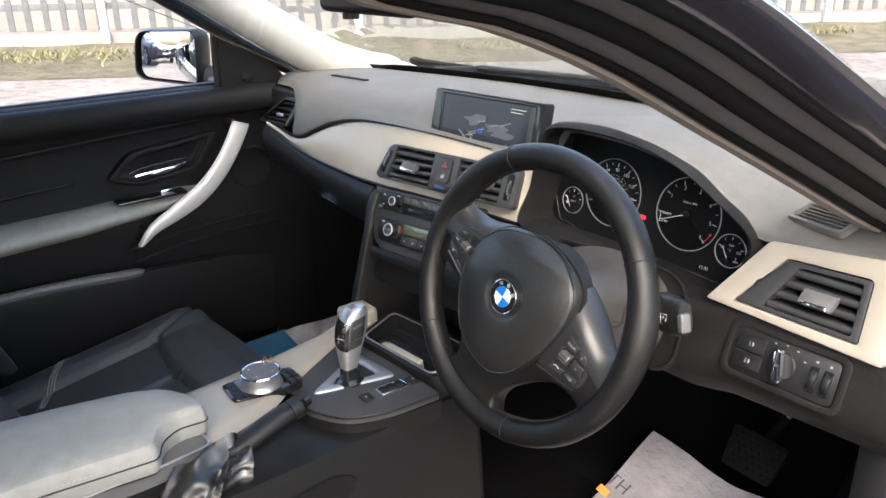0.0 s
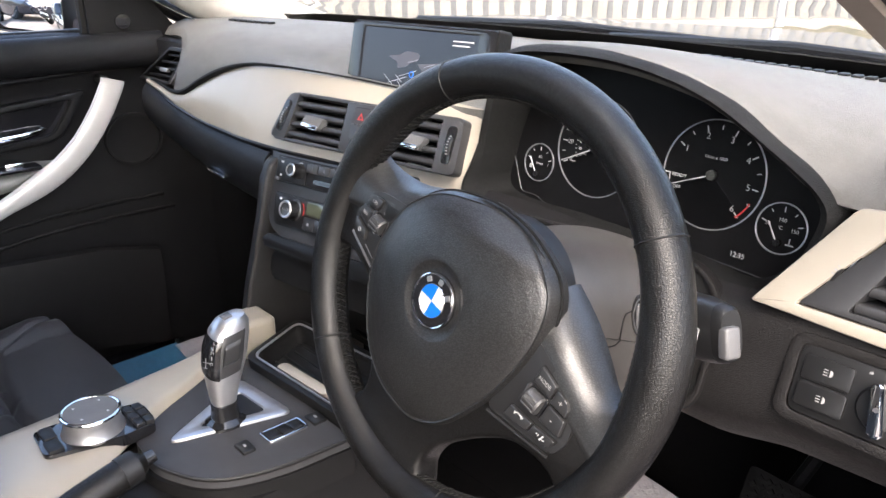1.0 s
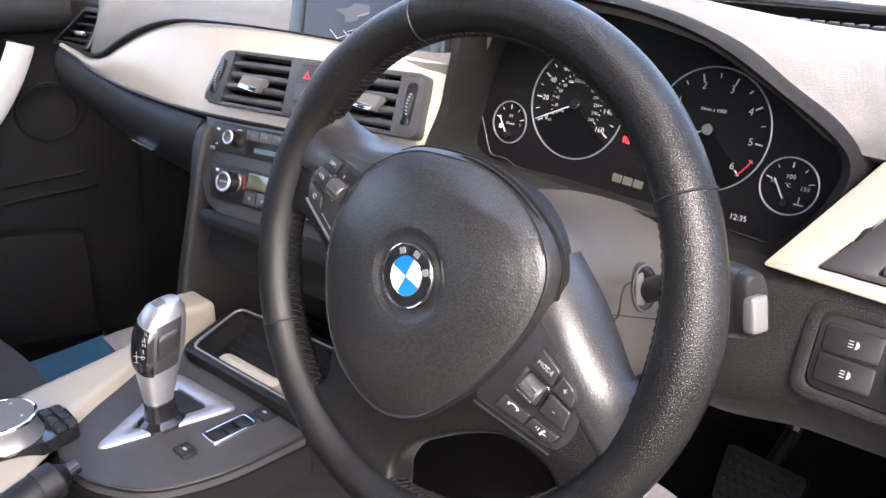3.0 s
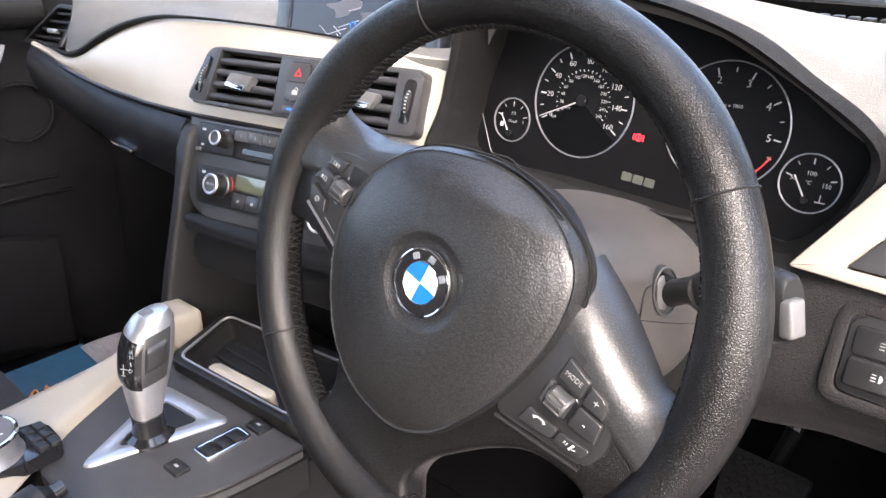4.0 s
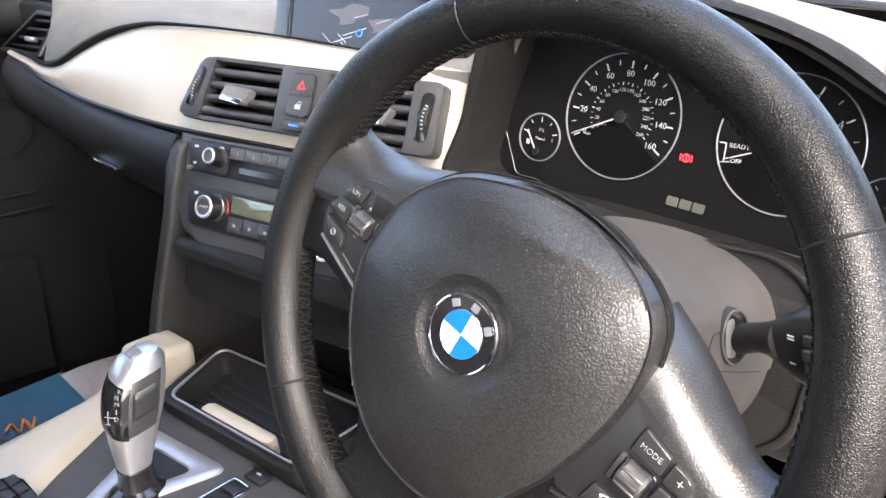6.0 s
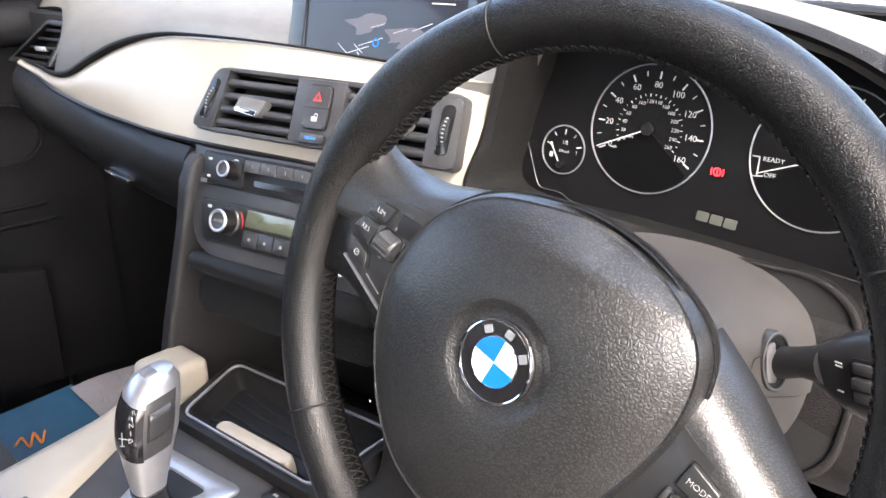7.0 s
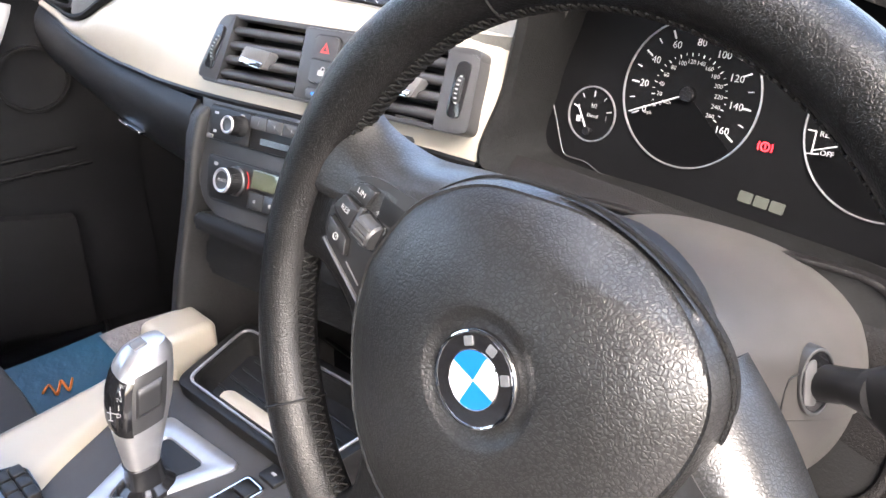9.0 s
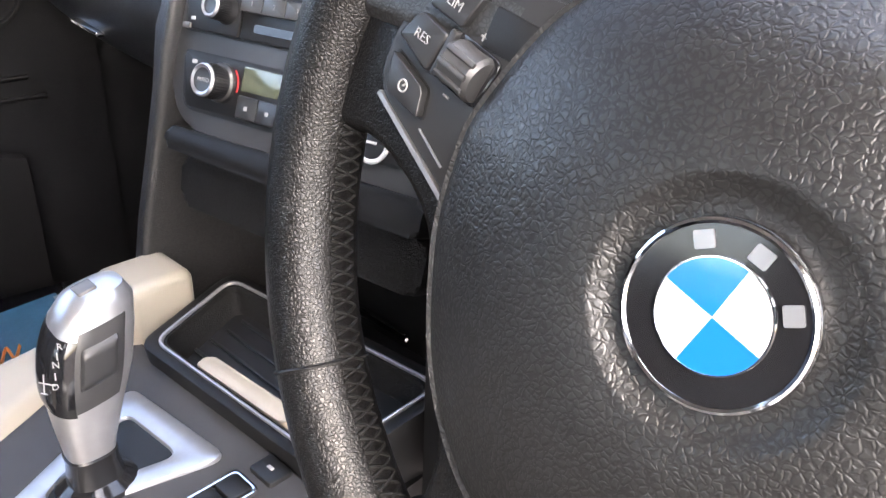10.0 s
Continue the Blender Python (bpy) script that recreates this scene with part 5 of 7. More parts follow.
# armrest
arm = thing("armrest_box", (0.02, -0.55, 0.58), "padded leather centre armrest over a storage box", "armrest")
ao = rounded([(-0.105, -0.90), (0.080, -0.90), (0.088, -0.52), (0.107, -0.378), (0.074, -0.362), (0.058, -0.335), (0.064, -0.292), (0.020, -0.294), (-0.022, -0.316), (-0.048, -0.36), (-0.066, -0.43), (-0.090, -0.54)],
             [0.02, 0.02, 0.03, 0.010, 0.012, 0.012, 0.012, 0.02, 0.02, 0.02, 0.02, 0.02], 6)
ab = rounded([(-0.095, -0.90), (0.072, -0.90), (0.098, -0.378), (0.090, -0.300), (0.000, -0.306), (-0.040, -0.350), (-0.062, -0.44)], [0.02, 0.02, 0.02, 0.012, 0.02, 0.02, 0.02], 6)
loops = []
for z, s in ((0.626, 0.985), (0.630, 1.0), (0.648, 1.006), (0.660, 0.992), (0.667, 0.955), (0.671, 0.86), (0.672, 0.5)):
    loops.append([(0.005 + (x - 0.005) * s, -0.58 + (y + 0.58) * (1 + (s - 1) * 0.35), z) for x, y in ao])
part("cushion", rings(loops), ARM_LEATHER, arm, "grained leather cushion with sky glare painted into its grey")
part("seam", tube([(0.005 + (x - 0.005) * 1.007, -0.58 + (y + 0.58) * 1.004, 0.646) for x, y in ao + ao[:1]], 0.0013, 6), RUBBER, arm)
tagged(part("stitching", joined(*[tube([(0.089 + 0.134 * (y + 0.52), y, 0.6530), (0.089 + 0.134 * (y + 0.0036 + 0.52), y + 0.0036, 0.6530)], 0.0006, 5) for y in np.arange(-0.52, -0.39, 0.0062)]), DIM_PRINT, arm, "pale stitching along the lid"), kind="stuff")
# silver tube draws the highlight along the box's top edge
part("box_edge", tube(spline([(0.0975, -0.50, 0.6275), (0.0985, -0.40, 0.6275), (0.096, -0.35, 0.6275), (0.090, -0.306, 0.6275), (0.060, -0.3045, 0.6275)], 24), 0.0016, 6), SILVER, arm, "edge of the storage box with its highlight painted silver")
part("lid_base", prism([(0.005 + (x - 0.005) * 0.97, -0.58 + (y + 0.58) * 0.985) for x, y in ab], 0.598, 0.626, 0.003), GREY_PLASTIC, arm)
part("lid_gap", prism([(0.005 + (x - 0.005) * 0.985, -0.58 + (y + 0.58) * 0.992) for x, y in ao], 0.6235, 0.6285), RUBBER, arm, "dark gap under the lid")
part("box", prism([(0.005 + (x - 0.005) * 1.02, -0.58 + (y + 0.58) * 0.96) for x, y in ab], 0.56, 0.600), CONSOLE, arm)


# ---- steering wheel ----
WHEEL_TURN = -21.0                    # turned clockwise
WM = face_frame((0.377, -0.002, 0.857), 2, 16)
wheel = thing("steering_wheel", WM @ Matrix.Rotation(radians(WHEEL_TURN), 4, "Z"), "black leather three-spoke steering wheel turned clockwise", "steering wheel")
R, RA, RB = 0.1655, 0.0158, 0.0170


def rim_point(ang, q, grow=0.0):
    """On the rim: ang round the wheel, q round its section (0 outward, 90 to the driver)."""
    a, s = radians(ang), radians(q)
    bump = 0.0022 * (math.exp(-((ang % 360 - 20) / 14) ** 2) + math.exp(-((ang % 360 - 160) / 14) ** 2))
    r = R + (RA + grow + bump) * math.cos(s)
    return (r * math.cos(a), r * math.sin(a), (RB + grow + bump * 0.6) * math.sin(s))


bm = bmesh.new()
n, k = 160, 24
g = [[bm.verts.new(rim_point(360 * i / n, 360 * j / k)) for j in range(k)] for i in range(n)]
for i in range(n):
    for j in range(k):
        bm.faces.new((g[i][j], g[(i + 1) % n][j], g[(i + 1) % n][(j + 1) % k], g[i][(j + 1) % k]))
rim = part("rim", bm, LEATHER, wheel, "grained black leather rim", local=True)
for a in (131, 50, -129, -61):
    part("rim_seam", tube([rim_point(a, q, 0.0003) for q in range(0, 361, 15)], 0.0008, 6, False), RUBBER, rim, "stitched seam across the rim", local=True)
st = []
for a in np.arange(0, 360, 1.9):
    for s0, s1 in ((164, 200), (200, 164)):
        ps = [Vector(rim_point(a + 1.5 * q, s0 + (s1 - s0) * q, 0.0002 + 0.0004 * math.sin(math.pi * q))) for q in (0.0, 0.33, 0.67, 1.0)]
        st.append(tube(ps, 0.00075, 6))
THREAD = material("dark_thread", (0.005, 0.005, 0.005), 0.7, spec=0.2)
tagged(part("stitching", joined(*st), THREAD, rim, "dark cross stitching", local=True), kind="stuff")

# hub and spokes: one outline, mirrored
half = [(0.0, 0.058), (0.050, 0.048), (0.076, 0.034), (0.100, 0.023), (0.122, 0.015), (0.140, 0.010), (0.158, 0.008), (0.164, -0.004),
        (0.164, -0.025), (0.150, -0.052), (0.128, -0.047), (0.100, -0.052), (0.078, -0.070), (0.060, -0.092), (0.047, -0.112), (0.043, -0.132), (0.052, -0.152), (0.030, -0.162), (0.0, -0.163)]
outline = half + [(-x, y) for x, y in half[-2:0:-1]]
outline = ring_spline(outline, 150)


def inset(pts, dist):
    """The outline drawn in by a distance along its own normals."""
    out = []
    k = len(pts)
    turn = 1.0 if sum(pts[i - 1][0] * pts[i][1] - pts[i][0] * pts[i - 1][1] for i in range(k)) > 0 else -1.0
    for i in range(k):
        tx, ty = pts[(i + 1) % k][0] - pts[i - 1][0], pts[(i + 1) % k][1] - pts[i - 1][1]
        le = math.hypot(tx, ty) or 1.0
        out.append((pts[i][0] - turn * ty / le * dist, pts[i][1] + turn * tx / le * dist))
    return out


bm = rings([[(x, y, z) for x, y in inset(outline, q)] for q, z in ((0.0045, -0.022), (0.001, -0.019), (0.0, -0.014), (0.0, -0.001), (0.0008, 0.0025), (0.0025, 0.0050), (0.0050, 0.0060))])
part("spokes", bm, LEATHER, wheel, "leather-covered hub and spokes", local=True, sharp=60)
# rounded shoulders of the two side spokes, running out into the rim
for side_ in (1, -1):
    rows = []
    for t in np.linspace(0, 1, 26):
        top = (0.058, 0.046, 0.034, 0.025, 0.028, 0.040) if side_ == 1 else (0.054, 0.042, 0.032, 0.031, 0.035, 0.045)
        x, y0, zt, zb, y1 = smooth_along(t, [(0.0, 0.060, 0.022, 0.0060, -0.030, top[0]), (0.25, 0.088, 0.020, 0.0075, -0.030, top[1]), (0.5, 0.112, 0.010, 0.0085, -0.026, top[2]), (0.75, 0.134, 0.002, 0.0085, -0.018, top[3]), (0.9, 0.148, -0.002, 0.0090, -0.012, top[4]), (1.0, 0.158, -0.004, 0.0095, -0.008, top[5])])
        rows.append([(side_ * x, y0 - 0.012 + 0.012 * min(1.0, a * 4) if a < 0.25 else y0 + (y1 - y0) * math.sin((a - 0.25) / 0.75 * math.pi / 2), zt - 0.002 * (a < 0.05) if a < 0.25 else zb + (zt - zb) * math.cos((a - 0.25) / 0.75 * math.pi / 2)) for a in np.linspace(0, 1, 17)])
    part("spoke_shoulder", sheet(rows, 0.004, front=(0, 0.3, 1)), SPOKE, wheel, "smooth leather spoke shoulder", local=True, sharp=60)

# airbag pad
pad_outline = ring_spline([(-0.008, 0.0745), (0.0223, 0.0745), (0.0514, 0.067), (0.0675, 0.0565), (0.0765, 0.0385), (0.0790, 0.010), (0.0720, -0.0290), (0.0590, -0.0635), (0.0425, -0.0915), (0.0143, -0.1095),
                           (-0.0268, -0.1085), (-0.0604, -0.0887), (-0.0855, -0.0545), (-0.0950, -0.0270), (-0.0960, -0.0100), (-0.0895, 0.0200), (-0.0760, 0.0415), (-0.0585, 0.0568), (-0.0325, 0.0680)], 240)
EMB = (-0.0055, -0.0075)
PAD_SIDE = [(1.0, -0.008), (1.006, -0.001), (0.998, 0.0048), (0.985, 0.0080), (0.970, 0.0105)]
PAD_DOME = [(0.34, 0.0264), (0.46, 0.0256), (0.60, 0.0237), (0.73, 0.0208), (0.84, 0.0174), (0.92, 0.0142), (0.965, 0.0114)]
CREASE = [(-0.10, 0.030), (-0.060, 0.0425), (-0.0203, 0.0500), (0.0156, 0.0562), (0.0435, 0.0597), (0.085, 0.0608)]


def pad_height(x, y, z):
    """Above the crease the cover falls away towards the dashboard; the crease softens towards the passenger side."""
    d = y - smooth_along(x, CREASE)[0]
    sharp = max(0.25, min(1.0, (x + 0.055) / 0.065))
    w = 0.0015 + 0.012 * (1 - sharp)
    fall = 0.5 * (d + math.sqrt(d * d + w * w)) - 0.5 * w * 0.3
    return z - max(0.0, fall) * 0.58 * sharp


loops = []
for s, z in PAD_SIDE:
    loops.append([(EMB[0] + (x - EMB[0]) * s, EMB[1] + (y - EMB[1]) * s, z if s > 0.99 else pad_height(EMB[0] + (x - EMB[0]) * s, EMB[1] + (y - EMB[1]) * s, z + 0.002) ) for x, y in pad_outline])
for s in np.linspace(0.955, 0.42, 40):
    z = smooth_along(s, PAD_DOME)[0]
    loops.append([(EMB[0] + (x - EMB[0]) * s, EMB[1] + (y - EMB[1]) * s, pad_height(EMB[0] + (x - EMB[0]) * s, EMB[1] + (y - EMB[1]) * s, z)) for x, y in pad_outline])
for rr, z in ((0.0310, 0.0266), (0.0295, 0.0262), (0.0268, 0.0246), (0.0240, 0.0238), (0.0222, 0.0238)):
    loops.append([(EMB[0] + rr * math.cos(t), EMB[1] + rr * math.sin(t), z) for t in [math.atan2(y - EMB[1], x - EMB[0]) for x, y in pad_outline]])
part("airbag_pad", rings(loops), PAD_LEATHER, wheel, "grained black airbag cover", local=True, sharp=50)
part("pad_gap", tube([(x * 1.008, y * 1.008, 0.0010) for x, y in pad_outline + pad_outline[:1]], 0.0012, 6), DULL, wheel, local=True)
part("lettering", words("AIRBAG", 0.0085, Matrix.Translation((-0.0095, -0.0830, 0.0158)) @ Matrix.Rotation(radians(-12), 4, "X"), 0.0006), PLASTIC, wheel, "embossed lettering", local=True)
# emblem
em = part("emblem", lathe([(0.0, 0.0), (0.0212, 0.0), (0.0212, 0.0022), (0.0200, 0.0034), (0.0, 0.0034)], 56, m=Matrix.Translation((*EMB, 0.0238))), GLOSS, wheel, "round black, blue and white badge", local=True)
part("badge_ring", torus(0.0203, 0.0009, 64, 8, m=Matrix.Translation((*EMB, 0.0268))), CHROME, em, "chrome ring", local=True)
part("badge_inner_ring", torus(0.0127, 0.00035, 48, 6, m=Matrix.Translation((*EMB, 0.0276))), CHROME, em, local=True)
for q, mt in ((0, WHITE), (90, BLUE), (180, WHITE), (270, BLUE)):
    part("quadrant", prism([(EMB[0] + 0.0002, EMB[1])] + [(EMB[0] + 0.0126 * math.cos(radians(q + d)), EMB[1] + 0.0126 * math.sin(radians(q + d))) for d in range(0, 91, 9)], 0.0268, 0.0278), mt, em, local=True)
for a in (134, 90, 43):
    am = Matrix.Translation((EMB[0] + 0.0163 * math.cos(radians(a)), EMB[1] + 0.0163 * math.sin(radians(a)), 0.0272)) @ Matrix.Rotation(radians(a - 90), 4, "Z")
    part("badge_block", prism(rect(-0.0022, -0.0020, 0.0022, 0.0020, 0.0005), 0.0, 0.0007, m=am), SILVER, em, "plain silver block", local=True)

# switch pads on the spokes
PADS = {1: [(0.068, 0.026), (0.0824, 0.0205), (0.1028, 0.0150), (0.1176, 0.0108), (0.1255, 0.0060), (0.1302, -0.0035), (0.1340, -0.0172), (0.1310, -0.0285), (0.1272, -0.0335), (0.068, -0.0450)],
        -1: [(-0.070, 0.0275), (-0.0885, 0.0232), (-0.1100, 0.0190), (-0.1200, 0.0156), (-0.1280, 0.0095), (-0.1338, -0.0012), (-0.1358, -0.0124), (-0.1335, -0.0245), (-0.1295, -0.0300), (-0.070, -0.0465)]}
# keys: outline, then a mark's text and place
KEYS_ON = {1: [([(0.0898, -0.0008), (0.1074, -0.0018), (0.1072, 0.0088), (0.0905, 0.0126)], "MODE", (0.0986, 0.0047), 0.0042),
               ([(0.1090, -0.0032), (0.1240, -0.0034), (0.1232, 0.0024), (0.1190, 0.0064), (0.1092, 0.0084)], "+", (0.1160, 0.0020), 0.0075),
               ([(0.1090, -0.0190), (0.1278, -0.0174), (0.1252, -0.0054), (0.1092, -0.0052)], "-", (0.1172, -0.0118), 0.0075),
               ([(0.0840, -0.0372), (0.1058, -0.0326), (0.1066, -0.0248), (0.0858, -0.0266)], "", None, 0),
               ([(0.1074, -0.0324), (0.1238, -0.0297), (0.1268, -0.0262), (0.1276, -0.0216), (0.1082, -0.0246)], "", None, 0)],
           -1: [([(-0.1268, 0.0020), (-0.1120, 0.0020), (-0.1096, 0.0128), (-0.1190, 0.0116), (-0.1246, 0.0078)], "LIM", (-0.1178, 0.0066), 0.0042),
                ([(-0.1320, -0.0108), (-0.1164, -0.0148), (-0.1148, -0.0016), (-0.1278, -0.0010)], "RES", (-0.1230, -0.0070), 0.0042),
                ([(-0.1310, -0.0160), (-0.1142, -0.0192), (-0.1108, -0.0276), (-0.1266, -0.0274)], "", None, 0)]}
for side_ in (1, -1):
    sw = part("switch_pad", prism(rounded(PADS[side_], 0.005, 4), 0.0, 0.0080, 0.0012), KEY_BLACK, wheel, "black spoke switch pad", local=True)
    if side_ == 1:
        part("chrome_strip", bar(0.0698, -0.0478, 0.1270, -0.0366, 0.0018, 0.003, 0.0050), KEY_BLACK, sw, "thin raised strip", local=True)
    else:
        part("chrome_strip", bar(-0.1308, -0.0306, -0.0879, -0.0432, 0.0016, 0.003, 0.0058), SILVER, sw, "thin silver strip", local=True)
        part("fine_line", bar(-0.1100, -0.0306, -0.0962, -0.0350, 0.0006, 0.0080, 0.0006), SILVER, sw, local=True)
        part("blank_panel", prism(rounded([(-0.1065, 0.0130), (-0.0880, 0.0150), (-0.0900, 0.0030), (-0.1050, 0.0010)], 0.001, 2), 0.0078, 0.0084, 0.0003), PLASTIC, sw, "flush blank panel", local=True)
    for pts, text, at, size in KEYS_ON[side_]:
        cx_, cy_ = sum(q[0] for q in pts) / len(pts), sum(q[1] for q in pts) / len(pts)
        part("key_gap", prism(rounded([(cx_ + (x - cx_) * 1.10, cy_ + (y - cy_) * 1.14) for x, y in pts], 0.0018, 3), 0.0076, 0.0083), RUBBER, sw, "dark gap round the key", local=True)
        k = part("key", prism(rounded(pts, 0.0014, 3), 0.0060, 0.0112, 0.0014, 3), KEY_BLACK, sw, local=True)
        if text:
            part("lettering", words(text, size, Matrix.Translation((at[0], at[1], 0.0114))), KEY_PRINT, k, local=True)
        elif side_ == 1 and cx_ < 0.1:
            part("phone_mark", tube(spline([(0.0915, -0.0290, 0.0113), (0.0932, -0.0276, 0.0113), (0.0965, -0.0272, 0.0113), (0.0990, -0.0284, 0.0113)], 10), [0.0011, 0.0010] + [0.0006] * 6 + [0.0010, 0.0011], 6), KEY_PRINT, k, "white handset mark", local=True)
        elif side_ == 1:
            part("voice_mark", joined(bar(0.1175, -0.0292, 0.1190, -0.0248, 0.0014, 0.0110), bar(0.1190, -0.0278, 0.1212, -0.0270, 0.0008, 0.0110), bar(0.1150, -0.0282, 0.1155, -0.0262, 0.0006, 0.0110), bar(0.1134, -0.0278, 0.1138, -0.0264, 0.0006, 0.0110)), KEY_PRINT, k, "white voice mark", local=True)
        else:
            part("speed_mark", joined(torus(0.0018, 0.0003, 18, 5, m=Matrix.Translation((-0.1210, -0.0226, 0.0114))), bar(-0.1210, -0.0226, -0.1198, -0.0212, 0.0006, 0.0112)), KEY_PRINT, k, local=True)
    xr, yr = (0.0986, -0.0120) if side_ == 1 else (-0.1040, -0.0068)
    part("roller_frame", prism(rect(xr - 0.0100, yr - 0.0078, xr + 0.0092, yr + 0.0078, 0.003, 4), 0.0060, 0.0090, 0.0008), GLOSS, sw, local=True)
    part("roller_guard", prism(rect(xr - 0.0110, yr - 0.0075, xr - 0.0082, yr + 0.0075, 0.001), 0.0060, 0.0112, 0.0010), VENT_GREY, sw, "satin guard beside the roller", local=True)
    part("roller", lathe([(0.0, -0.0068), (0.0062, -0.0068), (0.0072, -0.0052), (0.0068, -0.0010), (0.0068, 0.0010), (0.0072, 0.0052), (0.0062, 0.0068), (0.0, 0.0068)], 24, m=Matrix.Translation((xr, yr, 0.0095)) @ Matrix.Rotation(radians(90), 4, "Y")), STALK, sw, "grooved thumb roller", local=True)
    for d in (-34, 0, 34):
        part("roller_ridge", box(-0.0058, 0.0058, -0.0009, 0.0009, 0.0066, 0.0080, 0.0004, m=Matrix.Translation((xr, yr, 0.0095)) @ Matrix.Rotation(radians(d), 4, "X")), STALK, sw, local=True)
    if side_ == -1:
        part("plus_mark", joined(bar(-0.1066, 0.0035, -0.1042, 0.0035, 0.0006, 0.0080), bar(-0.1054, 0.0023, -0.1054, 0.0047, 0.0006, 0.0080)), KEY_PRINT, sw, local=True)
        part("minus_mark", bar(-0.1085, -0.0172, -0.1060, -0.0172, 0.0006, 0.0080), KEY_PRINT, sw, local=True)

# ---- steering column and stalk ----
col = thing("steering_column", (0.377, 0.10, 0.83), "grey plastic steering column shroud", "steering column")
CM = face_frame((0.377, -0.002, 0.857), 2, 16)


def shroud(a0, a1, grow):
    """A flared barrel round the column, between two angles, closing towards the wheel."""
    rows_ = []
    for z, k in [(q[0], q[1]) for q in spline([(-0.176, 0.93), (-0.150, 0.905), (-0.123, 0.825), (-0.100, 0.735), (-0.075, 0.640), (-0.055, 0.540), (-0.045, 0.42)], 26)]:
        row_ = []
        for q in np.linspace(radians(a0), radians(a1), 60):
            w, h = 0.104 * k * grow, (0.0655 * (0.55 + 0.45 * k) if math.sin(q) > 0 else 0.094 * k) * grow
            row_.append(CM @ Vector((w * math.copysign(abs(math.cos(q)) ** 0.85, math.cos(q)) + 0.004 * k, h * math.copysign(abs(math.sin(q)) ** 0.85, math.sin(q)) - 0.006, z)))
        rows_.append(row_)
    return rows_


part("upper_shell", sheet(shroud(-4, 184, 1.0), 0.003, front=(0, -0.5, 1)), SHROUD, col, "dark grey upper shell", sharp=60)
part("lower_shell", sheet(shroud(184.6, 355.4, 0.985), 0.003, front=(0, -0.5, -1)), SHROUD, col, "dark grey lower shell", sharp=60)
part("boss", lathe([(0.0, -0.05), (0.066, -0.05), (0.062, -0.030), (0.055, -0.020), (0.0, -0.020)], 40, m=CM), PLASTIC, col, "black wheel boss")
mouth = [(-0.112, 0.030), (-0.090, 0.048), (0.088, 0.052), (0.113, 0.036), (0.1200, -0.010), (0.1180, -0.052), (0.100, -0.070), (-0.096, -0.070), (-0.112, -0.050)]
part("dark_gap", prism(rounded(mouth, 0.016, 5), -0.176, -0.168, m=CM), RUBBER, col, "black gap round the shroud")
part("gap_lip", ring_prism(rounded([(x * 1.045, y * 1.07) for x, y in mouth], 0.017, 5), rounded(mouth, 0.016, 5), -0.178, -0.164, 0.002, m=CM), KNEE, col, "moulded lip of the opening")
# the wiper stalk comes out of an oval recess with a small cover beside it
HOLE = face_frame((0.4590, 0.1130, 0.8325), 62, 12)
oval_ = [(0.0105 * math.cos(a), 0.0175 * math.sin(a)) for a in np.linspace(0, 2 * math.pi, 32, endpoint=False)]
part("stalk_recess", ring_prism(oval_, [(x * 0.84, y * 0.88) for x, y in oval_], -0.010, 0.0022, 0.0007, m=HOLE), STALK, col, "grey rim of the stalk recess")
part("recess_well", prism([(x * 0.86, y * 0.9) for x, y in oval_], -0.010, 0.0010, m=HOLE), GLOSS, col)
part("recess_slope", prism(rounded([(-0.0075, -0.0110), (0.000, -0.0125), (-0.001, 0.0125), (-0.0075, 0.0100)], 0.003, 3), 0.0008, 0.0022, 0.0008, m=HOLE), GREY_PLASTIC, col, "satin inner slope of the recess")
part("joint_line", tube([HOLE @ Vector(v) for v in ((-0.0400, -0.0205, 0.0035), (-0.0260, -0.0200, 0.0022), (-0.0215, -0.0165, 0.0020), (-0.0185, -0.0010, 0.0016), (-0.0160, 0.0040, 0.0014), (-0.0105, 0.0060, 0.0012))], 0.0006, 5), RUBBER, col, "joint between the shells")
part("shell_marks", joined(*[box(0.462 + 0.007 * i, 0.4634 + 0.007 * i, 0.070, 0.074, 0.776 + 0.003 * i, 0.781 + 0.003 * i) for i in range(3)]), PRINT, col)
stalk = thing("wiper_stalk", (0.50, 0.09, 0.85), "black wiper stalk with a grey end button", "control stalk")
part("arm", tube([(0.455, 0.122, 0.826), (0.475, 0.108, 0.840), (0.490, 0.098, 0.848)], [0.0095, 0.0085, 0.0110], 16), PLASTIC, stalk)
loops = []
for t, w, h in ((0.0, 0.0100, 0.0085), (0.009, 0.0150, 0.0095), (0.018, 0.0205, 0.0108), (0.030, 0.0240, 0.0112), (0.052, 0.0235, 0.0110), (0.064, 0.0215, 0.0105)):
    c = Vector((0.483, 0.103, 0.845)) + Vector((0.905, -0.35, 0.24)).normalized() * t
    loops.append([c + Vector((0.35, 0.93, 0.05)) * (h * a) + Vector((-0.20, 0.0, 0.98)) * (w * b) for a, b in [(math.copysign(abs(math.cos(q)) ** 0.7, math.cos(q)), math.copysign(abs(math.sin(q)) ** 0.7, math.sin(q))) for q in np.linspace(0, 2 * math.pi, 28, endpoint=False)]])
part("paddle", rings(loops), KEY_BLACK, stalk, "black stalk head")
PD, PH = Vector((0.905, -0.35, 0.24)).normalized(), Vector((0.35, 0.93, 0.05)).normalized()
PV = PH.cross(PD).normalized()
PV = PV if PV.z > 0 else -PV
SF = Matrix.Translation(Vector((0.483, 0.103, 0.845)) + PD * 0.0345 - PH * 0.0104) @ Matrix((PD, PV, -PH)).transposed().to_4x4()
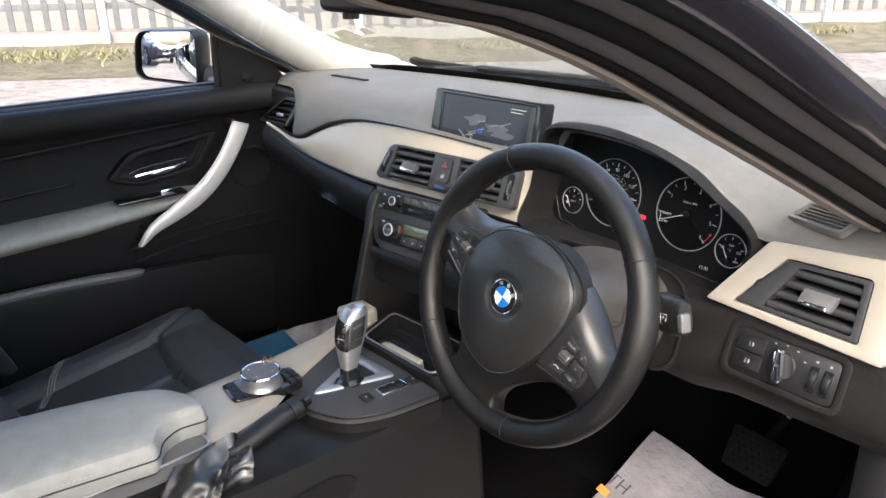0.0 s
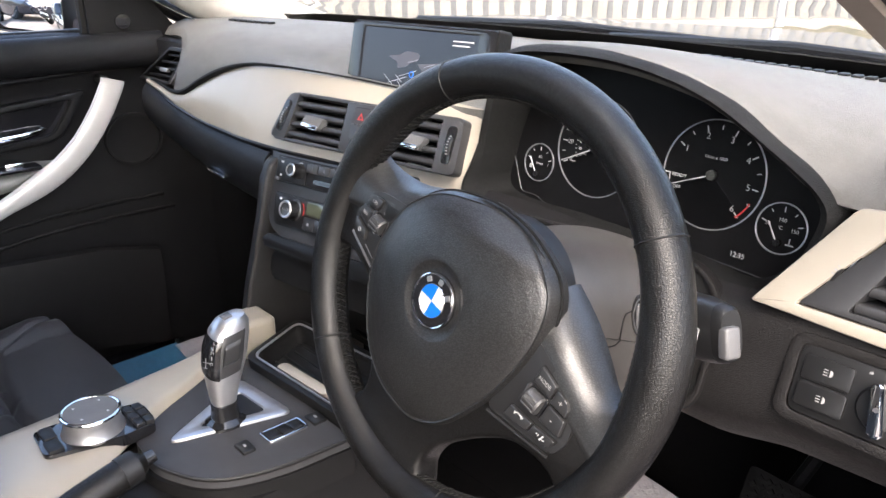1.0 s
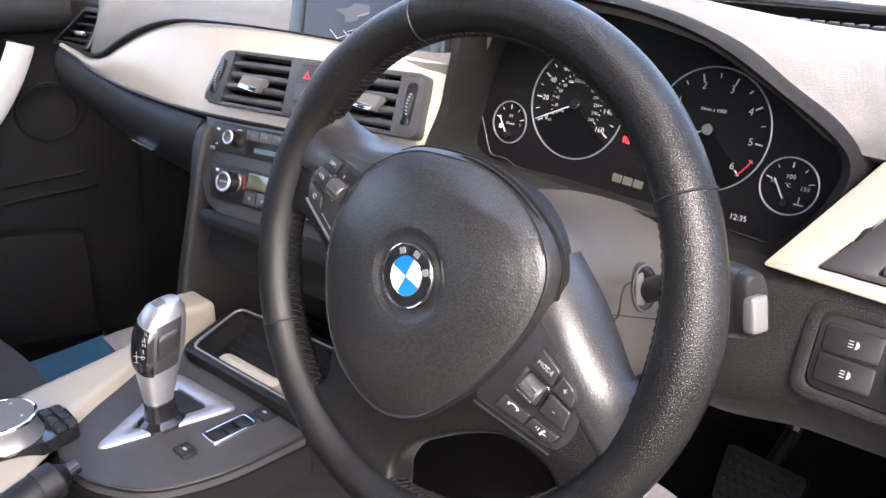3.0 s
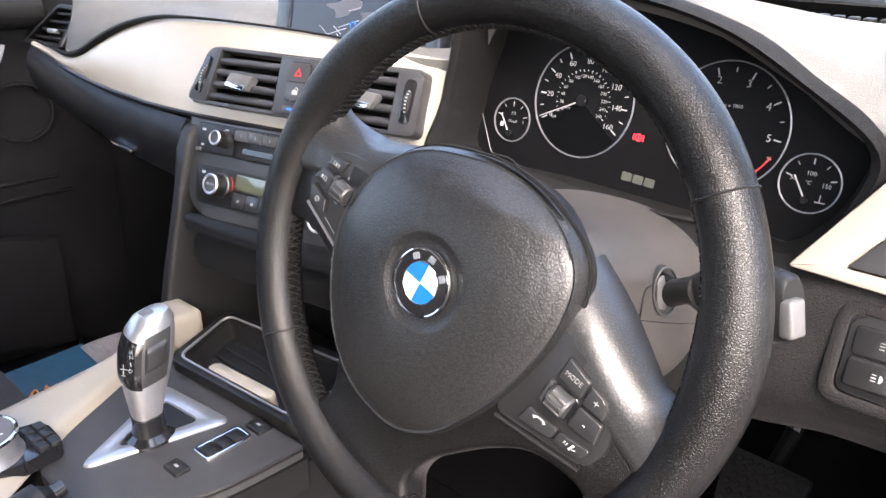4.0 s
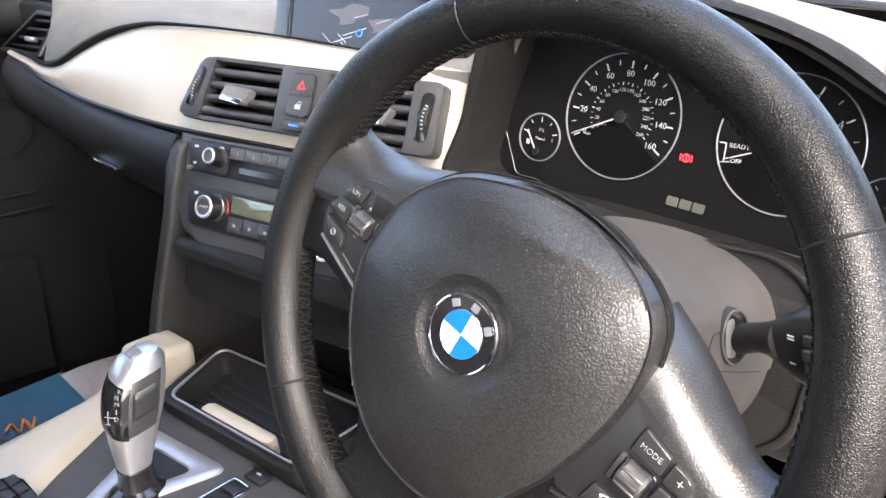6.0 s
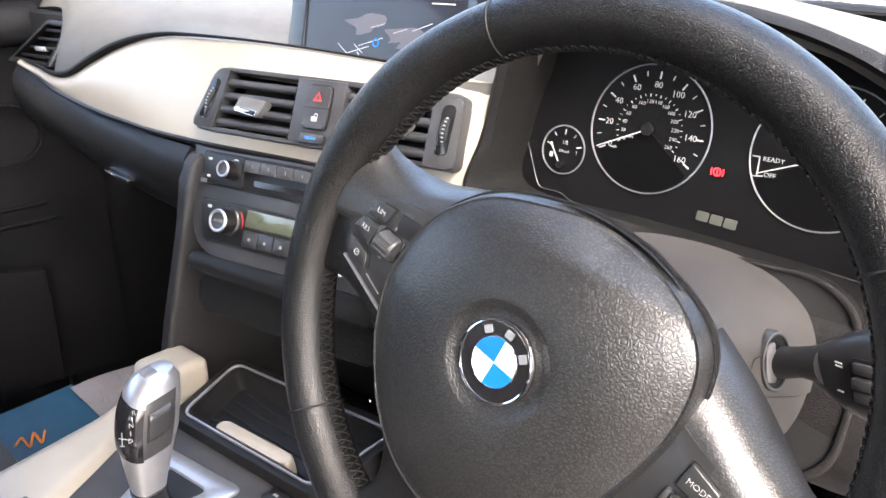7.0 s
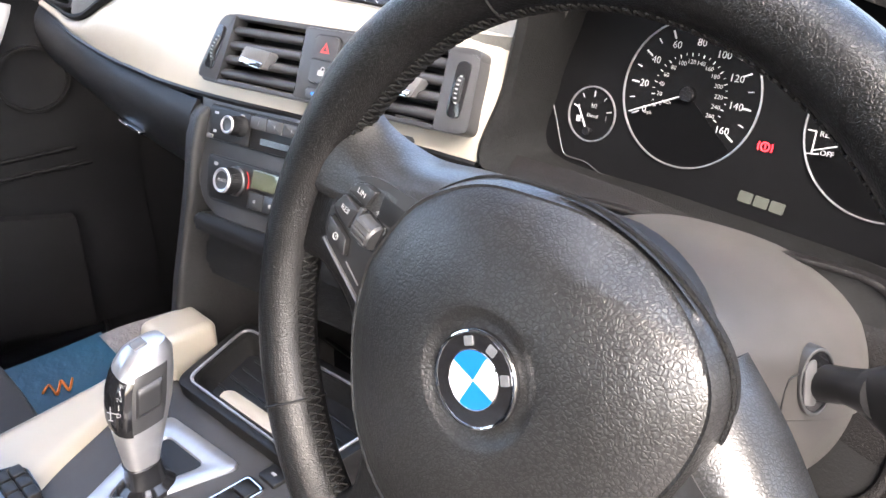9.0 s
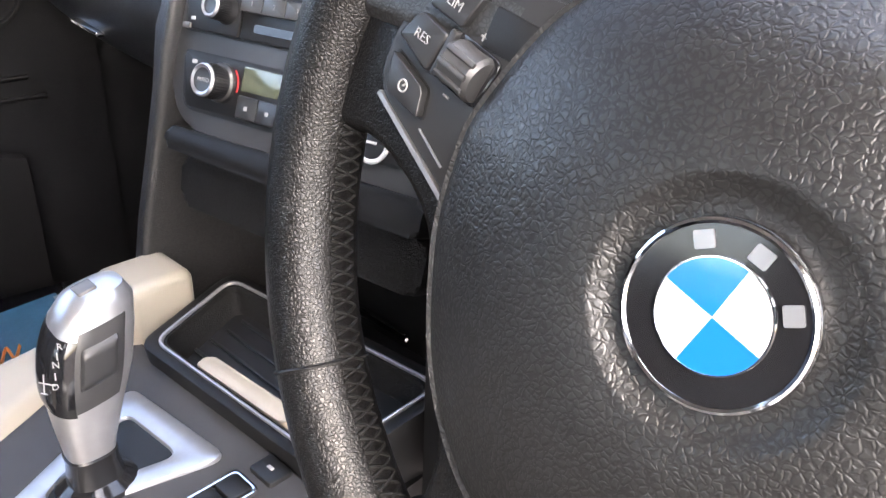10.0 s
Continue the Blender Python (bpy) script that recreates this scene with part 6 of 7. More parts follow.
part("roller_slot", prism(rect(-0.0085, -0.0120, 0.0085, 0.0120, 0.003, 4), -0.002, 0.0012, 0.0006, m=SF), RUBBER, stalk, "dark slot of the stalk roller")
for y in (-0.0072, 0.0, 0.0072):
    part("roller_ridge", box(-0.0066, 0.0066, y - 0.0030, y + 0.0030, -0.001, 0.0046 - 0.0016 * (abs(y) > 0.001), 0.0012, m=SF), STALK, stalk, "grey roller ridge")
part("stalk_marks", joined(bar(-0.0165, 0.0062, -0.0128, 0.0058, 0.0007, 0.0009, m=SF), bar(-0.0165, 0.0080, -0.0128, 0.0076, 0.0007, 0.0009, m=SF), bar(-0.0160, -0.0068, -0.0128, -0.0072, 0.0007, 0.0009, m=SF)), PRINT, stalk, "white marks")
tip = []
for t, w, h in ((0.0643, 0.0213, 0.0104), (0.070, 0.0200, 0.0100), (0.0725, 0.0175, 0.0085)):
    c = Vector((0.483, 0.103, 0.845)) + Vector((0.905, -0.35, 0.24)).normalized() * t
    tip.append([c + Vector((0.35, 0.93, 0.05)) * (h * a) + Vector((-0.20, 0.0, 0.98)) * (w * b) for a, b in [(math.copysign(abs(math.cos(q)) ** 0.7, math.cos(q)), math.copysign(abs(math.sin(q)) ** 0.7, math.sin(q))) for q in np.linspace(0, 2 * math.pi, 28, endpoint=False)]])
part("end_cap", rings(tip), PLASTIC, stalk, "grey stalk end cap")
EM = Matrix.Translation((0.5475, 0.0745, 0.8590)) @ Matrix.Rotation(radians(-21), 4, "Z") @ Matrix.Rotation(radians(-14), 4, "Y")
part("end_button", box(-0.003, 0.0065, -0.0062, 0.0062, -0.0115, 0.0105, 0.0022, 3, m=EM), GREY_PLASTIC, stalk, "grey end button")
SK = Matrix.Translation((0.5235, 0.0740, 0.8560)) @ face_frame((0, 0, 0), -20, 8, 14)
part("wiper_mark", joined(words("A", 0.0060, SK @ Matrix.Translation((0, 0, 0.0012))), bar(-0.006, 0.004, 0.006, 0.004, 0.0008, 0.001, m=SK), bar(-0.006, 0.004, -0.004, -0.004, 0.0008, 0.001, m=SK), bar(0.006, 0.004, 0.004, -0.004, 0.0008, 0.001, m=SK)), PRINT, stalk, "white wiper mark")

# ---- pedals, floor ----
ped = thing("brake_pedal", (0.45, 0.48, 0.44), "black rubber brake pedal with a diamond pattern", "pedal")
PM = face_frame((0.452, 0.476, 0.442), 0, 35)
part("plate", prism(rounded([(-0.046, -0.034), (0.040, -0.038), (0.050, 0.034), (-0.050, 0.038)], 0.008, 4), -0.012, 0.0, 0.002, m=PM), SEAL, ped)
dm = []
for i in range(7):
    for j in range(6):
        dm.append(prism([(-0.0052, 0), (0, -0.0048), (0.0052, 0), (0, 0.0048)], 0.0, 0.003, 0.001, m=PM @ Matrix.Translation((-0.039 + 0.0125 * i + 0.006 * (j % 2), -0.026 + 0.0105 * j, 0))))
tagged(part("studs", joined(*dm), SEAL, ped, "raised diamond studs"), kind="stuff")
part("arm", tube([(0.452, 0.492, 0.445), (0.452, 0.58, 0.47), (0.452, 0.66, 0.62)], 0.010, 8), PLASTIC, ped)
acc = thing("accelerator_pedal", (0.60, 0.5, 0.38), "black ribbed accelerator pedal", "pedal")
AM = face_frame((0.605, 0.52, 0.42), -6, 40)
part("plate", prism(rect(-0.030, -0.10, 0.030, 0.09, 0.010, 4), -0.012, 0.0, 0.002, m=AM), SEAL, acc)
for k in range(4):
    part("rib", box(-0.019 + 0.0125 * k, -0.014 + 0.0125 * k, -0.09, 0.08, 0.0, 0.004, 0.001, m=AM), SEAL, acc)

solo("floor", joined(box(-0.82, 0.82, -1.9, 0.62, 0.22, 0.26)), CARPET, "dark carpeted car floor", "floor", kind="structure")
rows = [[(x, y, z) for x in np.linspace(-0.82, 0.82, 12)] for y, z in spline([(0.40, 0.262), (0.55, 0.30), (0.66, 0.42), (0.72, 0.60), (0.74, 0.82), (0.72, 0.965)], 24)]
solo("wall_bulkhead", sheet(rows, 0.02), CARPET, "dark carpeted bulkhead behind the dashboard", "bulkhead", kind="structure")

random.seed(3)


def mat_height(x, y):
    return 0.270 + 0.58 * max(0.0, y - 0.235) + 0.004 * math.sin(31 * x + 9 * y) + 0.003 * math.sin(47 * y - 22 * x)


rows = []
for u in np.linspace(0, 1, 40):
    row = []
    for v in np.linspace(0, 1, 40):
        x, y = 0.215 + 0.31 * u + 0.05 * v, 0.02 + 0.44 * v - 0.05 * u * (1 - u) * v
        row.append((x, y, mat_height(x, y) + 0.003 * noise.noise((x * 30, y * 30, 0))))
    rows.append(row)
pm = thing("paper_floor_mat", (0.37, 0.2, 0.265), "crumpled white paper floor mat with dark and orange print", "floor mat")
part("sheet", sheet(rows, 0.0012), PAPER, pm)
LM = Matrix.Translation((0.268, 0.352, mat_height(0.268, 0.352) + 0.004)) @ Matrix.Rotation(radians(30), 4, "X") @ Matrix.Rotation(radians(-8), 4, "Z")
part("print", words("TH", 0.036, LM @ Matrix.Translation((0.004, 0.004, 0)), 0.0016), INK, pm, "dark bold lettering")
part("orange_bar", box(-0.020, 0.004, -0.030, -0.016, 0.0, 0.001, m=LM), ORANGE, pm, "orange mark")
bmat = thing("blue_floor_mat", (-0.33, 0.05, 0.262), "blue plastic floor cover with an orange squiggle", "floor mat")


def drape(x, y, up=0.0):
    """The cover rises over the footwell's side towards the door."""
    return (x, y, 0.28 + 0.381 * (-0.2 - x) + 0.003 * math.sin(26 * x + 13 * y) + up)


part("sheet", sheet([[drape(x, y) for x in np.linspace(-0.545, -0.19, 20)] for y in np.linspace(-0.06, 0.125, 12)], 0.004), BLUE_MAT, bmat)
zig = [drape(x, y, 0.004) for x, y in ((-0.478, 0.010), (-0.486, 0.022), (-0.466, 0.024), (-0.484, 0.038), (-0.465, 0.040), (-0.480, 0.052))]
part("squiggle", tube(spline(zig, 30), 0.0040, 6, squash=0.4), ORANGE, bmat, "orange squiggle")
pc = thing("paper_sheet", (-0.49, 0.18, 0.392), "pale folded paper sheet lying on the floor cover", "paper")
part("sheet", sheet([[drape(-0.535 + 0.12 * u + 0.01 * v, 0.118 + 0.20 * v + 0.012 * u, 0.004 + 0.002 * math.sin(9 * v)) for u in np.linspace(0, 1, 8)] for v in np.linspace(0, 1, 8)], 0.001), PAPER, pc)

# ---- seats ----


def seat(name, cx_, label, fold=0.0):
    s = thing(name, (cx_, -0.45, 0.27), label, "car seat", group="front seats")
    y0, y1 = -0.62, -0.045

    def top(x, y):
        """Height of the cushion, tilted back: soft bolsters, a thigh panel in front, sunken seams, a rounded front."""
        a = abs(x)
        z = 0.500 - 0.17 * max(0.0, -0.10 - y)
        z += 0.016 * max(0.0, min(1.0, (a - 0.140) / 0.040)) - 2.2 * max(0.0, a - 0.205) ** 1.9 * 4.0
        z -= 0.9 * max(0.0, y + 0.12) ** 1.8
        back = max(0.0, min(1.0, (-0.175 - y) / 0.02))
        z += 0.006 * (1 - back) * max(0.0, min(1.0, (0.19 - a) / 0.03))
        lane = 0.150 + 0.055 * max(0.0, min(1.0, (y + 0.185) / 0.12))
        z -= 0.010 * math.exp(-((a - lane) / 0.0060) ** 2)
        z -= 0.011 * math.exp(-((y + 0.192 - 0.02 * (a / 0.15) ** 2) / 0.0060) ** 2) * (a < 0.152)
        z -= 0.006 * back * math.exp(-((x - 0.01) / 0.007) ** 2)
        return z + 0.0015 * noise.noise((x * 9, y * 9, cx_))

    def flank(x):
        a = abs(x)
        return y1 - 0.020 * (a / 0.2) ** 2 - 14.0 * max(0.0, a - 0.19) ** 2

    rows = []
    for x in np.linspace(-0.252, 0.252, 110):
        row = []
        for v in np.linspace(0, 1, 110):
            y = y0 + (flank(x) - y0) * v
            row.append((cx_ + x, y, top(x, y)))
        yb = flank(x)
        zb = top(x, yb)
        for q in np.linspace(0.12, 1, 9):
            row.append((cx_ + x, yb + 0.014 * math.sin(min(1.0, q * 2.2) * 1.57) - 0.03 * q * q, zb - 0.13 * q))
        rows.append(row)
    edge_l, edge_r = rows[0], rows[-1]
    rows = [[(p[0] - 0.012, p[1], p[2] - 0.10) for p in edge_l]] + [[(p[0] - 0.012, p[1], p[2] - 0.03) for p in edge_l]] + rows + [[(p[0] + 0.012, p[1], p[2] - 0.03) for p in edge_r]] + [[(p[0] + 0.012, p[1], p[2] - 0.10) for p in edge_r]]
    part("cushion", sheet(rows, front=(0, -0.1, 1)), CUSHION, s, "black leather cushion with raised bolsters", sharp=60)
    part("cushion_base", box(cx_ - 0.235, cx_ + 0.235, y0, y1 - 0.07, 0.36, 0.405, 0.02), PLASTIC, s)
    for sd in (-1, 1):
        for d in (0.0, 0.0060, 0.0120):
            lane_ = [(sd * (0.100 + 0.142 * q), -0.414 - d + 0.086 * q) for q in np.linspace(0, 1, 16)]
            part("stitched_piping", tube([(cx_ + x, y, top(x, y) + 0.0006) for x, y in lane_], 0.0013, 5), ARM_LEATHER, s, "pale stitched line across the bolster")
        wing = [(-0.430, 0.475, 0.012), (-0.445, 0.500, 0.024), (-0.475, 0.560, 0.034), (-0.525, 0.66, 0.040), (-0.60, 0.80, 0.042)]
        loops = []
        for y, z, r in wing:
            loops.append([(cx_ + sd * 0.232 + r * 0.75 * math.cos(a), y - 0.6 * r + r * math.sin(a), z + 0.35 * r * math.sin(a)) for a in np.linspace(0, 2 * math.pi, 16, endpoint=False)])
        part("backrest_wing", rings(loops), CUSHION, s, "padded side of the backrest")
    part("front_skirt", box(cx_ - 0.20, cx_ + 0.20, y1 - 0.06, y1 - 0.02, 0.30, 0.42, 0.015), PLASTIC, s)
    loops = []
    for t in np.linspace(0, 1, 9):
        y, z = -0.60 - 0.26 * t, 0.50 + 0.62 * t
        w = 0.245 - 0.05 * max(0, t - 0.55)
        loops.append([(cx_ + x, y + d * 0.92, z + d * 0.38) for x, d in rounded([(-w, 0.075), (-w * 0.62, 0.03), (w * 0.62, 0.03), (w, 0.075), (w, -0.09), (-w, -0.09)], [0.03, 0.03, 0.03, 0.03, 0.03, 0.03], 4)])
    part("backrest", rings(loops), CUSHION, s, "leather backrest")
    part("rail", box(cx_ - 0.20, cx_ - 0.16, -0.62, -0.10, 0.265, 0.31), PLASTIC, s)
    part("rail", box(cx_ + 0.16, cx_ + 0.20, -0.62, -0.10, 0.265, 0.31), PLASTIC, s)
    part("pedestal", box(cx_ - 0.19, cx_ + 0.19, -0.60, -0.14, 0.31, 0.41, 0.02), PLASTIC, s)
    return s


seat("passenger_seat", -0.385, "black leather passenger seat with padded bolsters")
ds = copy_thing(bpy.data.objects["passenger_seat"], Matrix.Translation((0.395, -0.67, 0.235)))
tagged(ds, "black leather driver's seat pushed back")
ds.name = "driver_seat"


# ---- passenger door ----
door = thing("passenger_door", (-0.72, -0.2, 0.35), "closed passenger door with black leather panel and silver pull", "car door")
DX = -0.705
rows = []
for y in np.linspace(-1.05, 0.30, 60):
    row = []
    for x, z in spline([(DX - 0.035, 0.972), (DX - 0.010, 0.966), (DX, 0.945), (DX - 0.004, 0.905), (DX - 0.012, 0.86), (DX - 0.010, 0.78), (DX - 0.004, 0.72), (DX, 0.66), (DX - 0.006, 0.56), (DX - 0.002, 0.46), (DX - 0.01, 0.34)], 40):
        drop = 0.012 * max(0.0, y - 0.05) / 0.2
        row.append((x + 0.018 * max(0.0, y - 0.12), y, z - drop))
    rows.append(row)
part("panel", sheet(rows, 0.03, front=(1, 0, 0)), SEAT, door, "black leather door panel")
rows = []
for y in np.linspace(-1.05, 0.23, 60):
    rows.append([(x, y, z) for x, z in [(DX + 0.012 + 0.024 * math.sin(t) - 0.006, 0.935 + 0.032 * math.cos(t)) for t in np.linspace(0.0, math.pi, 14)]])
part("shoulder", sheet(rows, front=(1, 0, 0)), SOFT, door, "padded black shoulder")
# armrest and recess for the handle
loops = []
for y, w, zc, h in ((-1.0, 0.070, 0.700, 0.030), (-0.5, 0.072, 0.715, 0.030), (-0.25, 0.070, 0.722, 0.028), (-0.12, 0.062, 0.730, 0.024), (-0.02, 0.045, 0.738, 0.018), (0.02, 0.025, 0.742, 0.010)):
    loops.append([(DX - 0.01 + w * max(0.0, math.cos(t)) , y, zc + h * math.sin(t)) for t in np.linspace(-math.pi / 2, math.pi / 2, 16)] + [(DX - 0.03, y, zc + h * 0.8), (DX - 0.03, y, zc - h * 0.8)])
part("armrest", rings(loops), ARM_LEATHER, door, "black leather door armrest painted pale as if lit")
part("window_switch", joined(box(DX + 0.008, DX + 0.048, -0.17, -0.02, 0.752, 0.759, 0.003)), GLOSS, door, "gloss black window switch plate")
part("switch_key", box(DX + 0.018, DX + 0.036, -0.075, -0.045, 0.757, 0.767, 0.003), CHROME, door)
YZ = Matrix(((0, 0, 1, DX), (1, 0, 0, 0), (0, 1, 0, 0), (0, 0, 0, 1)))
part("handle_recess", ring_prism(rounded([(-0.175, 0.800), (-0.110, 0.775), (0.030, 0.790), (0.085, 0.872), (-0.12, 0.852)], [0.015, 0.02, 0.02, 0.012, 0.02], 5), rounded([(-0.150, 0.803), (-0.105, 0.787), (0.018, 0.800), (0.058, 0.858), (-0.10, 0.842)], [0.012, 0.015, 0.015, 0.008, 0.015], 5), -0.012, 0.008, 0.004, m=YZ), SEAT, door, "moulded handle recess")
part("recess_floor", prism(rounded([(-0.150, 0.803), (-0.105, 0.787), (0.018, 0.800), (0.058, 0.858), (-0.10, 0.842)], 0.012, 5), -0.006, -0.002, m=YZ), GLOSS, door)
part("door_handle", tube(spline([(DX + 0.006, -0.125, 0.797), (DX + 0.016, -0.09, 0.803), (DX + 0.018, -0.03, 0.808), (DX + 0.006, 0.005, 0.812)], 16), [0.004] + [0.0065] * 14 + [0.004], 10, squash=0.6), CHROME, door, "chrome door handle")
for yz in ([(-1.0, 0.852), (-0.55, 0.868), (-0.25, 0.884), (0.02, 0.898), (0.10, 0.902)], [(-1.0, 0.775), (-0.55, 0.790), (-0.24, 0.806)], [(-0.16, 0.635), (-0.05, 0.648), (0.06, 0.655), (0.20, 0.655)], [(-0.14, 0.606), (-0.02, 0.622), (0.10, 0.628), (0.22, 0.626)]):
    part("panel_seam", tube(spline([(DX + 0.001, y, z) for y, z in yz], 30), 0.0045, 8, squash=0.7), SOFT, door, "moulded seam across the door panel")
# pull: a curved blade from the armrest up to the shoulder
c0 = spline([(-0.140, 0.655), (-0.105, 0.690), (-0.050, 0.718), (0.006, 0.750), (0.050, 0.790), (0.085, 0.838), (0.108, 0.880), (0.113, 0.894)], 40)
loops = []
for i, p in enumerate(c0):
    q0, q1 = c0[max(0, i - 1)], c0[min(39, i + 1)]
    d = np.array(q1) - np.array(q0)
    d = d / np.linalg.norm(d)
    nrm = np.array((-d[1], d[0]))
    t = i / 39
    w = 0.004 + 0.0165 * min(1.0, t / 0.35) ** 0.7
    xo = -0.662 + 0.022 * t ** 0.6
    loop = []
    for a in np.linspace(0, 2 * math.pi, 18, endpoint=False):
        off = w * math.cos(a)
        loop.append((xo + 0.008 * math.sin(a), p[0] + nrm[0] * off, p[1] + nrm[1] * off))
    loops.append(loop)
part("pull", rings(loops), DOOR_SILVER, door, "curved pearl silver door pull")
for k in (4, 36):
    part("pull_mount", tube([(DX - 0.004, c0[k][0], c0[k][1]), (-0.660, c0[k][0], c0[k][1])], 0.008, 10), PLASTIC, door)
# lower pocket
loops = []
for y, zt in ((-1.0, 0.600), (-0.40, 0.602), (-0.15, 0.598), (0.05, 0.585), (0.16, 0.56)):
    loops.append([(DX - 0.02, y, zt - 0.20), (DX + 0.045, y, zt - 0.20), (DX + 0.055, y, zt - 0.03), (DX + 0.050, y, zt), (DX + 0.038, y, zt + 0.004), (DX + 0.030, y, zt - 0.02), (DX - 0.02, y, zt - 0.05)])
part("pocket", rings(loops), CONSOLE, door, "black door pocket")
part("pocket_edge", tube(spline([(DX + 0.048, -1.0, 0.612), (DX + 0.048, -0.40, 0.613), (DX + 0.046, -0.19, 0.600), (DX + 0.040, -0.13, 0.592)], 20), [0.011] * 16 + [0.010, 0.008, 0.006, 0.003], 10), GREY_PLASTIC, door, "grey pocket edge")
part("lower_speaker", ring_prism([(0.16 + 0.055 * math.cos(a), 0.77 + 0.05 * math.sin(a)) for a in np.linspace(0, 6.283, 32, endpoint=False)], [(0.16 + 0.050 * math.cos(a), 0.77 + 0.045 * math.sin(a)) for a in np.linspace(0, 6.283, 32, endpoint=False)], -0.008, 0.004, 0.001, m=YZ), SOFT, door, "round speaker grille rim")
part("corner_triangle", prism(rounded([(0.105, 0.955), (0.285, 0.945), (0.22, 1.022), (0.105, 1.098)], [0.004, 0.01, 0.02, 0.006], 4), -0.012, 0.006, 0.004, m=YZ), PLASTIC, door, "black mirror corner panel")
part("tweeter", lathe([(0.0, 0.0), (0.014, 0.0), (0.013, 0.004), (0.0, 0.005)], 24, m=Matrix.Translation((DX + 0.006, 0.165, 0.985)) @ Matrix.Rotation(radians(90), 4, "Y")), GLOSS, door)
part("window_frame", tube(spline([(-0.725, 0.33, 0.965), (-0.712, 0.20, 1.035), (-0.690, 0.08, 1.110), (-0.655, -0.08, 1.205), (-0.625, -0.25, 1.300), (-0.60, -0.55, 1.350), (-0.60, -1.05, 1.345)], 40), 0.015, 10), RUBBER, door, "black window frame")
part("frame_post", tube([(-0.722, 0.105, 0.955), (-0.700, 0.100, 1.09)], 0.009, 8), RUBBER, door)
part("window_seal", box(DX - 0.050, DX - 0.028, -1.05, 0.105, 0.955, 0.974, 0.004), RUBBER, door)
gl = part("pane", sheet([[(-0.745 + 0.145 * ((z - 0.96) / 0.39) ** 1.5, y, z) for y in (-1.05, -0.55)] for z in np.linspace(0.96, 1.33, 8)], 0.004), GLASS, door, "clear side window")
gl.visible_shadow = False
part("outer_skin", box(-0.86, -0.80, -1.05, 0.35, 0.25, 0.95, 0.03, 3), BODY, door, "dark blue door skin")

# door mirror
dm_ = thing("door_mirror", (-0.92, 0.09, 0.95), "black door mirror with clear mirror glass", "door mirror")
MM = Matrix.Translation((-0.945, 0.075, 1.015)) @ Matrix.Rotation(radians(34), 4, "Z") @ Matrix.Rotation(radians(88.6), 4, "X")
mo = rounded([(-0.085, -0.052), (0.085, -0.064), (0.092, 0.060), (-0.070, 0.058)], [0.030, 0.016, 0.020, 0.034], 6)
loops = []
for z, s in ((0.010, 1.0), (0.012, 1.04), (0.000, 1.10), (-0.035, 1.08), (-0.070, 0.88), (-0.088, 0.5)):
    loops.append([MM @ Vector((x * s, y * s, z)) for x, y in mo])
part("housing", rings(loops, False), PLASTIC, dm_, "black mirror housing")
part("back_cap", prism([(x * 0.5, y * 0.5) for x, y in mo], -0.090, -0.086, m=MM), BODY, dm_)
part("mirror_glass", rings([[MM @ Vector((x * s_, y * s_, 0.0035 - s_ * s_ * (x * x + y * y) / 2.2)) for x, y in mo] for s_ in np.linspace(0.985, 0.04, 24)]), MIRROR, dm_, "convex mirror glass", sharp=80)
part("arm", tube([(-0.88, 0.15, 0.97), (-0.83, 0.175, 0.965), (-0.77, 0.19, 0.96)], [0.028, 0.030, 0.034], 14, squash=0.6), BODY, dm_, "dark mirror arm")

# ---- car body ----
body = thing("car_body", (0, 0, 0.2), "dark blue metallic saloon body round the cabin", "car body")
# pillars: left inner, right inner with seals
LP = spline([(-0.712, 0.66, 0.905), (-0.692, 0.50, 0.962), (-0.672, 0.36, 1.010), (-0.640, 0.15, 1.130), (-0.600, -0.05, 1.245), (-0.56, -0.25, 1.33)], 30)
loops = []
for i, p in enumerate(LP):
    t = i / 29
    w = 0.052 - 0.012 * t
    loops.append([(p[0] + 0.050 * math.cos(a) * (w / 0.05), p[1] - 0.030 * math.sin(a) * (w / 0.05), p[2] - 0.045 * math.sin(a) * (w / 0.05)) for a in np.linspace(0, 2 * math.pi, 18, endpoint=False)])
part("left_pillar", rings(loops), HEADLINER, body, "pale cloth-covered screen pillar")


RAIL = [(-1.95, 0.530, 1.270, 0.10), (-0.90, 0.545, 1.305, 0.09), (-0.62, 0.550, 1.295, 0.10), (-0.45, 0.554, 1.258, 0.13), (-0.33, 0.560, 1.217, 0.150), (-0.20, 0.578, 1.182, 0.150),
        (0.0, 0.609, 1.085, 0.120), (0.20, 0.648, 0.978, 0.090), (0.42, 0.690, 0.870, 0.070)]


def rail_strip(name, section, mat, label="", y0=-1.9, y1=0.42):
    """Sweeps a closed section (out, up, share of the rail's height) along the door opening's upper edge."""
    loops_ = []
    for y in np.linspace(y0, y1, 60):
        bx, bz, h = smooth_along(y, RAIL)
        loops_.append([(bx + dx, y, bz + dz + h * k) for dx, dz, k in section])
    return part(name, rings(loops_), mat, body, label, sharp=50)


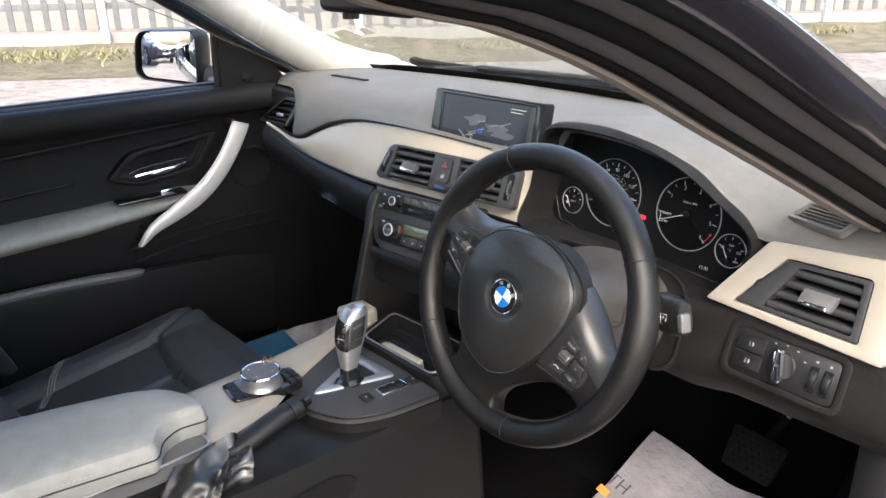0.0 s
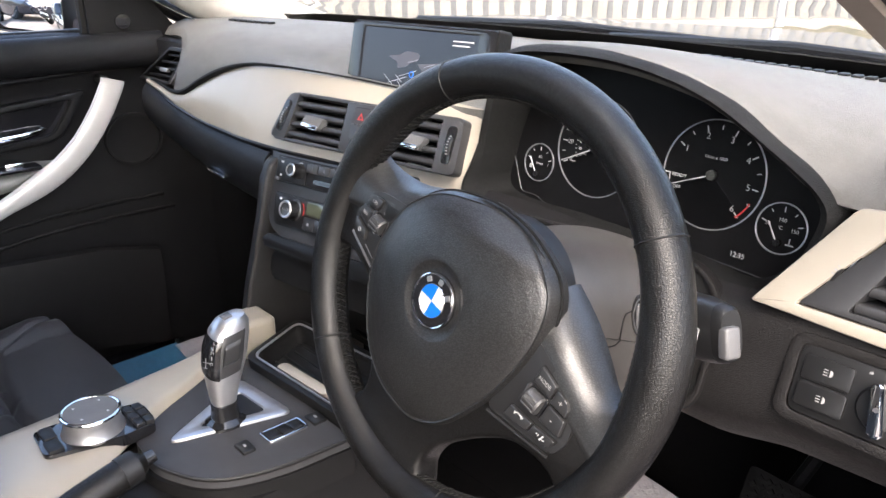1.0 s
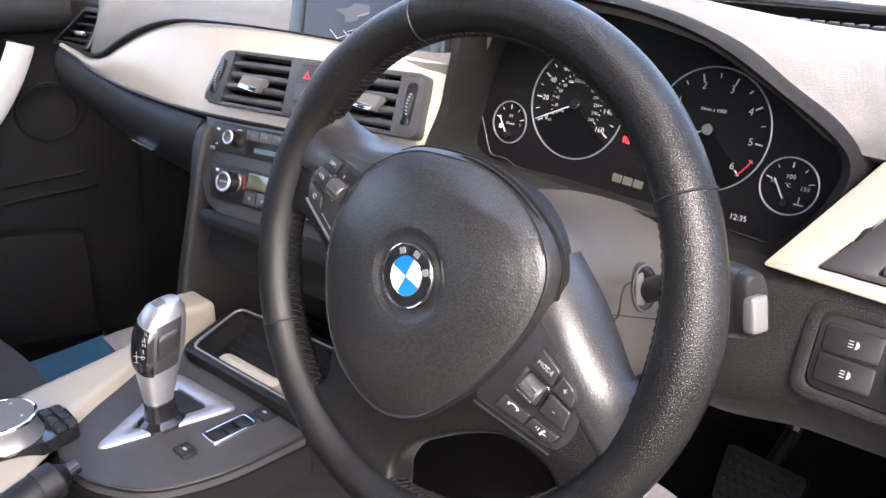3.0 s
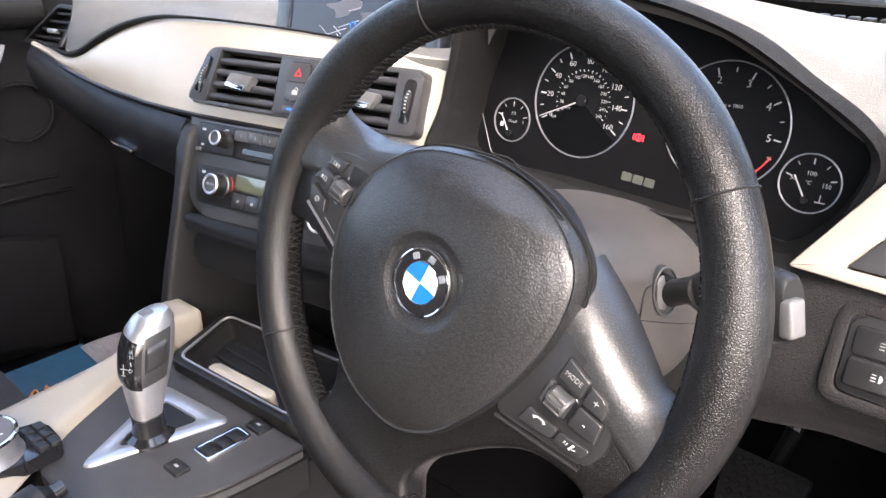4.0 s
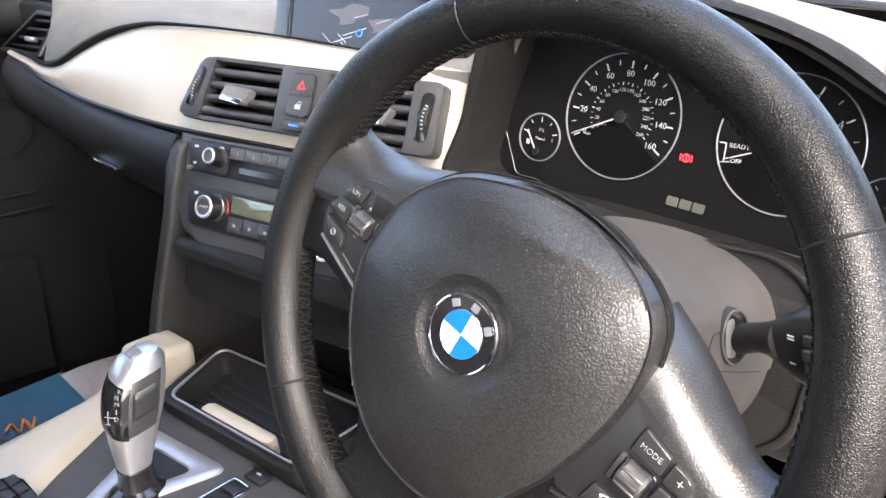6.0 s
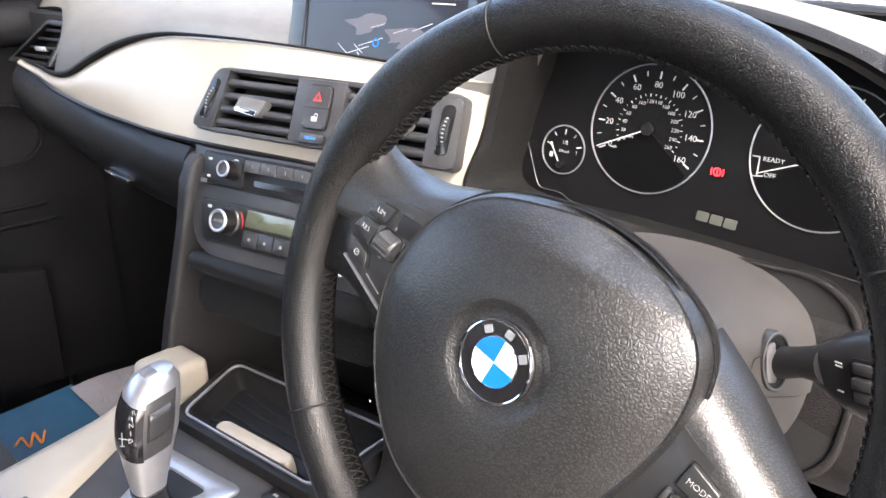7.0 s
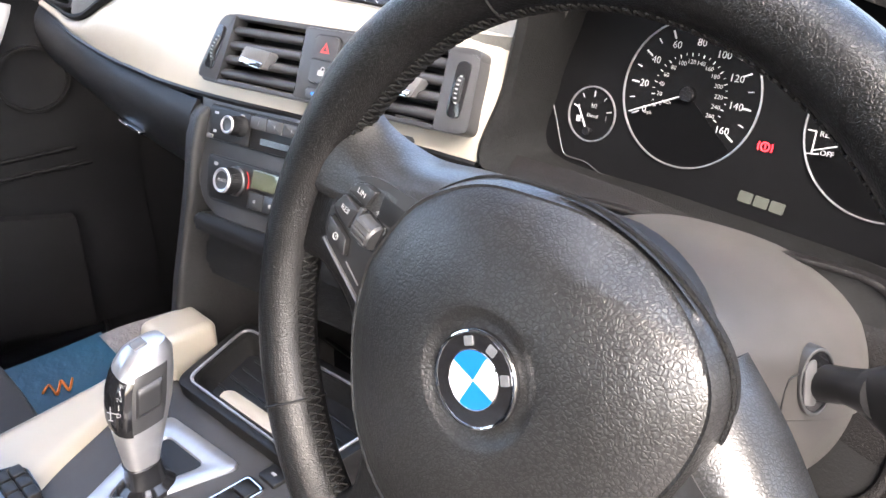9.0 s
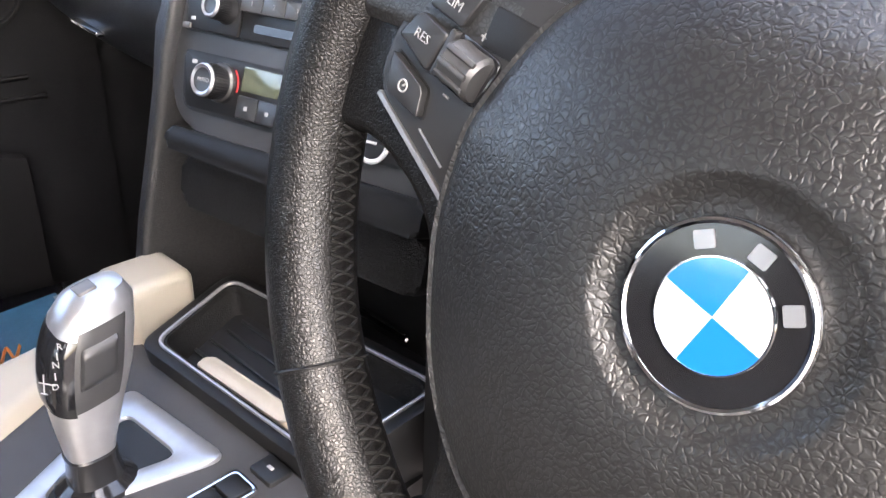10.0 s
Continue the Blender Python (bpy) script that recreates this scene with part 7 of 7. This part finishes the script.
rail_strip("right_pillar", [(0.0, 0.0, 0), (0.004, -0.003, 0), (0.050, 0.008, 0), (0.056, 0.014, 0), (0.056, 0.03, 0.1), (-0.010, 0.0, 0.4), (-0.006, 0.012, 0)], BROWN_TRIM, "dark grey-brown screen pillar trim")
rail_strip("trim_edge", [(-0.005, 0.002, 0), (-0.001, -0.0050, 0), (0.013, -0.0045, 0), (0.014, -0.001, 0), (0.0, 0.004, 0)], TAN_EDGE, "pale edge of the pillar cloth")
rail_strip("door_seal", [(0.058 + 0.011 * math.cos(a), 0.018 + 0.011 * math.sin(a), 0) for a in np.linspace(0, 2 * math.pi, 12, endpoint=False)], SEAL, "black rubber door seal")
rail_strip("inner_groove", [(0.0250 + 0.0055 * math.cos(a), 0.0012 + 0.004 * math.sin(a), 0) for a in np.linspace(0, 2 * math.pi, 10, endpoint=False)], SEAL, "dark groove of the pillar trim")
rail_strip("outer_seal", [(0.0985 + 0.0055 * math.cos(a), 0.0290 + 0.0055 * math.sin(a), 0) for a in np.linspace(0, 2 * math.pi, 10, endpoint=False)], SEAL, "second rubber seal")
rail_strip("door_step", [(0.070, 0.020, 0), (0.080, 0.022, 0), (0.092, 0.029, 0), (0.092, 0.034, 0), (0.070, 0.040, 0.05)], BROWN_TRIM, "black inner door step")
rail_strip("pillar_skin", [(0.094, 0.028, 0), (0.112, 0.034, 0), (0.117, 0.038, 0), (0.132, 0.043, 0), (0.138, 0.049, 0), (0.134, 0.054, 0), (0.115, 0.055, 0.0), (0.05, 0.045, 0.15), (0.05, 0.03, 0.10)], BODY, "dark painted pillar")
# windscreen, roof, bonnet
rows = []
for t in np.linspace(0, 1, 14):
    row = []
    for x in np.linspace(-1, 1, 25):
        xx = x * (0.69 - 0.13 * t)
        y = 0.62 - 0.12 * x * x - (0.85 * t) + 0.06 * x * x * t
        z = 0.965 + 0.40 * t ** 0.82 - 0.12 * abs(x) ** 8 * min(1.0, 4 * t)
        row.append((xx, y, z))
    rows.append(row)
ws = part("windscreen", sheet(rows, 0.005), GLASS, body, "clear raked windscreen")
ws.visible_shadow = False
band = []
for t in np.linspace(0.0, 0.05, 6):
    band.append([(x * (0.685 - 0.13 * t), 0.612 - 0.12 * x * x - 0.85 * t + 0.06 * x * x * t, 0.958 + 0.40 * max(t, 1e-6) ** 0.82) for x in np.linspace(-1, 1, 40)])
part("screen_band", sheet(band, 0.002), DULL, body, "black printed band at the foot of the windscreen")
for sx in (-0.74, 0.74):
    for wy in (1.05, -1.75):
        wh = part("wheel", lathe([(0.20, -0.10), (0.30, -0.11), (0.322, -0.08), (0.322, 0.08), (0.30, 0.11), (0.20, 0.10)], 36, m=Matrix.Translation((sx, wy, 0.322)) @ Matrix.Rotation(radians(90), 4, "Y")), TYRE, body, "black tyre")
        part("wheel_rim", joined(lathe([(0.0, -0.02), (0.06, -0.02), (0.06, 0.02), (0.0, 0.02)], 20), lathe([(0.18, -0.09), (0.205, -0.09), (0.205, 0.09), (0.18, 0.09)], 36), *[box(0.05, 0.19, -0.022, 0.022, -0.02, 0.02, 0.004, m=Matrix.Rotation(2 * math.pi * i / 5, 4, "Z")) for i in range(5)]), SILVER, wh, "silver alloy rim", local=True).matrix_basis = Matrix.Translation((sx, wy, 0.322)) @ Matrix.Rotation(radians(90), 4, "Y")
part("front_wing", box(0.70, 0.80, 0.62, 1.75, 0.45, 0.90, 0.05, 4), BODY, body, "dark painted front wing")
part("front_wing", box(-0.80, -0.70, 0.62, 1.75, 0.45, 0.90, 0.05, 4), BODY, body, "dark painted front wing")
part("underbody", box(-0.70, 0.70, -2.4, 1.75, 0.20, 0.235, 0.01), RUBBER, body)
part("roof", sheet([[(x * 0.60, y + 0.05 * (1 - x * x) * max(0.0, (y + 0.5) / 0.5), 1.385 + 0.03 * (1 - x * x) - 0.09 * max(0.0, (y + 0.45) / 0.45) ** 2) for x in np.linspace(-1, 1, 20)] for y in np.linspace(-0.16, -2.4, 30)], 0.02), HEADLINER, body, "pale headlining under the roof")
part("roof_skin", sheet([[(x * 0.62, y + 0.05 * (1 - x * x) * max(0.0, (y + 0.5) / 0.5), 1.412 + 0.03 * (1 - x * x) - 0.10 * max(0.0, (y + 0.45) / 0.45) ** 2) for x in np.linspace(-1, 1, 20)] for y in np.linspace(-0.14, -2.4, 30)], 0.01), BODY, body)
rows = []
for t in np.linspace(0, 1, 20):
    rows.append([(x * (0.80 - 0.06 * t), 0.70 - 0.10 * x * x + 1.10 * t - 0.16 * x * x * t, 0.955 + 0.03 * (1 - x * x) - 0.02 * t - 0.20 * t ** 4 + 0.012 * math.exp(-((abs(x) - 0.55) / 0.08) ** 2)) for x in np.linspace(-1, 1, 33)])
part("bonnet", sheet(rows, 0.012), BODY, body, "glossy dark bonnet")
part("cowl", sheet([[(x * 0.70, 0.60 - 0.10 * x * x + d, z) for x in np.linspace(-1, 1, 24)] for d, z in ((-0.01, 0.968), (0.02, 0.978), (0.045, 0.970), (0.085, 0.955), (0.13, 0.955))], 0.008), RUBBER, body, "black scuttle panel")
for x0, x1, y0, y1 in ((-0.45, 0.25, 0.655, 0.685), (0.02, 0.60, 0.645, 0.600)):
    part("wiper", tube([(x0, y0, 0.982), ((x0 + x1) / 2, (y0 + y1) / 2 + 0.01, 0.992), (x1, y1, 0.984)], [0.008, 0.007, 0.005], 8), RUBBER, body, "black wiper blade")
part("sill", box(0.66, 0.86, -1.9, 0.62, 0.24, 0.40, 0.03, 3), BODY, body, "dark painted sill")
part("left_wall", box(-0.86, -0.78, -2.4, -1.05, 0.25, 1.0, 0.03), BODY, body)
part("left_pillar_post", box(-0.74, -0.66, -1.10, -0.98, 0.30, 1.36, 0.02), GREY_PLASTIC, body, "grey centre pillar trim")
part("right_pillar_post", box(0.60, 0.74, -1.16, -1.02, 0.30, 1.36, 0.02), GREY_PLASTIC, body, "grey centre pillar trim")
part("rear_door", box(0.72, 0.84, -2.1, -1.16, 0.30, 0.96, 0.03), BODY, body, "dark painted rear door")
part("rear_wall", box(-0.80, 0.80, -2.5, -2.42, 0.25, 0.98), SEAT, body)
rw = part("rear_window", sheet([[(x * (0.66 - 0.08 * t), -2.43 + 0.02 * t, 0.98 + 0.40 * t) for x in (-1, -0.5, 0, 0.5, 1)] for t in (0, 0.5, 1)], 0.004, front=(0, -1, 0)), GLASS, body, "clear rear window")
rw.visible_shadow = False
part("kick_panel", box(0.70, 0.74, 0.20, 0.66, 0.26, 0.94, 0.01), SEAT, body, "black footwell side panel")
part("left_kick_panel", box(-0.76, -0.72, 0.20, 0.66, 0.26, 0.94, 0.01), SEAT, body)
rm = thing("rear_view_mirror", (-0.03, 0.05, 1.2), "black interior rear-view mirror", "mirror")
part("housing", box(-0.125, 0.115, 0.032, 0.062, 1.158, 1.215, 0.014, 4, m=None), PLASTIC, rm)
part("stem", tube([(-0.005, 0.062, 1.19), (-0.005, 0.12, 1.21), (-0.005, 0.20, 1.205)], 0.012, 10), PLASTIC, rm)
part("sensor", lathe([(0.0, 0.0), (0.013, 0.0), (0.013, 0.010), (0.0, 0.012)], 20, m=Matrix.Translation((-0.055, 0.05, 1.150))), PLASTIC, rm)

# ---- outside ----
solo("ground", sheet([[(x, y, 0.0) for x in np.linspace(-400, 400, 9)] for y in np.linspace(-400, 400, 9)]), GRAVEL, "sandy gravel yard", "ground", kind="structure")
FA, FB = Vector((-14.6, -3.6, 0)), Vector((2.6, 23.8, 0))
fdir = (FB - FA).normalized()
fang = math.atan2(fdir.y, fdir.x)
FM = Matrix.Translation(FA) @ Matrix.Rotation(fang, 4, "Z")
flen = (FB - FA).length
verge = []
rng = np.random.RandomState(5)
for u in np.linspace(-3, flen + 6, 120):
    verge.append([tuple(FM @ Vector((u, v, 0.005 + 0.16 * math.exp(-((v + 0.55) / 0.55) ** 2) + 0.05 * noise.noise((u * 0.9, v * 1.6, 0.0)) * math.exp(-((v + 0.6) / 0.9) ** 2)))) for v in np.linspace(-2.6, 0.5, 22)])
solo("verge", sheet(verge), EARTH, "dry earth verge along the fence", "verge", kind="structure")
fence = thing("palisade_fence", FA, "weathered grey vertical-slat fence with posts and rails", "fence")
pick = finish(box(-0.042, 0.042, -0.010, 0.010, 0.30, 2.1, 0.003))
pick.materials.append(FENCE)
nslat = int(flen / 0.235)
for i in range(nslat):
    ob = part("slat", pick, FENCE, fence, local=True)
    ob.matrix_basis = Matrix.Rotation(fang, 4, "Z") @ Matrix.Translation((0.1 + 0.235 * i, 0, random.uniform(-0.01, 0.01))) @ Matrix.Rotation(random.uniform(-0.008, 0.008), 4, "Y")
for z in (0.62, 1.75):
    part("rail", placed(box(0, flen, 0.012, 0.06, z - 0.045, z + 0.045, 0.004), FM), FENCE, fence, "horizontal rail")
post = finish(box(-0.05, 0.05, -0.09, -0.01, 0.0, 2.2, 0.006))
post.materials.append(STEEL)
for i in range(int(flen / 3.55)):
    ob = part("post", post, STEEL, fence, "pale steel post", local=True)
    ob.matrix_basis = Matrix.Rotation(fang, 4, "Z") @ Matrix.Translation((0.35 + 3.55 * i, 0, 0))
part("gravel_board", placed(box(0, flen, 0.02, 0.07, 0.02, 0.26, 0.006), FM), PALE_WALL, fence, "pale gravel board")
solo("wall_yard", placed(box(-6, flen + 10, 4.0, 4.3, 0.0, 4.2), FM), PALE_WALL, "pale wall beyond the fence", "wall", kind="structure")
# grass and weeds along the fence
verts, faces = [], []
rng = np.random.RandomState(11)
for i in range(5200):
    u = rng.uniform(0, flen)
    v = -0.9 + 0.45 * rng.randn()
    if noise.noise((u * 0.5, v, 3.0)) < 0.02:
        continue
    h, a, w = rng.uniform(0.03, 0.12), rng.uniform(0, 6.28), rng.uniform(0.006, 0.014)
    b = FM @ Vector((u, v, 0.08))
    tip = b + Vector((0.08 * math.cos(a), 0.08 * math.sin(a), h))
    s = Vector((-math.sin(a), math.cos(a), 0)) * w
    k = len(verts)
    verts += [tuple(b - s), tuple(b + s), tuple(b + s * 0.6 + Vector((0.03 * math.cos(a), 0.03 * math.sin(a), h * 0.6))), tuple(tip)]
    faces += [(k, k + 1, k + 2), (k, k + 2, k + 3)]
me = bpy.data.meshes.new("grass")
me.from_pydata(verts, [], faces)
me.materials.append(LEAF)
tagged(new("grass", me), "dry grass tufts along the fence", "grass", kind="stuff")


def suv():
    s = thing("parked_car", (-1.2, -15.5, 0.0), "dark parked off-road car behind", "car")
    secs = [(0.0, 0.72, 0.35, 0.78), (0.25, 0.90, 0.30, 0.98), (1.1, 0.92, 0.30, 1.06), (1.5, 0.92, 0.30, 1.10)]
    loops = [[(x, -y, z) for x, z in rounded([(-w, lo), (w, lo), (w, hi - 0.12), (w * 0.8, hi), (-w * 0.8, hi), (-w, hi - 0.12)], [0.12, 0.12, 0.1, 0.15, 0.15, 0.1], 4)] for y, w, lo, hi in secs + [(4.4, 0.90, 0.32, 1.12), (4.6, 0.82, 0.4, 1.0)]]
    part("body", rings(loops), BODY, s, local=True)
    loops = [[(x, -y, z) for x, z in rounded([(-w, 1.04), (w, 1.04), (w * 0.80, hi), (-w * 0.80, hi)], 0.08, 4)] for y, w, hi in ((1.35, 0.84, 1.10), (2.1, 0.86, 1.62), (3.6, 0.86, 1.66), (4.4, 0.80, 1.15))]
    part("cabin", rings(loops), GLASS_DARK, s, "dark cabin glass", local=True)
    part("roof", box(-0.66, 0.66, -3.6, -2.1, 1.62, 1.69, 0.03, m=None), BODY, s, local=True)
    for x in (-0.30, 0.30):
        part("grille", ring_prism([(x * 0.55 + 0.13 * math.cos(a), 0.80 + 0.10 * math.sin(a)) for a in np.linspace(0, 6.283, 20, endpoint=False)], [(x * 0.55 + 0.10 * math.cos(a), 0.80 + 0.075 * math.sin(a)) for a in np.linspace(0, 6.283, 20, endpoint=False)], 0.0, 0.05, m=Matrix(((1, 0, 0, 0), (0, 0, 1, -0.03), (0, 1, 0, 0), (0, 0, 0, 1)))), CHROME, s, local=True)
    for sd in (-1, 1):
        part("headlight", prism(rounded([(sd * 0.42, 0.72), (sd * 0.78, 0.76), (sd * 0.82, 0.90), (sd * 0.44, 0.86)], 0.03, 4), 0.0, 0.10, 0.01, m=Matrix(((1, 0, 0, 0), (0, 0, 1, -0.18), (0, 1, 0, 0), (0, 0, 0, 1)))), LAMP_GLASS, s, "clear headlight", local=True)
        for y in (0.95, 3.65):
            w = part("wheel", lathe([(0.20, -0.11), (0.33, -0.11), (0.36, -0.07), (0.36, 0.07), (0.33, 0.11), (0.20, 0.11)], 32, m=Matrix.Translation((sd * 0.86, -y, 0.36)) @ Matrix.Rotation(radians(90), 4, "Y")), TYRE, s, local=True)
            part("wheel_rim", joined(lathe([(0.20, -0.06), (0.225, 0.10), (0.21, 0.115), (0.19, 0.10)], 32), *[box(0.03, 0.21, -0.025, 0.025, 0.06, 0.10, 0.006, m=Matrix.Rotation(2 * math.pi * i / 5, 4, "Z")) for i in range(5)], lathe([(0, 0.11), (0.05, 0.11), (0.05, 0.05)], 16)), SILVER, w, "silver alloy rim", local=True).matrix_basis = Matrix.Translation((sd * 0.875, -y, 0.36)) @ Matrix.Rotation(radians(90 * sd), 4, "Y")
    part("number_plate", box(-0.26, 0.26, 0.0, 0.03, 0.50, 0.61, 0.004, m=None), PLATE, s, "plain white plate", local=True)
    part("bumper", box(-0.78, 0.78, -0.10, 0.02, 0.36, 0.48, 0.03, m=None), PLASTIC, s, local=True)
    return s


car = suv()
car.matrix_basis = Matrix.Translation((-1.2, -8.6, 0.0)) @ Matrix.Rotation(radians(-36), 4, "Z")
